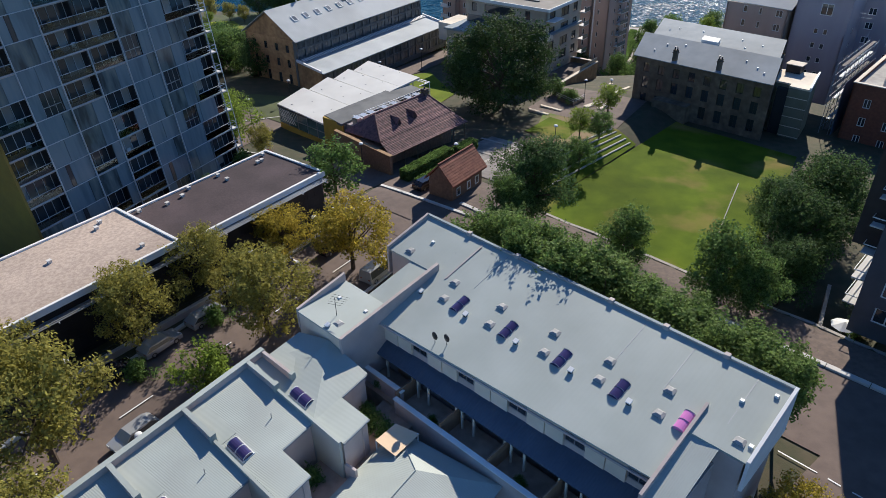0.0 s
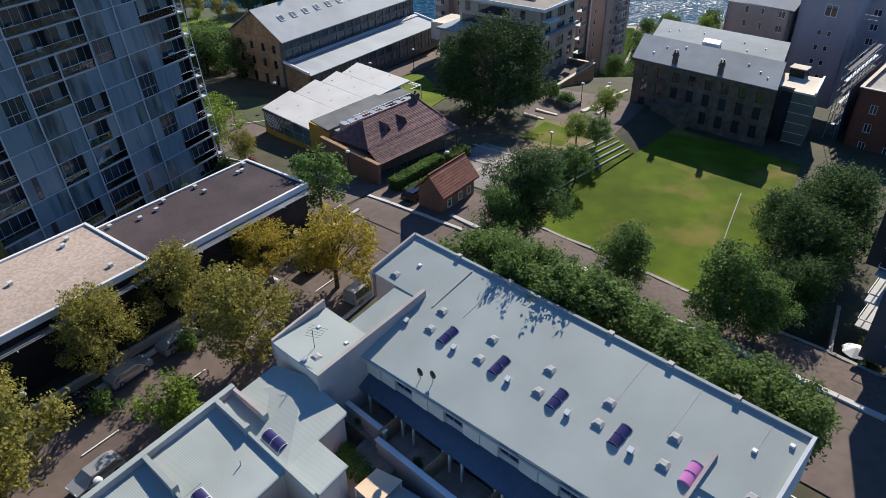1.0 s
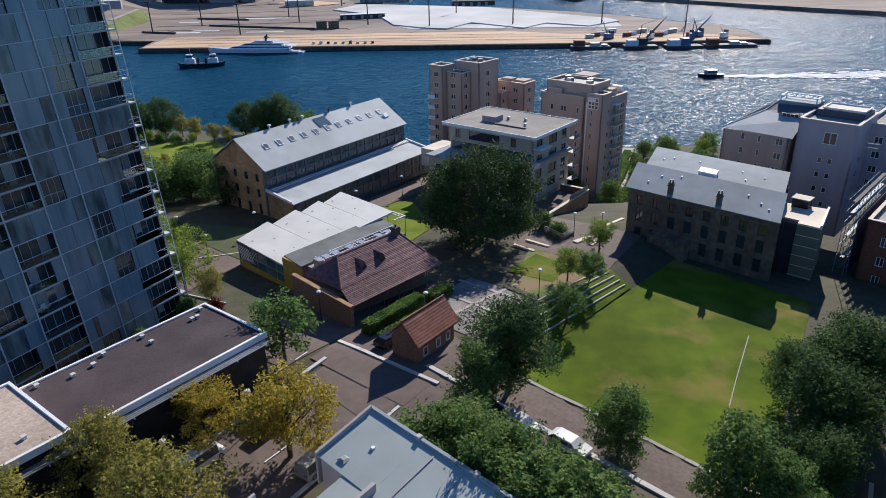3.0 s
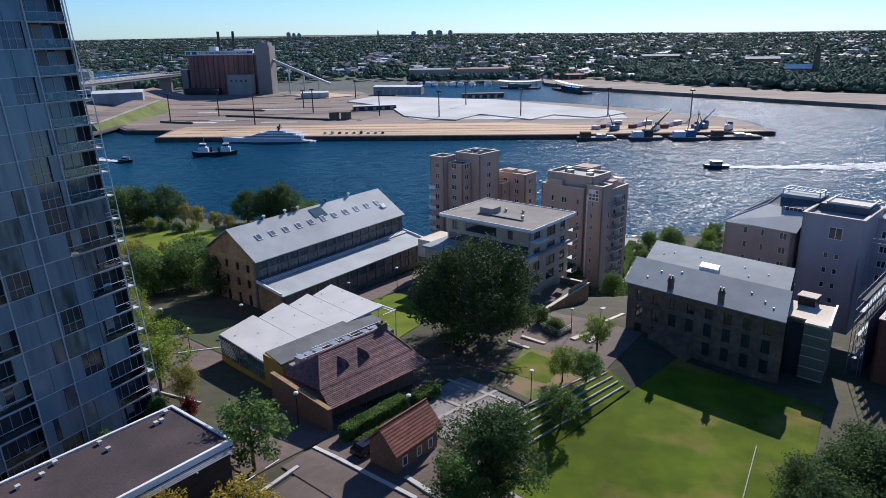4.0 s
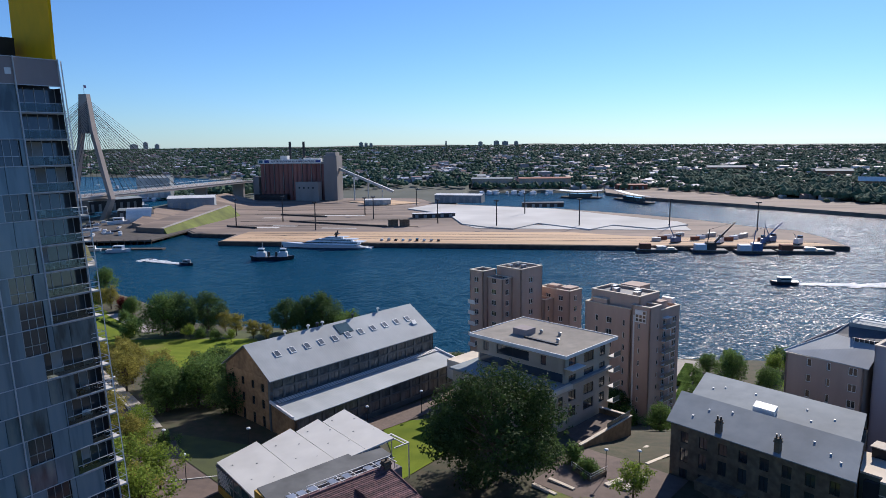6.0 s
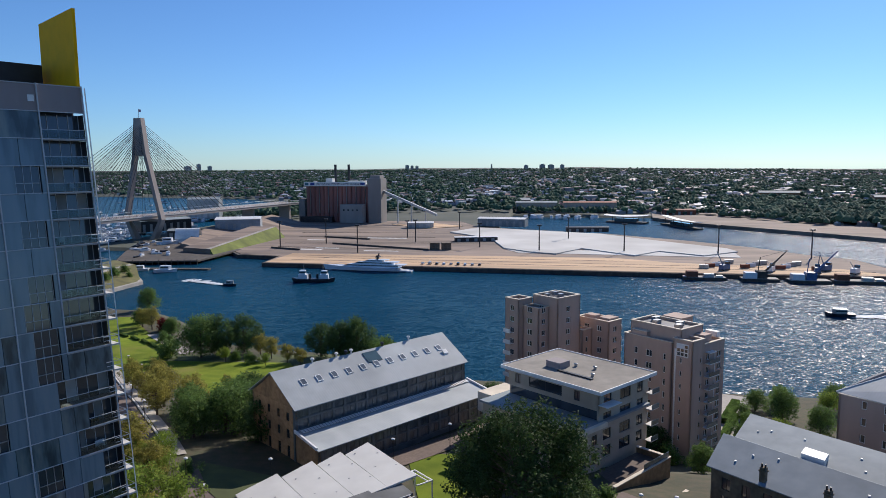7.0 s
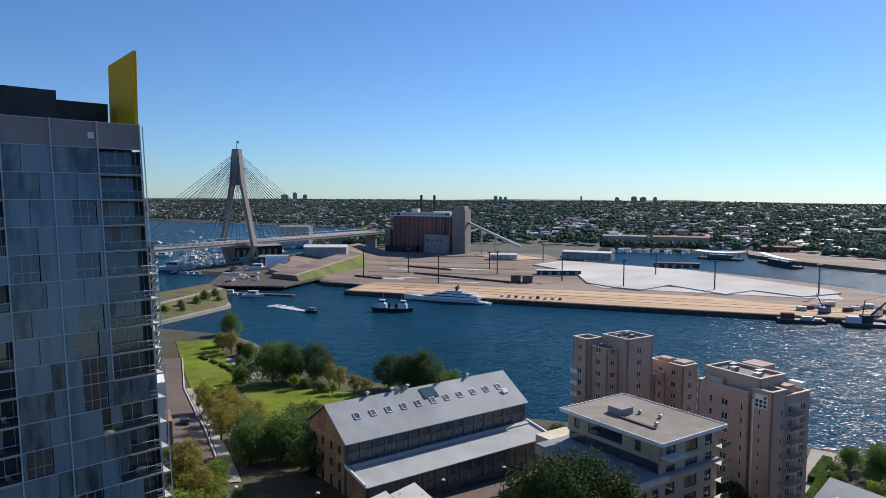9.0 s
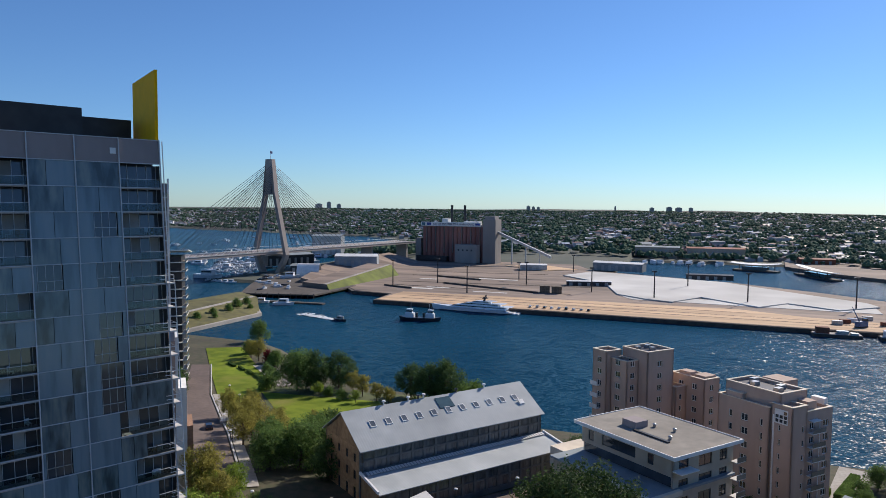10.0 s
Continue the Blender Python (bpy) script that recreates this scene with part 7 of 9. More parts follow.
PROTO = {
    "plane": make_tree("plane trees", 10, 5, LEAF_OLIVE, 1, 12000, 0.15, label="street plane tree with thinning olive-green leaves", nb=38),
    "yellow": make_tree("plane trees", 9, 4.2, LEAF_YEL, 2, 11500, 0.14, label="plane tree turning autumn yellow beside the street", nb=34),
    "mid": make_tree("street trees", 9, 3.4, LEAF_MID, 3, 12000, 0.135, label="dense green street tree behind the terraces", nb=34, spread_z=1.0, low=0.2),
    "plume": make_tree("street trees", 15, 2.0, LEAF_PLUME, 21, 5600, 0.16, label="slender feathery green tree against the terrace parapet", nb=40, spread_z=2.0, low=0.42, trunk=0.012),
    "dark": make_tree("park trees", 12, 6, LEAF_DARK, 4, 20000, 0.16, label="broad dark green tree at the park edge", nb=60, low=0.2, spread_z=0.8),
    "fig": make_tree("park trees", 16, 9.4, LEAF_FIG, 5, 34000, 0.22, label="huge dark spreading fig tree beside the plaza", nb=64, lumpy=True, low=0.14, spread_z=0.8),
    "lime": make_tree("young trees", 6, 2.7, LEAF_LIME, 6, 3600, 0.14, label="young light green tree with a thin trunk", nb=18, low=0.35),
    "park": make_tree("park trees", 10, 5, LEAF_MID, 7, 10000, 0.19, label="rounded green tree in the harbour park", nb=46, low=0.2, spread_z=0.8),
    "gum": make_tree("gum trees", 11, 4.4, LEAF_OLIVE, 8, 7500, 0.18, label="loose olive-green gum tree by the park road", nb=36, low=0.3),
    "red": make_tree("park shrubs", 5, 2.8, LEAF_RED, 9, 1800, 0.28, label="dark red-leaved shrub in the park", nb=10, low=0.15),
    "shrub": make_tree("park shrubs", 3, 2.2, LEAF_MID, 10, 1900, 0.18, label="low green shrub in a planting bed", nb=10, low=0.1),
    "palm": make_tree("young trees", 6.5, 3.0, LEAF_MID, 12, 4200, 0.16, label="small green tree on the lawn edge", nb=18, low=0.3),
    "far_dark": make_tree("park trees", 12, 6, LEAF_DARK, 14, 8500, 0.25, label="broad dark green tree near the shore", nb=50, low=0.12, spread_z=0.8),
    "far_park": make_tree("park trees", 10, 5, LEAF_MID, 17, 6500, 0.25, label="rounded green tree in the harbour park", nb=42, low=0.12, spread_z=0.8),
    "far_gum": make_tree("gum trees", 11, 4.4, LEAF_OLIVE, 18, 5000, 0.23, label="loose olive-green gum tree by the park road", nb=34, low=0.25),
}
TOWER_FOOT_TREES = (
    ("lime", -34, 107.5, 1.45), ("lime", -41.5, 115, 1.5), ("lime", -37.5, 118.5, 1.2), ("shrub", -31.5, 100.5, 0.8), ("lime", -45.4, 126.8, 0.98), ("lime", -40.5, 110, 1.2), ("gum", -37, 112, 0.59),
    ("gum", -53.5, 130.5, 0.94), ("lime", -49, 133.5, 1.07), ("shrub", -44.5, 133, 0.82), ("gum", -46.5, 126, 0.69), ("lime", -52.5, 130, 1), ("gum", -56, 134, 0.62), ("lime", -49, 121, 0.98),
)
PLAZA_AND_SHORE_TREES_A = (
    ("gum", -29.0, 104, 0.5), ("red", -27.3, 100.8, 0.42), ("lime", 31.3, 122.6, 1.05), ("lime", 23.9, 110.9, 0.9), ("palm", 22.3, 101.5, 0.85), ("palm", 27.5, 111.5, 0.75), ("fig", 11.6, 129.6, 0.99),
    ("dark", -3, 222, 0.76), ("dark", -9, 215, 0.65), ("park", -22, 232, 0.76), ("park", 77.5, 232, 0.86), ("park", 84, 222, 0.76), ("lime", 88, 214, 1.2),
    ("shrub", 50, 198, 1.7), ("shrub", 46.5, 193.5, 1.8), ("shrub", 40, 186, 1.5), ("shrub", 26.2, 131.4, 0.75), ("shrub", 25.2, 132.6, 0.65), ("shrub", 20.5, 138.5, 0.9), ("shrub", 24, 136, 1.0), ("dark", 33, 188, 0.81),
    ("dark", 38.5, 192.5, 0.65), ("park", 66, 222, 0.49), ("park", 72.5, 240, 0.59), ("park", 80, 244, 0.65), ("lime", 72, 215, 1), ("lime", 91, 238, 1.2), ("park", 95, 244, 0.76),
)
PLAZA_AND_SHORE_TREES_B = (
    ("shrub", 62, 214, 1.2), ("shrub", 67, 232, 1.3), ("shrub", 46, 177, 1.2), ("shrub", 50.5, 184, 1.2), ("shrub", 55, 192, 1.2), ("shrub", 58, 186, 1.3), ("shrub", 16, 146, 0.9),
    ("park", 44, 168, 0.54),
)
STREET_LEFT_TREES = (
    ("yellow", -19.8, 73, 0.78), ("yellow", -11, 70.2, 1.15), ("plane", -26.8, 65.2, 0.85), ("plane", -18.9, 58, 0.98), ("plane", -32.3, 57, 0.92), ("plane", -34, 41, 1.25), ("lime", -21.9, 48, 1.15),
    ("palm", -15.0, 87.4, 1.3), ("plane", -41.5, 47.5, 0.9), ("plane", -29, 29, 1), ("shrub", -25, 60, 0.7), ("shrub", -30.5, 51.5, 0.7), ("shrub", -39, 96, 0.7), ("shrub", -34.5, 92.5, 0.6),
)
STREET_BACK_TREES = (
    ("dark", 12, 80.5, 0.98), ("mid", 8.4, 76.4, 1.05), ("park", 21.9, 69.3, 0.78), ("park", 30.2, 62.2, 0.93), ("park", 33.4, 60.2, 0.7), ("dark", 44.0, 72.6, 1.02), ("dark", 50, 78.5, 1.0),
    ("dark", 53.5, 84, 0.86), ("dark", 40, 66.2, 0.76), ("dark", 45.5, 81.5, 0.75), ("lime", 55, 66, 1.1), ("lime", 51, 60.5, 0.8), ("yellow", 25.6, 31.2, 0.75), ("dark", 47.5, 52.5, 0.65), ("shrub", 46.5, 60.5, 0.7),
    ("shrub", 49.5, 64, 0.7), ("shrub", 2, 40.5, 0.6), ("shrub", 6.5, 36.2, 0.6),
)
PARK_ROAD_TREES = (
    ("dark", -34, 168, 0.69), ("dark", -40, 152, 0.69), ("gum", -94, 191, 0.70), ("gum", -90, 196, 0.66), ("gum", -88, 186, 0.58), ("gum", -71, 166, 0.82), ("gum", -75, 175, 0.85),
    ("gum", -80, 181, 0.74), ("gum", -62, 166, 0.77), ("gum", -66, 172, 0.74), ("park", -53, 150, 0.84), ("park", -57, 156, 0.88), ("park", -49, 155, 0.93), ("park", -52, 166, 0.93),
    ("dark", -46, 160, 0.71), ("dark", -55, 179, 0.71), ("park", -50, 174, 0.75), ("dark", -44, 170, 0.59), ("park", -58, 186, 0.59), ("gum", -70, 196, 0.34),
)
PARK_SHORE_TREES_A = (
    ("park", -40, 244, 0.97), ("park", -30, 252, 0.86), ("park", -97, 231, 1.28), ("dark", -93, 235, 1.0), ("dark", -87, 241, 0.95), ("gum", -80, 238, 0.6), ("gum", -74, 233, 0.62),
    ("gum", -67, 229, 0.55), ("dark", -60, 240, 0.85), ("dark", -53, 239, 0.9), ("gum", -62, 227, 0.5), ("dark", -48, 240, 1.02), ("park", -42, 238, 0.9), 
    ("red", -132, 266, 0.9), ("gum", -137.5, 267.5, 0.75), ("gum", -143, 270, 0.66), ("park", -126, 262, 0.6), ("shrub", -128, 264, 1.4), ("shrub", -107, 228, 1.7),
    ("shrub", -148, 276, 1.6), ("park", -160, 300, 0.9), ("shrub", -122, 250, 1.1), ("shrub", -117, 246, 1), ("shrub", -112, 241, 1), ("dark", -124, 205, 0.6), ("dark", -132, 214, 0.6),
)
PARK_SHORE_TREES_B = (
    ("shrub", -84, 229, 1), ("shrub", -78, 226, 1), ("lime", -86, 226, 0.8), ("lime", -72, 224, 0.66), ("park", -40, 250, 0.86),
)
_rt = random.Random(5)
# a close double row along the terrace parapet, tallest in the middle
for _s, _step in ((2.5, 1.7), (4.4, 2.0), (6.6, 2.4)):
    for _i in range(int(34 / _step)):
        _a = 2.0 + _i * _step + _s * 0.3 + _rt.uniform(-0.5, 0.5)
        _x, _y = grid(_a, _s + _rt.uniform(-0.4, 0.4))
        if _s < 3:
            _h = 25.8 if 9.5 < _a < 17.5 else 23.6 if _a < 30 else 22.8
        else:
            _h = np.interp(_a, [2, 8, 18, 22, 36], [24.6, 25.6, 25.6, 24.6, 23.4]) - (0.8 if _s > 6 else 0)
        _h = _h + _rt.uniform(-0.9, 0.35) - gz(_x, _y)
        _w = 0.8 + 0.5 * _rt.random()
        copy_thing(PROTO["plume"], pose(_x, _y, gz(_x, _y), 0, 0, _rt.random() * 360) @ Matrix.Diagonal((_w, _w * 0.95, _h / 15, 1)))
for kind, x, y, s in (TOWER_FOOT_TREES + PLAZA_AND_SHORE_TREES_A + PLAZA_AND_SHORE_TREES_B + STREET_LEFT_TREES + STREET_BACK_TREES + PARK_ROAD_TREES + PARK_SHORE_TREES_A + PARK_SHORE_TREES_B):
    p = PROTO["far_" + kind if y > 145 and kind in ("dark", "park", "gum") else kind]
    z = gz(x, y)
    k = s * (0.96 + 0.08 * _rt.random())
    copy_thing(p, pose(x, y, z, 0, 0, _rt.random() * 360) @ Matrix.Diagonal((k, k * (0.94 + 0.12 * _rt.random()), k, 1)))
# bushes on the headland
for _x, _y, _z, _k in ((-266, 418, -8.8, 1.5), (-270, 432, -8.2, 1.8), (-262, 436, -9.6, 1.1), (-266, 402, -8.6, 1.3), (-264, 384, -9.0, 1.4), (-272, 446, -7.8, 1.5), (-260, 396, -9.6, 1.0)):
    copy_thing(PROTO["shrub"], pose(_x, _y, _z) @ Matrix.Scale(_k, 4))
for _x, _y, _k in ((-6.4, 41.4, 0.55), (-5.2, 40.2, 0.5), (-6.8, 42.6, 0.4), (-10.4, 35.6, 0.45)):
    copy_thing(PROTO["shrub"], pose(_x, _y, 15.6, 0, 0, _k * 300) @ Matrix.Scale(_k, 4))
for _a, _k in ((8.2, 0.32), (14.6, 0.26), (23.9, 0.3)):
    copy_thing(PROTO["shrub"], pose(*grid(_a, -14.6), 15.9, 0, 0, _a * 40) @ Matrix.Scale(_k, 4))
for p in PROTO.values():
    for o in (*p.children_recursive, p):
        bpy.data.objects.remove(o)

def hedge(x, y, ang, L, W, H, seed, material=None, label="clipped green box hedge"):
    r = np.random.RandomState(seed)
    z = gz(x, y)
    t = thing("hedge", x, y, z, ang, label, "hedge")
    n = int(130 * (L * W + 2 * H * (L + W)))
    f = r.rand(n)
    p = np.stack([r.rand(n) * L, r.rand(n) * W, r.rand(n) * H], 1)
    p[f < 0.5, 2] = H * (0.95 + 0.08 * r.rand((f < 0.5).sum()))
    m1, m2 = (f >= 0.5) & (f < 0.75), f >= 0.75
    p[m1, 1] = np.where(r.rand(m1.sum()) < 0.5, 0, W)
    p[m2, 0] = np.where(r.rand(m2.sum()) < 0.5, 0, L)
    a, b = r.normal(size=(n, 3)) * 0.1, r.normal(size=(n, 3)) * 0.1
    v = np.stack([p - a, p - b, p + a, p + b], 1).reshape(-1, 3)
    me = bpy.data.meshes.new("foliage")
    me.from_pydata(v.tolist(), [], np.arange(4 * n).reshape(-1, 4).tolist())
    me.materials.append(material or LEAF_LIME)
    part("foliage", me, None, t)
    part("core", MB().box(0.1, L - 0.1, 0.1, W - 0.1, z - 0.3, z + H - 0.12), LEAF_DARK, t)

hedge(-4.9, 93.2, 50.0, 10.5, 1.7, 1.7, 1, LEAF_MID)
hedge(-3.2, 91.6, 50.0, 8.0, 1.0, 1.0, 2, LEAF_MID)
hedge(3.2, 102.6, 50.0, 4.5, 1.7, 1.5, 3, LEAF_MID)
hedge(57, 209, 68, 22, 1.6, 1.6, 4, LEAF_MID)
hedge(53, 213, 68, 18, 1.6, 1.6, 5, LEAF_LIME)
hedge(62, 226, 68, 18, 2.2, 1.8, 6, LEAF_MID)
for _k in range(6):
    hedge(-108.5 - _k * 4.4 - _k * _k * 0.3, 231.5 + _k * 5.0 - _k * _k * 0.12, 131 + _k * 3, 6.4, 0.9, 0.8, 7 + _k, LEAF_MID, "curved low park hedge")

# ---- distance: suburbs ----
def ramp_mat(name, colours, rough=0.8):
    m = bpy.data.materials.new(name)
    m.use_nodes = True
    n, l = m.node_tree.nodes, m.node_tree.links
    r = n.new("ShaderNodeValToRGB")
    r.color_ramp.interpolation = "CONSTANT"
    while len(r.color_ramp.elements) < len(colours):
        r.color_ramp.elements.new(0.5)
    for i, c in enumerate(colours):
        r.color_ramp.elements[i].position = i / len(colours)
        r.color_ramp.elements[i].color = (*c, 1)
    l.new(n.new("ShaderNodeNewGeometry").outputs["Random Per Island"], r.inputs[0])
    l.new(r.outputs[0], n["Principled BSDF"].inputs["Base Color"])
    n["Principled BSDF"].inputs["Roughness"].default_value = rough
    return m

def suburbs():
    r = random.Random(21)
    walls, roofs, blobs = MB(), MB(), []
    ico = [Vector(v) for v in ((0, 0, 1), (0.89, 0, 0.45), (0.28, 0.85, 0.45), (-0.72, 0.53, 0.45), (-0.72, -0.53, 0.45), (0.28, -0.85, 0.45), (0.72, 0.53, -0.4), (-0.28, 0.85, -0.4), (-0.89, 0, -0.4), (-0.28, -0.85, -0.4), (0.72, -0.53, -0.4))]
    ifc = [(0, 1, 2), (0, 2, 3), (0, 3, 4), (0, 4, 5), (0, 5, 1), (1, 6, 2), (2, 6, 7), (2, 7, 3), (3, 7, 8), (3, 8, 4), (4, 8, 9), (4, 9, 5), (5, 9, 10), (5, 10, 1), (1, 10, 6)]
    trees = MB()
    def tree(x, y, s):
        z = gz(x, y)
        for _ in range(3 if s > 6 else 2):
            dx, dy, k = r.uniform(-0.65, 0.65) * s, r.uniform(-0.65, 0.65) * s, s * r.uniform(0.45, 0.8)
            trees.add([(x + dx + p.x * k * r.uniform(0.7, 1.2), y + dy + p.y * k * r.uniform(0.7, 1.2), z + s * 0.6 + k * 0.3 + p.z * k * r.uniform(0.7, 1.1)) for p in ico], ifc)
    nh = 0
    while nh < 8500:
        az = radians(r.uniform(-47, 36))
        d = 900 + 3000 * r.random() ** 1.15
        x, y = 15 + d * math.sin(az), 30 + d * math.cos(az)
        if y - far_coast(x) < 45 or (-450 < x < -40 and y < 1120):
            continue
        z = gz(x, y)
        nh += 1
        big = r.random() < 0.06
        w, l, h = (r.uniform(12, 22), r.uniform(18, 36), r.uniform(5, 9)) if big else (r.uniform(5, 9), r.uniform(7, 14), r.uniform(3.0, 6))
        a = radians(r.choice((20, 20, 35, 110, 110, 125)) + r.uniform(-8, 8))
        c, s = math.cos(a), math.sin(a)
        q = [(x + c * u - s * v, y + s * u + c * v) for u, v in ((-l / 2, -w / 2), (l / 2, -w / 2), (l / 2, w / 2), (-l / 2, w / 2))]
        walls.prism(q, z - 3, z + h)
        rh = 0.4 if big else w * 0.28
        e = [(x + c * u, y + s * u) for u in (-l / 2 - 0.4, l / 2 + 0.4)]
        roofs.add([(*p, z + h) for p in q] + [(*e[0], z + h + rh), (*e[1], z + h + rh)], [(0, 1, 5, 4), (2, 3, 4, 5), (0, 4, 3), (1, 2, 5)])
    nt = 0
    while nt < 19000:
        az = radians(r.uniform(-47, 36))
        d = 850 + 3400 * r.random() ** 1.05
        x, y = 15 + d * math.sin(az), 30 + d * math.cos(az)
        if y - far_coast(x) < 20 or (-440 < x < -40 and y < 1020):
            continue
        if noise.noise((x / 90, y / 90, 2)) < -0.25:
            continue
        nt += 1
        tree(x, y, r.uniform(3.5, 8.5))
    # wooded slope above the far quay and groves by the bridge
    for _ in range(2300):
        x = r.uniform(260, 900)
        y = far_coast(x) + r.uniform(70, 330)
        tree(x, y, r.uniform(5, 9.5))
    for _ in range(260):
        x, y = r.uniform(-560, -340), r.uniform(930, 1120)
        tree(x, y, r.uniform(5, 9))
    solo("far_houses", walls, ramp_mat("far_house_walls", [(0.33, 0.31, 0.30), (0.40, 0.40, 0.40), (0.24, 0.18, 0.16), (0.55, 0.55, 0.55), (0.30, 0.29, 0.29)]), label="suburban houses spread over the far shore", category="houses", kind="stuff")
    solo("far_roofs", roofs, ramp_mat("far_house_roofs", [(0.20, 0.12, 0.10), (0.22, 0.15, 0.13), (0.17, 0.17, 0.18), (0.70, 0.72, 0.74), (0.25, 0.26, 0.27), (0.19, 0.12, 0.10), (0.42, 0.43, 0.45), (0.14, 0.14, 0.15), (0.30, 0.31, 0.32), (0.26, 0.11, 0.08)], 0.6), label="tiled and metal roofs of the far suburbs", category="roofs", kind="stuff")
    solo("far_trees", trees, mat("far_tree_crowns", (0.085, 0.135, 0.08), (0.055, 0.095, 0.055), scale=0.3, rough=0.9, stain=0, rnd=0.4, island=True, spec=0.1), label="tree crowns among the far suburban houses", category="trees", kind="stuff")

suburbs()

def far_tower(x, y, w, h):
    t = thing("far_tower_block", x, y, gz(x, y), 25, "distant pale tower block on the horizon", "tower block", "distant towers")
    z = gz(x, y)
    part("wall", MB().box(-w / 2, w / 2, -w / 3, w / 3, z - 2, z + h).box(-w / 4, w / 4, -w / 5, w / 5, z + h, z + h + 4), CONCRETE, t)

for k, (az, h, w) in enumerate(((-30.0, 26, 44), (-29.2, 38, 26), (-28.4, 26, 26), (-12.9, 30, 22), (-12.5, 26, 18), (-12.1, 25, 18), (-6.0, 34, 9), (-3.2, 24, 24), (-1.9, 27, 30), (-1.2, 24, 34), (-0.3, 25, 22))):
    d = 4550
    far_tower(15 + d * math.sin(radians(az)), 30 + d * math.cos(radians(az)), w, h)

def church():
    z = gz(470, 940)
    t = thing("church", 470, 940, z, -25, "brick church with a square tower on the wooded hill", "church")
    part("tower", MB().box(-4, 4, -4, 4, z - 4, z + 32), SANDSTONE_D, t)
    part("belfry", MB().prism([(-3, -3), (3, -3), (3, 3), (-3, 3)], z + 32, z + 36), SANDSTONE_D, t)
    part("spire", MB().rod((0, 0, z + 36), (0, 0, z + 42), 2.6, 0.3, 8), DARK_METAL, t)
    part("nave", MB().box(-36, -4, -7, 7, z - 4, z + 12), BRICK, t)
    part("roof", MB().slab([(-36, -7.5, z + 12), (-4, -7.5, z + 12), (-4, 0, z + 17), (-36, 0, z + 17)], 0.4).slab([(-36, 0, z + 17), (-4, 0, z + 17), (-4, 7.5, z + 12), (-36, 7.5, z + 12)], 0.4), WHITE, t, "pale metal roof")

church()

def hill_hall(x, y, L, label):
    z = gz(x, y)
    t = thing("school_hall", x, y, z, -8, label, "hall", "hill halls")
    part("wall", MB().box(0, L, 0, 16, z - 4, z + 12), BRICK, t)
    part("roof", MB().slab([(-1, -1, z + 12), (L + 1, -1, z + 12), (L + 1, 8, z + 15), (-1, 8, z + 15)], 0.5).slab([(-1, 8, z + 15), (L + 1, 8, z + 15), (L + 1, 17, z + 12), (-1, 17, z + 12)], 0.5), GREY_ROOF, t)

hill_hall(455, 1125, 50, "long school hall with a pale roof on the hill")
hill_hall(330, 1250, 60, "long brick hall on the wooded hill")
patch("lawn", [(-100, 1196), (-48, 1196), (-44, 1236), (-96, 1240)], GRASS, 2.5, 10, "bright green sports oval behind the inlet", "lawn")

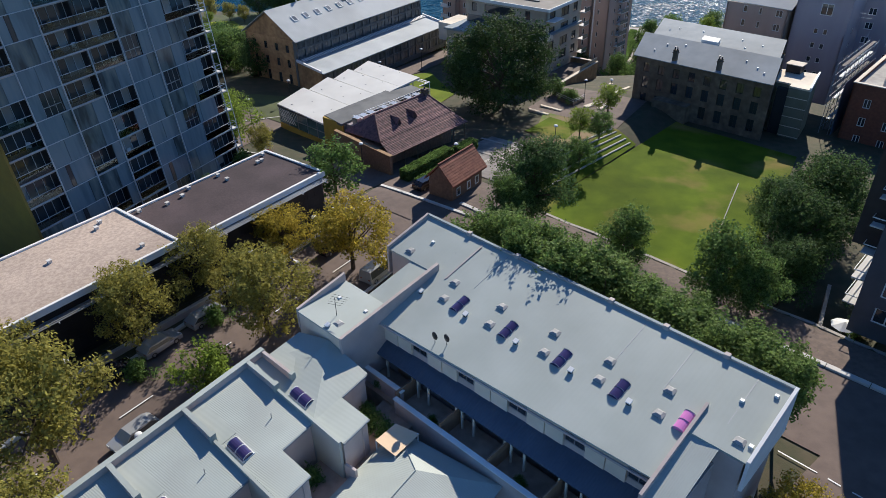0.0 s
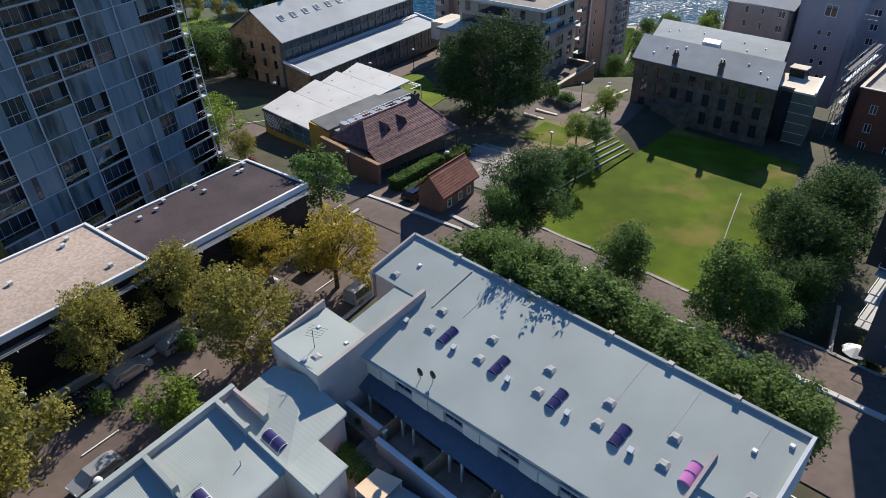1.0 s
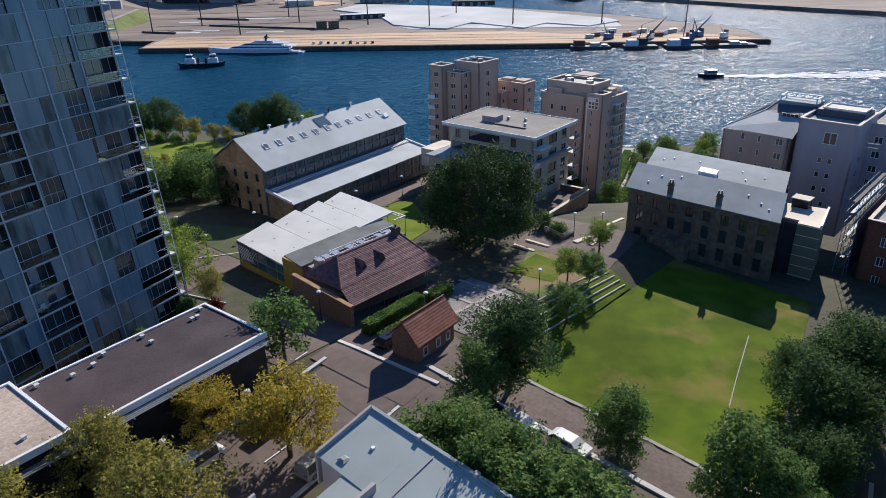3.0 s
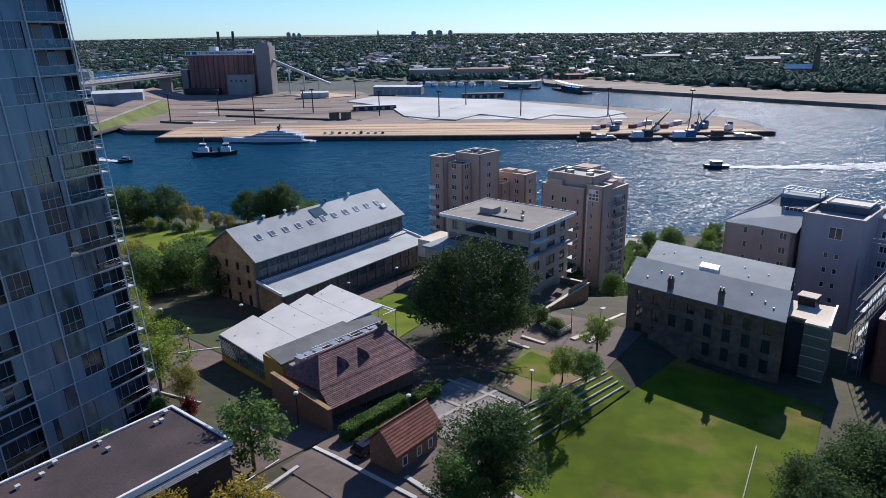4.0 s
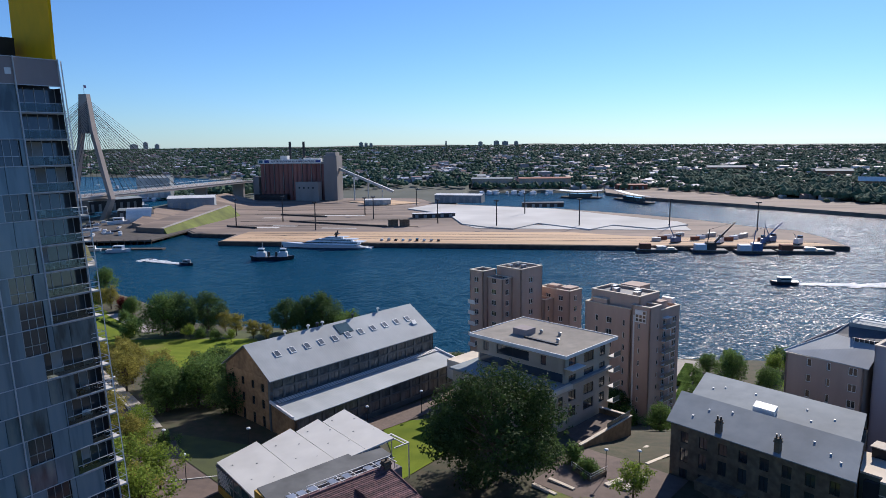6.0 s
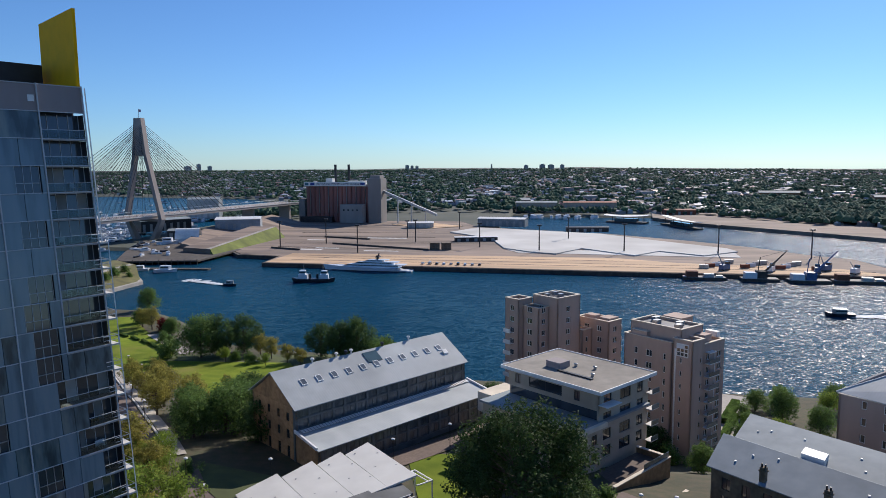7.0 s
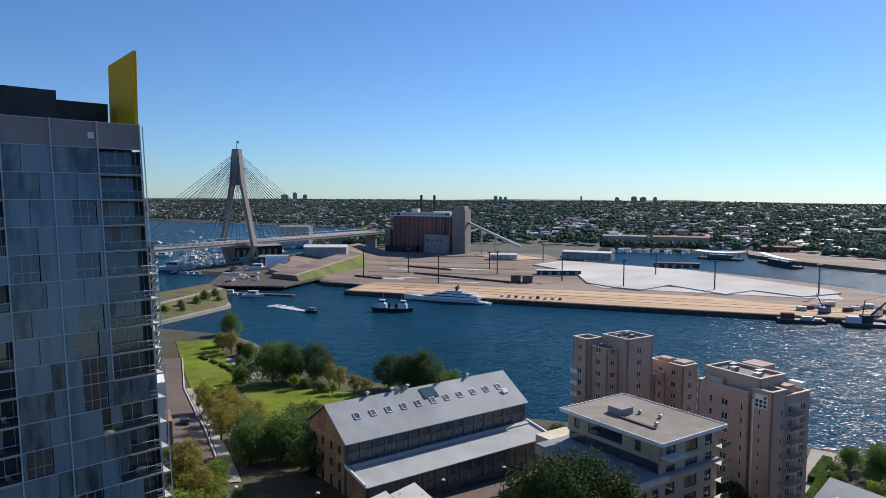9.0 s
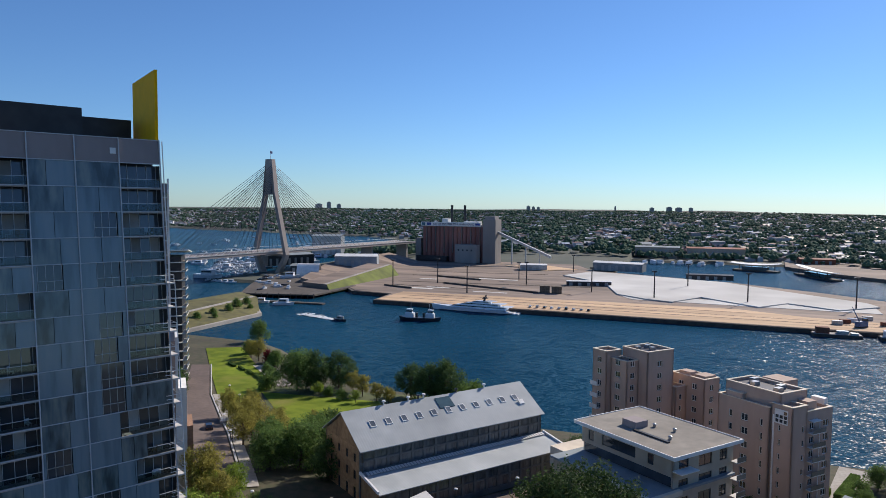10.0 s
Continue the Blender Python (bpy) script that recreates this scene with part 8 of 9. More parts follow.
# ---- cable-stayed bridge ----
def bridge():
    PC = mat("warm_grey_concrete", (0.36, 0.315, 0.29), (0.30, 0.26, 0.24), scale=0.05, rough=0.85, stain=0.15, sscale=0.02)
    t = thing("cable_stayed_bridge", -399, 665, -12.3, 79.5, "cable-stayed bridge with a tall concrete A-shaped pylon", "bridge")
    for s in (-1, 1):
        def leg(y0, z0, y1, z1, w0, w1):
            a, b, p, q = w0 * 0.42, w1 * 0.42, w0 * 0.3, w1 * 0.3
            m = MB().add([(-a, y0 - p, z0), (a, y0 - p, z0), (a, y0 + p, z0), (-a, y0 + p, z0), (-b, y1 - q, z1), (b, y1 - q, z1), (b, y1 + q, z1), (-b, y1 + q, z1)],
                         [(3, 2, 1, 0), (4, 5, 6, 7), (0, 1, 5, 4), (1, 2, 6, 5), (2, 3, 7, 6), (3, 0, 4, 7)])
            part("pylon_leg", m, PC, t)
        leg(s * 22, 10, s * 6.4, 76, 6.6, 6.0)
        leg(s * 9, -14, s * 22, 10, 9, 6.6)
    part("pylon_head", MB().prism([(-2.9, -8.4), (2.9, -8.4), (2.9, 8.4), (-2.9, 8.4)], 73, 76).add(
        [(-2.9, -8.4, 76), (2.9, -8.4, 76), (2.9, 8.4, 76), (-2.9, 8.4, 76), (-2.6, -4.4, 110), (2.6, -4.4, 110), (2.6, 4.4, 110), (-2.6, 4.4, 110)],
        [(4, 5, 6, 7), (0, 1, 5, 4), (1, 2, 6, 5), (2, 3, 7, 6), (3, 0, 4, 7)]), PC, t)
    part("flagpole", MB().rod((0, 0, 110), (0, 0, 119), 0.3, 0.15), STEEL, t)
    part("flag", MB().box(0.2, 3.2, -0.05, 0.05, 116, 118.5), mat("blue_flag", (0.03, 0.05, 0.2), rough=0.8), t)
    part("crossbeam", MB().box(-3, 3, -20, 20, 8.2, 10.4), PC, t)
    part("deck", MB().box(-330, 262, -16, 16, 11.0, 13.4), PC, t)
    for s in (-16.4, 16.0):
        part("barrier", MB().box(-330, 262, s, s + 0.4, 13.4, 14.2), PALE_CONC, t, "pale deck barrier")
        part("top_rail", MB().box(-330, 262, s, s + 0.3, 16.6, 16.9), WHITE, t, "pale safety rail")
    for k in range(75):
        part("rail_post", MB().rod((-330 + k * 8, -16.3, 13.6), (-326 + k * 8, -16.3, 16.8), 0.22, n=4), WHITE, t)
    for k in range(16):
        for sx in (-1, 1):
            x = sx * (18 + k * 8.4)
            zt = 76 + (k + 1) * 1.7
            for s in (-1, 1):
                part("stay_cable", MB().rod((sx * 2.5, s * 4.5, zt), (x, s * 15, 13.4), 0.22, n=4), DARK_METAL, t)
    for x in (-250, -170, 170, 250):
        part("pier", MB().box(x - 2, x + 2, -8, 8, -16, 11), PC, t)

bridge()

# ---- silos ----
def silos():
    # Stained red, with distance haze put in by greying the colour.
    RED = mat("faded_red_silo_paint", (0.30, 0.125, 0.10), (0.22, 0.10, 0.09), scale=0.06, rough=0.85, stain=0.3, sscale=0.03, stretch=(1, 1, 0.2))
    GR = mat("stained_grey_concrete", (0.30, 0.275, 0.255), (0.22, 0.205, 0.195), scale=0.05, rough=0.9, stain=0.3, sscale=0.02, stretch=(1, 1, 0.3))
    t = thing("silo_building", -313, 884, -9, -6.0, "row of red grain silos under a white advertising sign", "silo")
    L = 88
    for k in range(14):
        part("silo", MB().rod((4 + k * 6.3, 2, -9), (4 + k * 6.3, 2, 36), 3.3, n=16), RED, t)
    for k in range(7):
        part("silo_rib", MB().box(7.0 + k * 12.6, 7.5 + k * 12.6, -1.6, 0.0, 2, 36), GR, t)
    part("gallery", MB().box(-2, L, -1, 14, 36, 38.6), GR, t)
    part("back_wall", MB().box(1, L - 1, 4, 30, -9, 36), GR, t)
    part("sign_board", MB().box(-1, L - 4, -2.2, -1.6, 36.6, 41.6), WHITE, t, "long white advertising board")
    cv = bpy.data.curves.new("sign_text", "FONT")
    cv.body, cv.size, cv.extrude = "JUST TRY AND WRAP YOUR HAND AROUND IT", 3.3, 0.05
    cv.materials.append(mat("dark_blue_lettering", (0.02, 0.03, 0.09), rough=0.7))
    ob = new("sign_text", cv)
    ob.parent = t
    ob.matrix_basis = pose(17, -2.35, 38.0 + 9, 90, 0, 0) @ Matrix.Diagonal((0.86, 1, 1, 1))
    part("sign_mark", MB().box(0.5, 5.5, -2.4, -2.25, 37.4, 40.8), mat("green_blue_logo_panel", (0.05, 0.16, 0.22), rough=0.7), t)
    LOGO = mat("blue_logo_panel", (0.04, 0.08, 0.3), rough=0.7)
    part("sign_mark", MB().box(8, 14, -2.4, -2.25, 37.4, 40.8), LOGO, t)
    part("sign_mark", MB().box(77, 83, -2.4, -2.25, 38, 40.6), LOGO, t)
    part("lift_tower", MB().box(L, L + 17, -4, 16, -10, 46).box(L + 2, L + 15, -2, 12, 46, 50), GR, t)
    part("lower_house", MB().box(54, 84, -14, -3, -9, 14), GR, t, "low grey intake house")
    for k in range(4):
        part("window", MB().box(58 + k * 6, 60 + k * 6, -14.2, -14.0, 6, 8), DARK, t)
    part("base_shed", MB().box(-4, 40, -9, -2, -9, -2), DARK_METAL, t, "low dark shed at the silo foot")
    part("roof_house", MB().box(26, 35, 6, 14, 38.6, 46), WHITE, t)
    part("roof_house", MB().box(58, 80, 4, 12, 38.6, 43), WHITE, t)
    for x in (27, 46):
        part("chimney", MB().rod((x, 34, 0), (x, 34, 63.6), 1.9, 1.6, n=12), DARK_METAL, t)
    part("conveyor", MB().add([(L + 17, 4, 28), (L + 17, 8, 28), (L + 88, -2, 0), (L + 88, 2, 0), (L + 17, 4, 31), (L + 17, 8, 31), (L + 88, -2, 3), (L + 88, 2, 3)], [(0, 1, 3, 2), (4, 6, 7, 5), (0, 2, 6, 4), (1, 5, 7, 3), (0, 4, 5, 1), (2, 3, 7, 6)]), STEEL, t, "sloping conveyor gallery")
    for x in (L + 36, L + 54, L + 72):
        part("conveyor_leg", MB().box(x, x + 1.2, 2, 4, -9, 28 - (x - L - 17) * 0.39), STEEL, t)
    part("wing", MB().box(-10, -2, 0, 14, -9, 20), GR, t, "blue-grey side tank house")

silos()

def shed(x, y, ang, L, W, H, roof=None, wall=None, label="long low wharf shed with a pale roof"):
    z = -9.2
    t = thing("shed", x, y, z, ang, label, "shed", "wharf sheds")
    part("wall", MB().box(0, L, 0, W, z, z + H), wall or STEEL, t)
    part("roof", MB().slab([(-0.5, -0.5, z + H), (L + 0.5, -0.5, z + H), (L + 0.5, W / 2, z + H + W * 0.08), (-0.5, W / 2, z + H + W * 0.08)], 0.3)
         .slab([(-0.5, W / 2, z + H + W * 0.08), (L + 0.5, W / 2, z + H + W * 0.08), (L + 0.5, W + 0.5, z + H), (-0.5, W + 0.5, z + H)], 0.3), roof or WHITE, t)
    for k in range(max(2, int(L / 8))):
        part("door", MB().box(k * 8 + 2, k * 8 + 5, -0.12, 0, z, z + H * 0.7), VENT, t)

shed(-84, 836, -10, 56, 18, 9, wall=mat("blue_grey_shed_wall", (0.24, 0.27, 0.29), rough=0.7))
shed(-84, 668, 15, 40, 8, 4, label="low dark shed on the wharf", wall=DARK_METAL)
shed(18, 773, 5, 44, 9, 5, roof=DARK_METAL, wall=DARK_METAL, label="dark barge moored at the inlet")
shed(-160, 800, 15, 30, 14, 6)
shed(-344, 704, 20, 46, 26, 16, label="large grey boat shed with a white fascia by the marina", wall=mat("grey_blue_cladding", (0.27, 0.30, 0.33), (0.23, 0.26, 0.29), rough=0.7))
shed(-372, 660, 20, 26, 20, 8, roof=GREY_ROOF, wall=DARK_METAL, label="grey workshop by the marina")
shed(-492, 905, 18, 42, 30, 27, roof=GREY_ROOF, label="tall grey industrial hall beyond the bridge")
shed(-440, 720, 60, 60, 22, 12, roof=GREY_ROOF, wall=DARK_METAL, label="long grey workshop under the bridge")
shed(153, 1034, 6, 42, 18, 7, roof=TILE_RED, wall=RED_BRICK, label="red-roofed harbour building on the far shore")
shed(300, 1000, -60, 60, 14, 7, roof=GREY_ROOF, label="grey shed on the far quay")
shed(360, 870, -60, 24, 12, 6, roof=WHITE, label="small white-roofed shed on the far quay")
shed(-58, 1092, 2, 62, 22, 14, roof=GREY_ROOF, wall=PINK, label="pink-walled waterfront flats on the far shore")
shed(14, 1092, 4, 78, 22, 14, roof=TILE_RED, wall=PINK, label="pink-walled waterfront flats on the far shore")
shed(-150, 1190, 8, 110, 40, 12, roof=GREY_ROOF, wall=DARK_METAL, label="old dark railway sheds near the inlet")
shed(-280, 1150, 8, 100, 44, 12, roof=GREY_ROOF, wall=DARK_METAL, label="old dark railway sheds near the inlet")

def ferry_canopy(a, b, w, z0, z1):
    """A long thin white roof over a floating landing, its tip rising towards the water."""
    ang = math.degrees(math.atan2(b[1] - a[1], b[0] - a[0]))
    n = math.dist(a, b)
    t = thing("ferry_landing", a[0], a[1], -12, ang, "white curved canopy over a dark floating ferry landing", "ferry landing", "ferry landings")
    roof = MB()
    for k in range(8):
        u0, u1 = k / 8, (k + 1) / 8
        p = [(n * u, z0 + (z1 - z0) * u + 1.6 * (2 * u - 1) ** 2, w * (0.55 + 0.45 * math.sin(math.pi * (0.15 + 0.7 * u)))) for u in (u0, u1)]
        roof.slab([(p[0][0], -p[0][2] / 2, p[0][1]), (p[1][0], -p[1][2] / 2, p[1][1]), (p[1][0], p[1][2] / 2, p[1][1] + 0.8), (p[0][0], p[0][2] / 2, p[0][1] + 0.8)], 0.5)
    part("canopy", roof, WHITE, t)
    part("pontoon", MB().box(4, n - 2, -w / 2, w / 2, -12.8, -10.6), SEAWALL, t, "dark floating pontoon")
    part("waiting_room", MB().box(n * 0.25, n * 0.75, -w * 0.3, w * 0.3, -10.6, -6.6), GLASS, t)
    for u in (0.15, 0.4, 0.62, 0.86):
        part("mooring_post", MB().rod((n * u, w * 0.42, -13), (n * u, w * 0.42, -3.6), 0.45, n=8), DARK_METAL, t)

ferry_canopy((66.8, 949), (119.5, 927), 13, -4.4, -3.6)
ferry_canopy((165, 841), (137, 920), 12, -5.4, -3.0)

def boat_shelter():
    t = thing("boat_shelter", -345, 628, -9.2, 20, "white fabric dome shelter over a motor yacht", "shelter")
    m = MB()
    n = 10
    for k in range(n):
        a, b = math.pi * k / n, math.pi * (k + 1) / n
        m.add([(0, 9 * math.cos(a) + 9, -9.2 + 13 * math.sin(a)), (22, 9 * math.cos(a) + 9, -9.2 + 13 * math.sin(a)), (22, 9 * math.cos(b) + 9, -9.2 + 13 * math.sin(b)), (0, 9 * math.cos(b) + 9, -9.2 + 13 * math.sin(b))], [(0, 1, 2, 3)])
    part("canopy", m, WHITE, t)

boat_shelter()

def light_pole(x, y, h=24):
    t = thing("light_pole", x, y, -9.2, 0, "tall dark wharf floodlight pole", "light pole", "wharf light poles")
    part("mast", MB().rod((0, 0, -9.2), (0, 0, -9.2 + h), 0.55, 0.4, n=8), DARK_METAL, t)
    part("lamp_head", MB().box(-1.6, 1.6, -0.8, 0.8, -9.2 + h, -8.2 + h).box(-1.9, -1.2, -1.1, 1.1, -9.0 + h, -8.0 + h).box(1.2, 1.9, -1.1, 1.1, -9.0 + h, -8.0 + h), DARK_METAL, t)

for x, y, h in ((64, 606, 22), (135, 600, 22), (197, 582, 21), (-151, 578, 22), (-56, 627, 20), (-226, 596, 23), (-200, 640, 22), (-137, 700, 16), (-4, 604, 21), (-120, 660, 20), (20, 700, 20), (-100, 800, 18), (310, 960, 20), (380, 840, 20), (430, 800, 20)):
    light_pole(x, y, h)

# ---- boats ----
def hull(t, L, B, z0, z1, material, name="hull", bow=0.3):
    a = [(-L / 2, -B / 2 * 0.85), (L / 2 - L * bow, -B / 2), (L / 2, 0), (L / 2 - L * bow, B / 2), (-L / 2, B / 2 * 0.85)]
    b = [(-L / 2 * 0.97, -B / 2 * 0.7), (L / 2 - L * bow * 1.2, -B / 2 * 0.75), (L / 2 * 0.9, 0), (L / 2 - L * bow * 1.2, B / 2 * 0.75), (-L / 2 * 0.97, B / 2 * 0.7)]
    v = [(*p, z0) for p in b] + [(*p, z1 + (0.25 * (z1 - z0) if i == 2 else 0)) for i, p in enumerate(a)]
    part(name, MB().add(v, [(4, 3, 2, 1, 0), (5, 6, 7, 8, 9)] + [(i, (i + 1) % 5, 5 + (i + 1) % 5, 5 + i) for i in range(5)]), material, t)

HULL_W = mat("white_gelcoat", (0.72, 0.73, 0.75), (0.68, 0.69, 0.71), rough=0.25, stain=0.05)
HULL_B = mat("dark_blue_hull", (0.03, 0.035, 0.05), (0.025, 0.03, 0.04), rough=0.4)
FOAM = mat("white_foam", (0.80, 0.82, 0.84), (0.55, 0.60, 0.64), scale=0.5, rough=0.8, stain=0.3, sscale=0.15)
W0 = WATER_Z

def yacht():
    t = thing("superyacht", -122, 504.5, W0, 177, "long white superyacht with raked decks at the wharf", "yacht")
    n = 14
    rings = []
    for i in range(n + 1):
        f = i / n
        x = -31 + 64 * f
        b = 5.2 * (1 - max(0, (f - 0.45) / 0.55) ** 2.2) * (0.9 + 0.1 * min(1, f * 6))
        top = 2.5 + 1.3 * f ** 2.2 - (1.3 if f < 0.08 else 0)
        rings.append([(x - 1.5 * f, -b * 0.8, W0 - 0.5), (x, -b, W0 + top), (x, b, W0 + top), (x - 1.5 * f, b * 0.8, W0 - 0.5)])
    hb = MB()
    hb.v = [p for q in rings for p in q]
    for i in range(n):
        for k in range(3):
            hb.f.append((4 * i + k, 4 * i + 4 + k, 4 * i + 5 + k, 4 * i + 1 + k))
    hb.f += [(3, 2, 1, 0), (4 * n, 4 * n + 1, 4 * n + 2, 4 * n + 3)]
    part("hull", hb, HULL_W, t)
    part("boot_stripe", MB().prism([(-30, -4.5), (10, -4.6), (26, -1.6), (26, 1.6), (10, 4.6), (-30, 4.5)], W0 - 0.3, W0 + 0.35), HULL_B, t, "dark waterline stripe")
    for x0, x1, w, z, h, rake in ((-25, 13, 8.6, 2.6, 2.0, 7), (-20, 5, 7.6, 4.6, 1.8, 6), (-13, -2, 6.4, 6.4, 1.5, 5)):
        lo = [(x0, -w / 2), (x1 + rake, -w / 5), (x1 + rake, w / 5), (x0, w / 2)]
        hi = [(x0 + 1.0, -w / 2.2), (x1, -w / 4), (x1, w / 4), (x0 + 1.0, w / 2.2)]
        d = MB().add([(*p, W0 + z) for p in lo] + [(*p, W0 + z + h) for p in hi], [(3, 2, 1, 0), (4, 5, 6, 7), (0, 1, 5, 4), (1, 2, 6, 5), (2, 3, 7, 6), (3, 0, 4, 7)])
        k = part("deck_house", d, HULL_W, t)
        m = lambda f: [(a[0] + (b[0] - a[0]) * f, (a[1] + (b[1] - a[1]) * f) * 1.02) for a, b in zip(lo, hi)]
        g = MB().add([(*p, W0 + z + 0.45 * h) for p in m(0.45)] + [(*p, W0 + z + 0.8 * h) for p in m(0.8)], [(0, 1, 5, 4), (1, 2, 6, 5), (2, 3, 7, 6)])
        part("window_band", g, GLASS, k, "dark window band")
        part("roof_overhang", MB().box(x0 - 4.0, x0 + 3, -w / 2.1, w / 2.1, W0 + z + h, W0 + z + h + 0.2), HULL_W, k)
    part("mast", MB().rod((-8, 0, W0 + 7.9), (-9.5, 0, W0 + 12.4), 0.9, 0.4).box(-10.2, -7.4, -2.4, 2.4, W0 + 9.6, W0 + 10.1).dome((-8.5, 1.6, W0 + 10.1), 0.9, 1.1).dome((-8.5, -1.6, W0 + 10.1), 0.9, 1.1), DARK_METAL, t)
    part("bow_rail", MB().rod((16, -4.2, W0 + 4.4), (32, -0.4, W0 + 5.2), 0.07).rod((16, 4.2, W0 + 4.4), (32, 0.4, W0 + 5.2), 0.07), STEEL, t)
    part("swim_deck", MB().box(-34, -30.5, -4, 4, W0, W0 + 0.8), HULL_W, t)

yacht()

def tug(x, y, ang, k=1.0, label="dark-hulled harbour tug with a white wheelhouse"):
    t = thing("tugboat", x, y, W0, ang, label, "boat", "harbour tugs")
    hull(t, 16 * k, 6 * k, W0 - 0.4, W0 + 1.9 * k, HULL_B)
    part("wheelhouse", MB().box(-1 * k, 4 * k, -2 * k, 2 * k, W0 + 1.9 * k, W0 + 4.4 * k).box(0, 3.2 * k, -1.6 * k, 1.6 * k, W0 + 4.4 * k, W0 + 6.6 * k), HULL_W, t)
    part("window_band", MB().box(-0.05, 3.25 * k, -1.65 * k, 1.65 * k, W0 + 5.1 * k, W0 + 6.0 * k), GLASS, t)
    part("mast", MB().rod((1, 0, W0 + 6.6 * k), (1, 0, W0 + 10 * k), 0.15).rod((1, -1, W0 + 9 * k), (1, 1, W0 + 9 * k), 0.1), STEEL, t)
    part("funnel", MB().rod((-2.5 * k, 0, W0 + 1.9 * k), (-2.5 * k, 0, W0 + 4.6 * k), 0.7 * k), DARK_METAL, t)
    part("fender", MB().box(-8 * k, 5 * k, -3.1 * k, -2.9 * k, W0 + 0.8 * k, W0 + 1.3 * k), DARK, t)

tug(-147, 451, 188, 1.15)
tug(-137, 453, 10, 1.1)

def launch(x, y, ang, k=1.0, wake=0.0, cabin=True, dark=False, label="white motor boat", mast=0.0, z=W0, kind="motor_boat"):
    t = thing(kind, x, y, z, ang, label, "boat", "small harbour boats")
    hull(t, 9 * k, 3.2 * k, z - 0.3, z + 1.1 * k, HULL_B if dark else HULL_W)
    if cabin:
        part("cabin", MB().prism([(-2 * k, -1.2 * k), (1.4 * k, -1.2 * k), (2.2 * k, 0), (1.4 * k, 1.2 * k), (-2 * k, 1.2 * k)], z + 1.1 * k, z + 2.6 * k), HULL_W if not dark else STEEL, t)
        part("window_band", MB().box(-1.8 * k, 1.4 * k, -1.25 * k, 1.25 * k, z + 1.7 * k, z + 2.2 * k), GLASS, t)
    if mast:
        part("mast", MB().rod((0.4 * k, 0, z + k), (0.4 * k, 0, z + mast), 0.13, 0.08, 5), STEEL, t)
        part("boom", MB().rod((0.4 * k, 0, z + 2.9 * k), (-3.6 * k, 0, z + 2.9 * k), 0.16, n=5), WHITE, t)
    if wake:
        r = random.Random(int(x))
        m = MB()
        n = int(wake * 7)
        for i in range(n):
            u = r.random() ** 1.4
            px = -4 * k - u * wake
            py = r.gauss(0, 0.6 + u * wake * 0.055)
            s = r.uniform(0.7, 2.2) * (1.2 - u * 0.6)
            h = W0 + 0.08 + 0.3 * r.random()
            m.add([(px - 2.2 * s, py - 0.5 * s, h), (px, py - 0.7 * s, h), (px + 1.6 * s, py, h), (px - 0.4 * s, py + 0.7 * s, h)], [(0, 1, 2, 3)])
        w = solo("wake", m, FOAM, x, y, 0, ang, label="trail of white foam behind a boat", category="wake", kind="stuff")

launch(-189, 431, -22, 1.2, 36, label="dark motor boat leaving a short white wake", dark=True)
launch(148, 389, 178, 1.5, 150, label="dark workboat trailing a long white wake", dark=True)
_rb = random.Random(8)
for k in range(72):
    u, v = (k // 12 + _rb.uniform(0, 0.55)) / 6, (k % 12 + _rb.uniform(0, 0.9)) / 12
    bx, by = -474 + 66 * u - 90 * v, 656 - 8 * u + 140 * v
    if _rb.random() < 0.45:
        launch(bx, by, _rb.choice((25, 205)) + _rb.uniform(-14, 14), _rb.uniform(0.75, 1.1), label="white sailing boat moored in the marina", mast=_rb.uniform(11, 17), kind="sailing_boat")
    else:
        launch(bx, by, _rb.choice((25, 205)) + _rb.uniform(-14, 14), _rb.uniform(0.7, 1.25), label="pleasure boat moored in the marina", dark=_rb.random() < 0.3)
for k in range(16):
    u, v = _rb.random(), (k + 0.5) / 16
    launch(-328 - 55 * v + 45 * u, 522 + 105 * v + 8 * u, _rb.choice((10, 60, 100)) + _rb.uniform(-20, 20), _rb.uniform(0.6, 1.1), z=-8.9, cabin=_rb.random() < 0.7, dark=_rb.random() < 0.35, label="small boat laid up on the marina hardstand")
launch(-346, 618, 35, 2.2, z=-8.9, label="large white cruiser laid up on the hardstand")
for k in range(5):
    u, v = _rb.random(), (k + 0.5) / 5
    launch(-424 + 40 * v, 592 - 10 * v, 20 + _rb.uniform(-10, 10), _rb.uniform(0.7, 1.2), label="small boat beside the marina wharf", mast=14 if k % 2 else 0)
for k in range(40):
    launch(_rb.uniform(-900, -480), _rb.uniform(900, 1400), _rb.uniform(0, 360), _rb.uniform(1.0, 1.8), cabin=_rb.random() < 0.6, label="white pleasure boat on a swing mooring")
_n = 0
while _n < 70:
    _x, _y = _rb.uniform(-660, -440), _rb.uniform(700, 960)
    if gz(_x, _y) > W0 - 0.5:
        _n += 0.2
        continue
    launch(_x, _y, _rb.choice((20, 110, 200)) + _rb.uniform(-8, 8), _rb.uniform(1.2, 2.4), label="white pleasure boat moored in the marina")
    _n += 1
for k in range(22):
    launch(_rb.uniform(-45, 62), _rb.uniform(985, 1012), _rb.uniform(80, 100), _rb.uniform(1.2, 2.2), label="white boat berthed along the far inlet")
launch(-437, 612, 10, 3.4, label="large white motor cruiser leaving the marina")
launch(-262, 478, 15, 1.8, label="white fishing boat at the timber wharf")
launch(-285, 482, 200, 1.4, label="white fishing boat at the timber wharf")
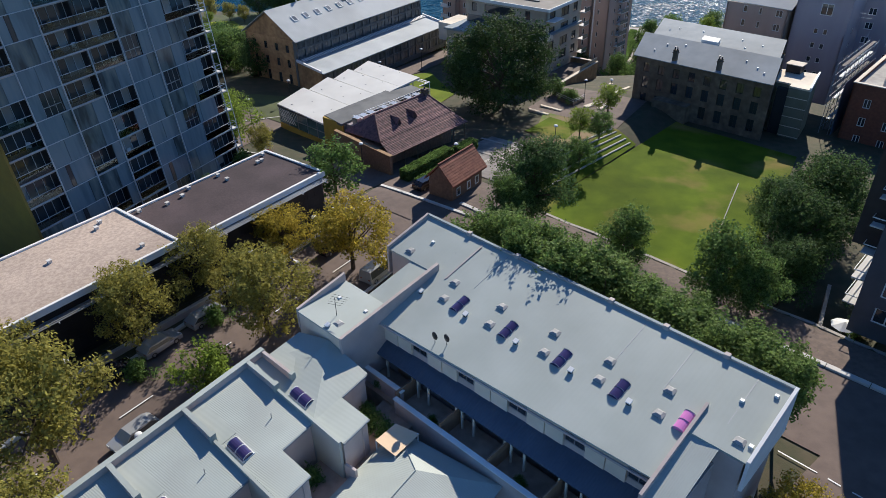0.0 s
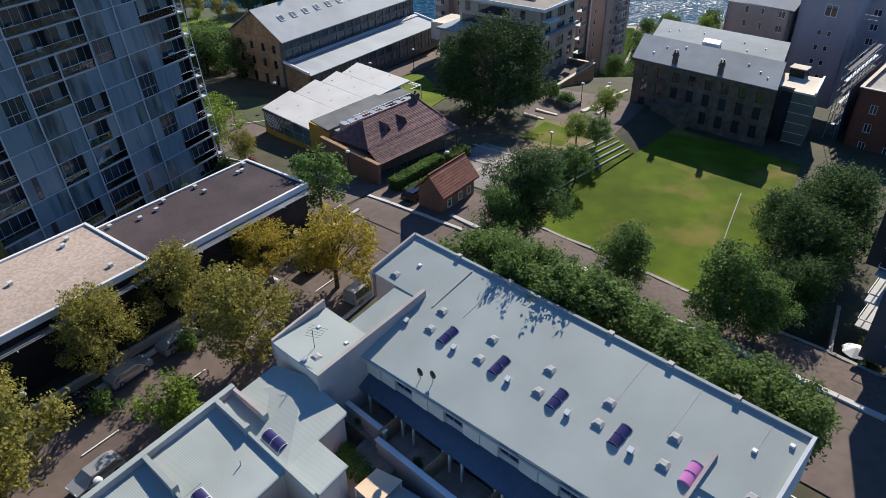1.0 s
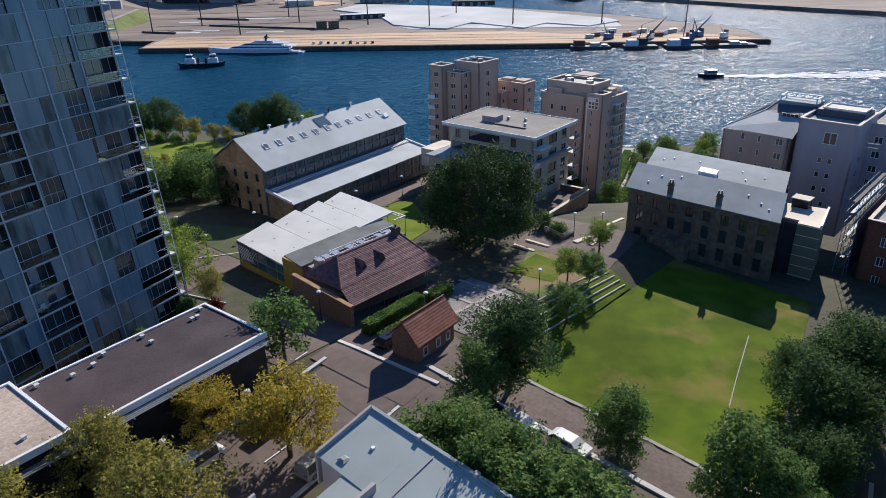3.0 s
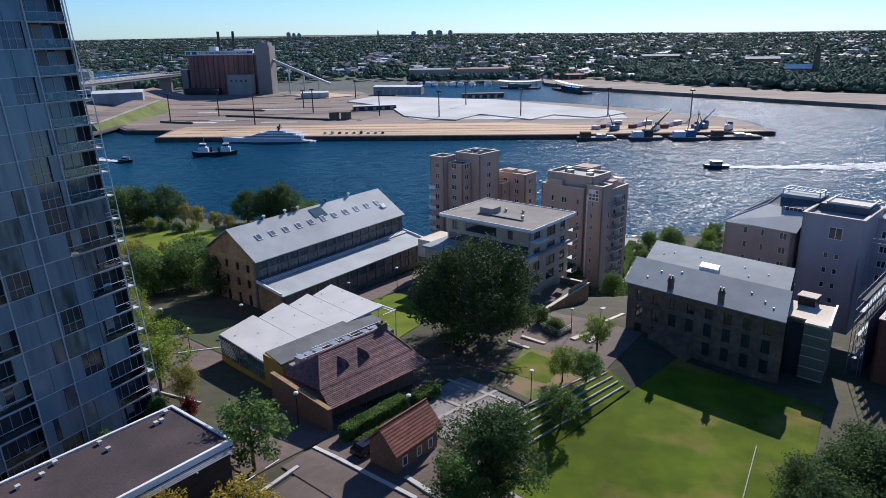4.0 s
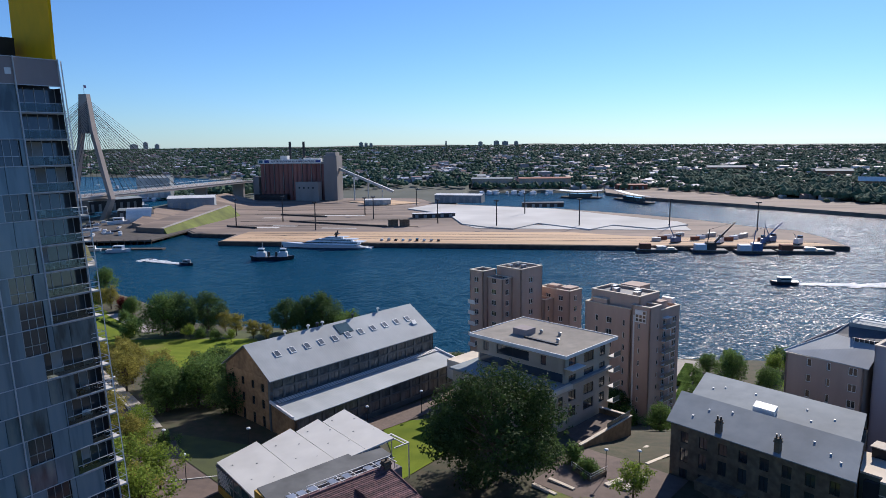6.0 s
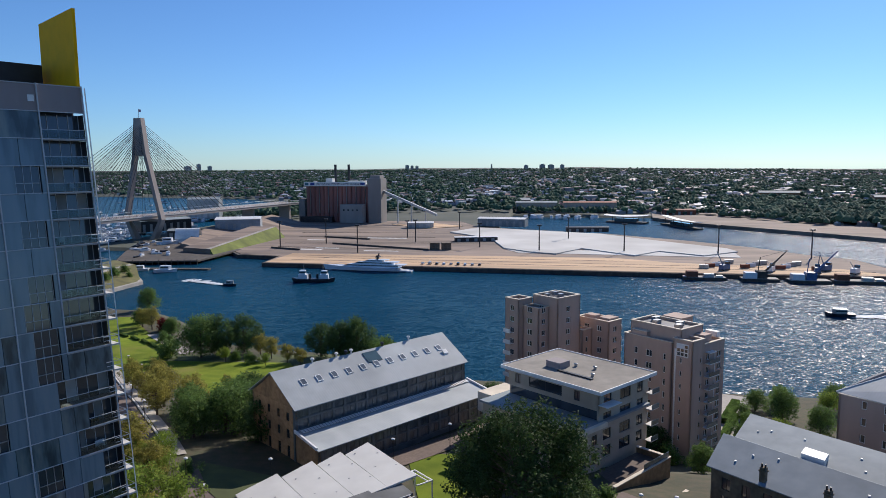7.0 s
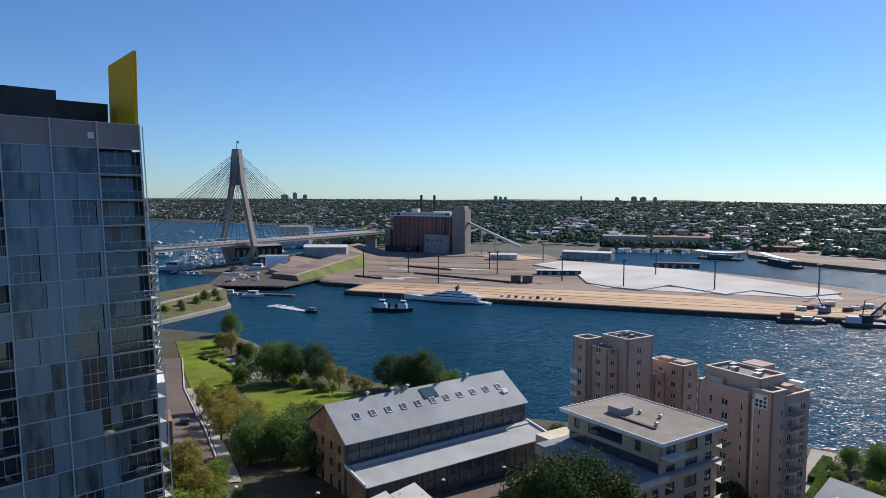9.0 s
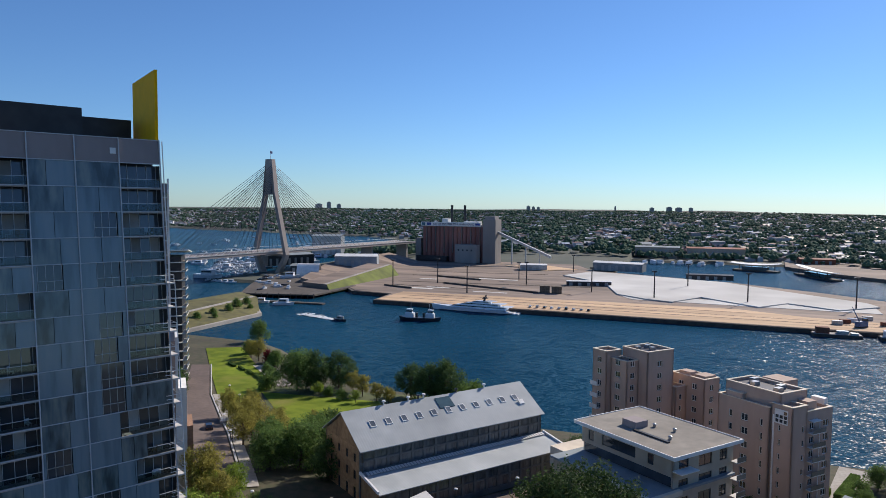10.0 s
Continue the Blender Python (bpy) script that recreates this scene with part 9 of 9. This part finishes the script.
def gangway():
    t = thing("footbridge", -294, 474, -8, 0, "narrow timber footbridge between headland and marina wharf", "footbridge")
    part("deck", MB().slab([(-3, -2, -7.6), (0, 0, -7.6), (-25, 31, -9.2), (-28, 29, -9.2)], 0.4), WOOD_DECK, t)
    for q in ((-3, -2, -28, 29), (0, 0, -25, 31)):
        part("handrail", MB().rod((q[0], q[1], -6.5), (q[2], q[3], -8.1), 0.06, n=5), STEEL, t)
        for i in range(7):
            f = i / 6
            x, y, z = q[0] + (q[2] - q[0]) * f, q[1] + (q[3] - q[1]) * f, -7.7 - 1.6 * f
            part("post", MB().rod((x, y, z), (x, y, z + 1.15), 0.05, n=4), STEEL, t)

WOOD_DECK = mat("weathered_deck_boards", (0.27, 0.23, 0.19), (0.20, 0.17, 0.145), scale=0.4, rough=0.9, stain=0.4, sscale=0.1)
gangway()

def barge(x, y, ang, L, W, crane=False, label="flat work barge at the wharf", blue=False):
    t = thing("barge", x, y, W0, ang, label, "barge", "work barges")
    B = mat("blue_crane_paint", (0.06, 0.13, 0.28), (0.05, 0.1, 0.22), rough=0.5) if blue else SEAWALL
    part("hull", MB().box(-L / 2, L / 2, -W / 2, W / 2, W0 - 0.5, W0 + 1.8), SEAWALL, t)
    part("deck", MB().box(-L / 2 + 0.4, L / 2 - 0.4, -W / 2 + 0.4, W / 2 - 0.4, W0 + 1.8, W0 + 1.95), CONCRETE, t)
    part("house", MB().box(-L / 2 + 2, -L / 2 + 9, -W / 3, W / 3, W0 + 1.9, W0 + 5.5), HULL_W if crane else RED_BRICK, t)
    if crane:
        part("crane_body", MB().box(-2, 4, -3, 3, W0 + 1.9, W0 + 6.5), B, t)
        for q in (-1.2, 1.2):
            part("crane_boom", MB().rod((3, q, W0 + 6), (16, q * 0.3, W0 + 20), 0.35, 0.2), B, t)
        part("crane_frame", MB().rod((-1, 0, W0 + 6), (0, 0, W0 + 15), 0.3).rod((0, 0, W0 + 15), (16, 0, W0 + 20), 0.1), B, t)
    else:
        part("load", MB().box(0, 6, -2, 2, W0 + 1.9, W0 + 3.8).box(7, 11, -3, 1, W0 + 1.9, W0 + 3.0), STEEL, t)

barge(105, 494, 0, 26, 8, label="pale flat barge with an excavator")
barge(138, 492.5, 0, 22, 9, True, "work barge with small crane and huts")
barge(166, 490, 0, 24, 10, True, "blue floating crane beside the wharf", True)
barge(197, 491, 0, 34, 9, label="dark flat barge with building materials")
for x, y, c in ((150, 512, True), (178, 511, False), (200, 510, True), (122, 516, False), (186, 520, False)):
    t = thing("site_machine", x, y, -9.2, x * 7 % 90, "construction machine parked on the wharf end", "construction machine", "wharf machines")
    m = HULL_W if c else mat("machine_blue", (0.07, 0.14, 0.28), rough=0.5)
    part("body", MB().box(-4, 4, -1.6, 1.6, -8.4, -5.4), m, t)
    part("cab", MB().box(2, 4, -1.4, 1.4, -5.4, -3.8), GLASS, t)
    part("boom", MB().rod((-2, 0, -5.4), (-9, 0, 4 if not c else -1), 0.4, 0.2), m, t)
    for q in (-2.6, 2.6):
        part("track", MB().box(-3.6, 3.6, q * 0.6 - 0.4, q * 0.6 + 0.4, -9.2, -8.4), DARK_METAL, t)
for k in range(16):
    t = thing("container", 110 + k * 5.5, 522 + (k * 37 % 30), -9.2, k * 47 % 30, "stacked shipping container on the wharf", "container", "wharf containers")
    part("body", MB().box(-3, 3, -1.2, 1.2, -9.2, -6.6), (STEEL, RED_BRICK, HULL_W, CONCRETE)[k % 4], t)
    part("door", MB().box(3.0, 3.06, -1.1, 1.1, -9.1, -6.7), STEEL, t)
for k in range(2):
    t = thing("crate_stack", -92 + k * 10, 607, -9.2, 15, "brown stack of crates on the wharf", "crates", "crate stacks")
    for i in range(3):
        part("crate", MB().box(-4, 4, -3, 3, -9.2 + i * 2, -7.3 + i * 2), SANDSTONE_D, t)

def car(x, y, z, ang, paint, label, van=False, scale=1.0):
    t = thing("car" if not van else "van", x, y, z, ang, label, "van" if van else "car", "parked cars")
    L, W = (4.9, 1.9) if van else (4.4, 1.78)
    H = 1.9 if van else 1.42
    pr = [(-L / 2, 0.3), (L / 2, 0.3), (L / 2, 0.72), (L / 2 - 0.9, 0.9), (L / 2 - (1.0 if van else 1.6), H), (-L / 2 + (0.1 if van else 0.7), H), (-L / 2, 0.95)]
    def loft(p, w, w2, zz):
        n = len(p)
        v = []
        for s in (-1, 1):
            v += [(a, s * (w if b < zz else w2) / 2, z + b) for a, b in p]
        return MB().add(v, [tuple(range(n)), tuple(range(2 * n - 1, n - 1, -1))] + [(i, n + i, n + (i + 1) % n, (i + 1) % n) for i in range(n)])
    part("body", loft(pr, W, W - 0.35, 1.0), paint, t)
    g = [(L / 2 - 1.0, 0.93), (L / 2 - (1.05 if van else 1.65), H - 0.06), (-L / 2 + (0.2 if van else 0.8), H - 0.06), (-L / 2 + 0.15, 0.98)]
    part("glass", loft(g, W + 0.02, W - 0.32, 1.0), GLASS, t)
    for sx in (-L / 2 + 0.85, L / 2 - 0.85):
        for sy in (-W / 2 + 0.1, W / 2 - 0.1):
            w = part("wheel", MB().rod((sx, sy - 0.11, z + 0.32), (sx, sy + 0.11, z + 0.32), 0.32, n=12), DARK, t)
            part("rim", MB().rod((sx, sy - 0.12, z + 0.32), (sx, sy + 0.12, z + 0.32), 0.19, n=8), STEEL, w)
    for sy in (-0.6, 0.6):
        part("headlight", MB().box(L / 2 - 0.03, L / 2 + 0.02, sy - 0.18, sy + 0.18, z + 0.6, z + 0.75), WHITE, t)
        part("tail_light", MB().box(-L / 2 - 0.02, -L / 2 + 0.03, sy - 0.15, sy + 0.15, z + 0.75, z + 0.92), RED_BRICK, t)

SILVER = mat("silver_car_paint", (0.48, 0.49, 0.50), (0.45, 0.46, 0.47), rough=0.25, metal=0.4, stain=0.05)
BLACKP = mat("black_car_paint", (0.02, 0.02, 0.025), (0.015, 0.015, 0.02), rough=0.2, stain=0.05)
WHITEP = mat("white_car_paint", (0.7, 0.7, 0.7), (0.66, 0.66, 0.66), rough=0.25, stain=0.05)
for x, y, a, p, l, v in ((-26.3, 60.6, 55, SILVER, "silver hatchback parked at the kerb", False), (-29.8, 56.0, 55, SILVER, "silver car parked at the kerb", False), (-19.6, 69.2, 55, WHITEP, "white van parked under plane trees", True),
                         (-7.8, 68.6, 55, SILVER, "silver van parked behind the terraces", True), (-23.4, 64.6, 55, BLACKP, "black car parked at the kerb", False), (-28.0, 43.6, 235, SILVER, "silver car parked near the corner house", False),
                         (-2.2, 91.3, 48, BLACKP, "black car beside the cottage", False), (12.6, 74.0, -44, SILVER, "silver car parked by the park", False), (17.2, 70.6, -44, WHITEP, "white car parked by the park", False), (9.0, 77.2, -44, BLACKP, "black car parked by the park", False),
                         (-89.3, 176.8, 132, BLACKP, "black car driving down the park road", False), (-33.0, 51.5, 55, BLACKP, "black car parked at the kerb", False), (-14.0, 74.5, 55, BLACKP, "black car parked at the corner", False), (-92, 186, 132, SILVER, "silver car on the park road", False)):
    car(x, y, gz(x, y) + 0.15, a, p, l, v)
for k in range(9):
    car(-84 + k * 5.2, 519 + k * -0.3, -9.15, 90, (WHITEP, SILVER, BLACKP)[k % 3], "car parked in a row on the quay", k % 4 == 1)

def street_lamp(x, y, h=4.6, label="park lamp with a white disc shade"):
    z = gz(x, y)
    t = thing("street_lamp", x, y, z, 0, label, "street lamp", "street lamps")
    part("pole", MB().rod((0, 0, z), (0, 0, z + h), 0.07, 0.05, n=8), DARK_METAL, t)
    part("shade", MB().rod((0, 0, z + h), (0, 0, z + h + 0.12), 0.36, 0.32, n=14).dome((0, 0, z + h + 0.12), 0.32, 0.13, 14, 3), WHITE, t)
    part("base", MB().rod((0, 0, z), (0, 0, z + 0.5), 0.13, n=8), DARK_METAL, t)

for x, y in ((-16.0, 75.0), (-22.1, 67.3), (-35.4, 49.0), (-25.3, 39.9), (-42.5, 129.4), (-34.9, 121.3), (-12.2, 98.0), (-12.7, 147.2), (-4.0, 156.9), (18.6, 104.5), (33.5, 131.0), (-29.8, 133.4), (2.3, 97.0), (28.5, 131), (-70, 160), (-77, 170), (-84, 176), (-97, 200), (-108, 210), (-63, 143)):
    street_lamp(x, y)

# ---- walls, steps and fences round the plaza and park ----
def steps(x, y, ang, L, n, rise, tread, label):
    z = gz(x, y)
    t = thing("steps", x, y, z, ang, label, "steps")
    for k in range(n):
        part("step", MB().box(0, L, k * tread, (k + 1) * tread + 0.02, z - (k + 1) * rise - 0.6, z - k * rise), PALE_PAVE, t)

for k in range(5):
    t = thing("grass_step", *grid(-15.2 + k * 1.0, 36.0), 9, 45.4, "long low stone step edging the lawn terraces", "step", "lawn steps")
    for q in range(6):
        a, b = grid(-15.2 + k, 36.0 + q * 4.2), grid(-15.2 + k, 36.0 + q * 4.2 + 4.15)
        za, zb = gz(*a) + 0.3, gz(*b) + 0.3
        part("step_block", MB().prism([(q * 4.2, -0.12), (q * 4.2 + 4.15, -0.12), (q * 4.2 + 4.15, 0.12), (q * 4.2, 0.12)], [za - 1, zb - 1, zb - 1, za - 1], [za, zb, zb, za]), CONCRETE, t)

def ramp_walls():
    t = thing("retaining_wall", 25.6, 142.9, 7, 52.7, "tan retaining wall with a cream coping below the apartments", "wall")
    part("wall", MB().box(0, 17.5, -0.25, 0.25, 2, 8.9), SANDSTONE, t)
    part("coping", MB().box(-0.1, 17.6, -0.35, 0.35, 8.9, 9.05), CREAM, t)
    part("wall", MB().box(17.1, 17.6, 0.35, 6.5, 0, 8.9), SANDSTONE, t)
    part("coping", MB().box(17.0, 17.7, 0.35, 6.6, 8.9, 9.05), CREAM, t)
    part("terrace", MB().box(0.2, 17.1, 0.25, 6.4, 1.0, 7.9), PAVING, t)
    for q in range(9):
        part("balustrade", MB().box(9 + q * 0.93, 9.86 + q * 0.93, -0.03, 0.03, 9.05, 10.0), BALUSTRADE, t, "glass balustrade")
    for k, (x, y, a, L, z1) in enumerate(((32.1, 139.3, 56.7, 10.8, 7.3), (35.8, 137.0, 47.5, 6.6, 8.7))):
        p = thing("stair_wall", x, y, 4, a, "sandstone stair parapet with a pale cap", "wall", "stair walls")
        part("wall", MB().prism([(0, -0.25), (L, -0.25), (L, 0.25), (0, 0.25)], 1, [z1, z1 - 0.6, z1 - 0.6, z1]), SANDSTONE, p)
        part("coping", MB().prism([(-0.1, -0.32), (L, -0.32), (L, 0.32), (-0.1, 0.32)], [z1, z1 - 0.6, z1 - 0.6, z1], [z1 + 0.15, z1 - 0.45, z1 - 0.45, z1 + 0.15]), CREAM, p)
    t = thing("steps", 33.4, 137.6, 6, 53, "wide sandstone steps going down between parapets", "steps")
    for k in range(12):
        part("step", MB().box(k * 0.7, k * 0.7 + 0.72, -2.4, 0.6, 1, 7.6 - k * 0.17), PALE_PAVE, t)
    for k, (x0, y0, x1, y1) in enumerate(((17.2, 127.2, 20.5, 124.2), (19.7, 129.3, 23.3, 126.2))):
        z = gz(x0, y0)
        L = math.dist((x0, y0), (x1, y1))
        t = thing("stone_step", x0, y0, z, math.degrees(math.atan2(y1 - y0, x1 - x0)), "long cream stone step under the fig tree", "step", "stone steps")
        part("tread", MB().box(0, L, -0.3, 0.3, z - 0.8, z + 0.45), CREAM, t)

ramp_walls()

def planter():
    z = gz(26, 131)
    t = thing("planter", 26, 131, z, 0, "raised bed with a white rail beside the stairs", "planter")
    pts = [(-2.6, 2.2), (0.0, -2.0), (2.8, 1.0), (0.4, 4.8)]
    part("wall", MB().prism(pts, z - 1.0, z + 0.7), SANDSTONE_D, t)
    part("soil", MB().prism([(x * 0.9, 1.4 + (y - 1.4) * 0.9) for x, y in pts], z + 0.7, z + 0.78), SOIL, t)
    for a, b in zip(pts, pts[1:3]):
        for h in (1.1, 1.5):
            part("rail", MB().rod((*a, z + h), (*b, z + h), 0.035, n=5), WHITE, t)
        for q in range(5):
            f = q / 4
            part("post", MB().rod((a[0] + (b[0] - a[0]) * f, a[1] + (b[1] - a[1]) * f, z + 0.7), (a[0] + (b[0] - a[0]) * f, a[1] + (b[1] - a[1]) * f, z + 1.5), 0.03, n=5), WHITE, t)
    for x0, y0, x1, y1 in ((28.2, 128.0, 31.5, 130.5), (30.6, 126.6, 34.5, 131.2)):
        L = math.dist((x0, y0), (x1, y1))
        zz = gz(x0, y0)
        w = thing("landing_edge", x0, y0, zz, math.degrees(math.atan2(y1 - y0, x1 - x0)), "cream stone landing edge by the stairs", "step", "stone steps")
        part("tread", MB().box(0, L, -0.5, 0.5, zz - 1, zz + 0.35), CREAM, w)

planter()

def plaza_bands():
    t = thing("plaza_bands", 9.0, 102.5, gz(9, 102.5), 46, "pale paving bands crossing the plaza", "paving")
    z = gz(9, 102.5)
    for a, b in (((-0.3, 0.3), (-8, 9)), ((-8, 10), (-0.3, 0.3)), ((5.2, 5.8), (-7, 8))):
        mb = MB()
        xs = np.linspace(a[0], a[1], 2 if a[1] - a[0] < 1 else 9)
        ys = np.linspace(b[0], b[1], 2 if b[1] - b[0] < 1 else 9)
        c, s = math.cos(radians(46)), math.sin(radians(46))
        for i in range(len(xs) - 1):
            for j in range(len(ys) - 1):
                q = [(xs[i], ys[j]), (xs[i + 1], ys[j]), (xs[i + 1], ys[j + 1]), (xs[i], ys[j + 1])]
                mb.add([(u, v, gz(9 + c * u - s * v, 102.5 + s * u + c * v) + 0.2) for u, v in q], [(0, 1, 2, 3)])
        part("band", mb, PALE_PAVE, t)

plaza_bands()

def far_block():
    t = thing("apartment_block", -136, 222, 2, 35, "dark apartment block with stacked white balconies", "apartment block")
    part("wall", MB().box(-14, 0, 0, 12, 2, 45), DARK_METAL, t)
    for k in range(14):
        z = 4 + k * 3
        b = part("balcony", MB().box(-13, 1.6, -1.6, 6, z, z + 0.25), PALE_CONC, t, "pale balcony slab")
        part("rail", MB().box(1.4, 1.5, -1.5, 6, z + 0.25, z + 1.2), BALUSTRADE, b)
    part("roof", MB().slab([(-15, -2, 47), (2.5, -2, 47.5), (2.5, 12, 46), (-15, 12, 46)], 0.4), WHITE, t)

far_block()

def low_block():
    t = thing("apartment_block", -58.5, 130.3, 10, 221.7, "salmon and white stepped apartment block beside the road", "apartment block")
    part("wall", MB().box(0.2, 14, -9, 0, 9, 39), PINK, t)
    part("wall_edge", MB().box(-0.25, 0.2, -9, 0.1, 9, 39.6), WHITE, t)
    part("wing", MB().box(-1.6, -0.25, -8, -0.4, 9, 30.5), WHITE, t)
    part("wing", MB().box(-2.6, -1.6, -8, -0.8, 9, 23.5), BRICK, t)
    for q in range(7):
        part("balcony", MB().box(0.4, 3.4, 0, 1.0, 15 + q * 3.1, 15.2 + q * 3.1), PALE_CONC, t)

low_block()

def slim_tower():
    t = thing("apartment_tower", -80.3, 153.6, 4, 221.7, "slim mauve apartment tower with white balcony edges", "apartment tower")
    part("wall", MB().box(0.3, 14, -10, 0, 3, 67), PINK_GREY, t)
    part("wall_edge", MB().box(-0.1, 0.3, -10, 0.2, 3, 68), WHITE, t)
    for q in range(19):
        b = part("balcony", MB().box(0.3, 5, 0, 1.2, 9 + q * 3.05, 9.2 + q * 3.05), PALE_CONC, t)
        part("balustrade", MB().box(0.3, 5, 1.12, 1.18, 9.2 + q * 3.05, 10.2 + q * 3.05), BALUSTRADE, b)

slim_tower()

def street_wall():
    t = thing("street_wall", -39.5, 48.0, 12, 51.4, "grey rendered garden wall with a dark railing", "wall")
    part("wall", MB().box(0, 26, -0.15, 0.15, 11.6, 12.9), LILAC, t)
    part("coping", MB().box(-0.1, 26.1, -0.22, 0.22, 12.9, 13.0), PALE_CONC, t)
    for q in (13.35, 13.7):
        part("rail", MB().rod((0, 0, q), (26, 0, q), 0.03, n=5), DARK_METAL, t)
    for q in range(14):
        part("rail_post", MB().rod((q * 2.0, 0, 13.0), (q * 2.0, 0, 13.75), 0.03, n=5), DARK_METAL, t)

street_wall()

def patio():
    z = gz(42.7, 58.8)
    u = thing("patio_umbrella", 43.2, 58.2, z, 0, "white garden umbrella over a small patio", "umbrella")
    m = MB()
    for q in range(8):
        a, b = 6.2832 * q / 8, 6.2832 * (q + 1) / 8
        m.add([(0, 0, z + 2.75), (1.35 * math.cos(a), 1.35 * math.sin(a), z + 2.25), (1.35 * math.cos(b), 1.35 * math.sin(b), z + 2.25)], [(0, 1, 2)])
    part("canopy", m, WHITE, u)
    part("pole", MB().rod((0, 0, z), (0, 0, z + 2.75), 0.035, n=6), STEEL, u)
    w = thing("patio_wall", 40.9, 58.6, z, 58, "brown garden wall beside the narrow lane", "wall")
    part("wall", MB().box(0, 9, -0.15, 0.15, z - 0.5, z + 1.7), BRICK, w)
    part("coping", MB().box(-0.05, 9.05, -0.2, 0.2, z + 1.7, z + 1.8), PALE_PAVE, w)
    for x, y, a in ((42.2, 59.3, 30), (44.2, 58.9, 140), (43.0, 56.9, 250)):
        outdoor_chair(x, y, gz(x, y), a, WHITE, "white garden chair on the patio")

patio()
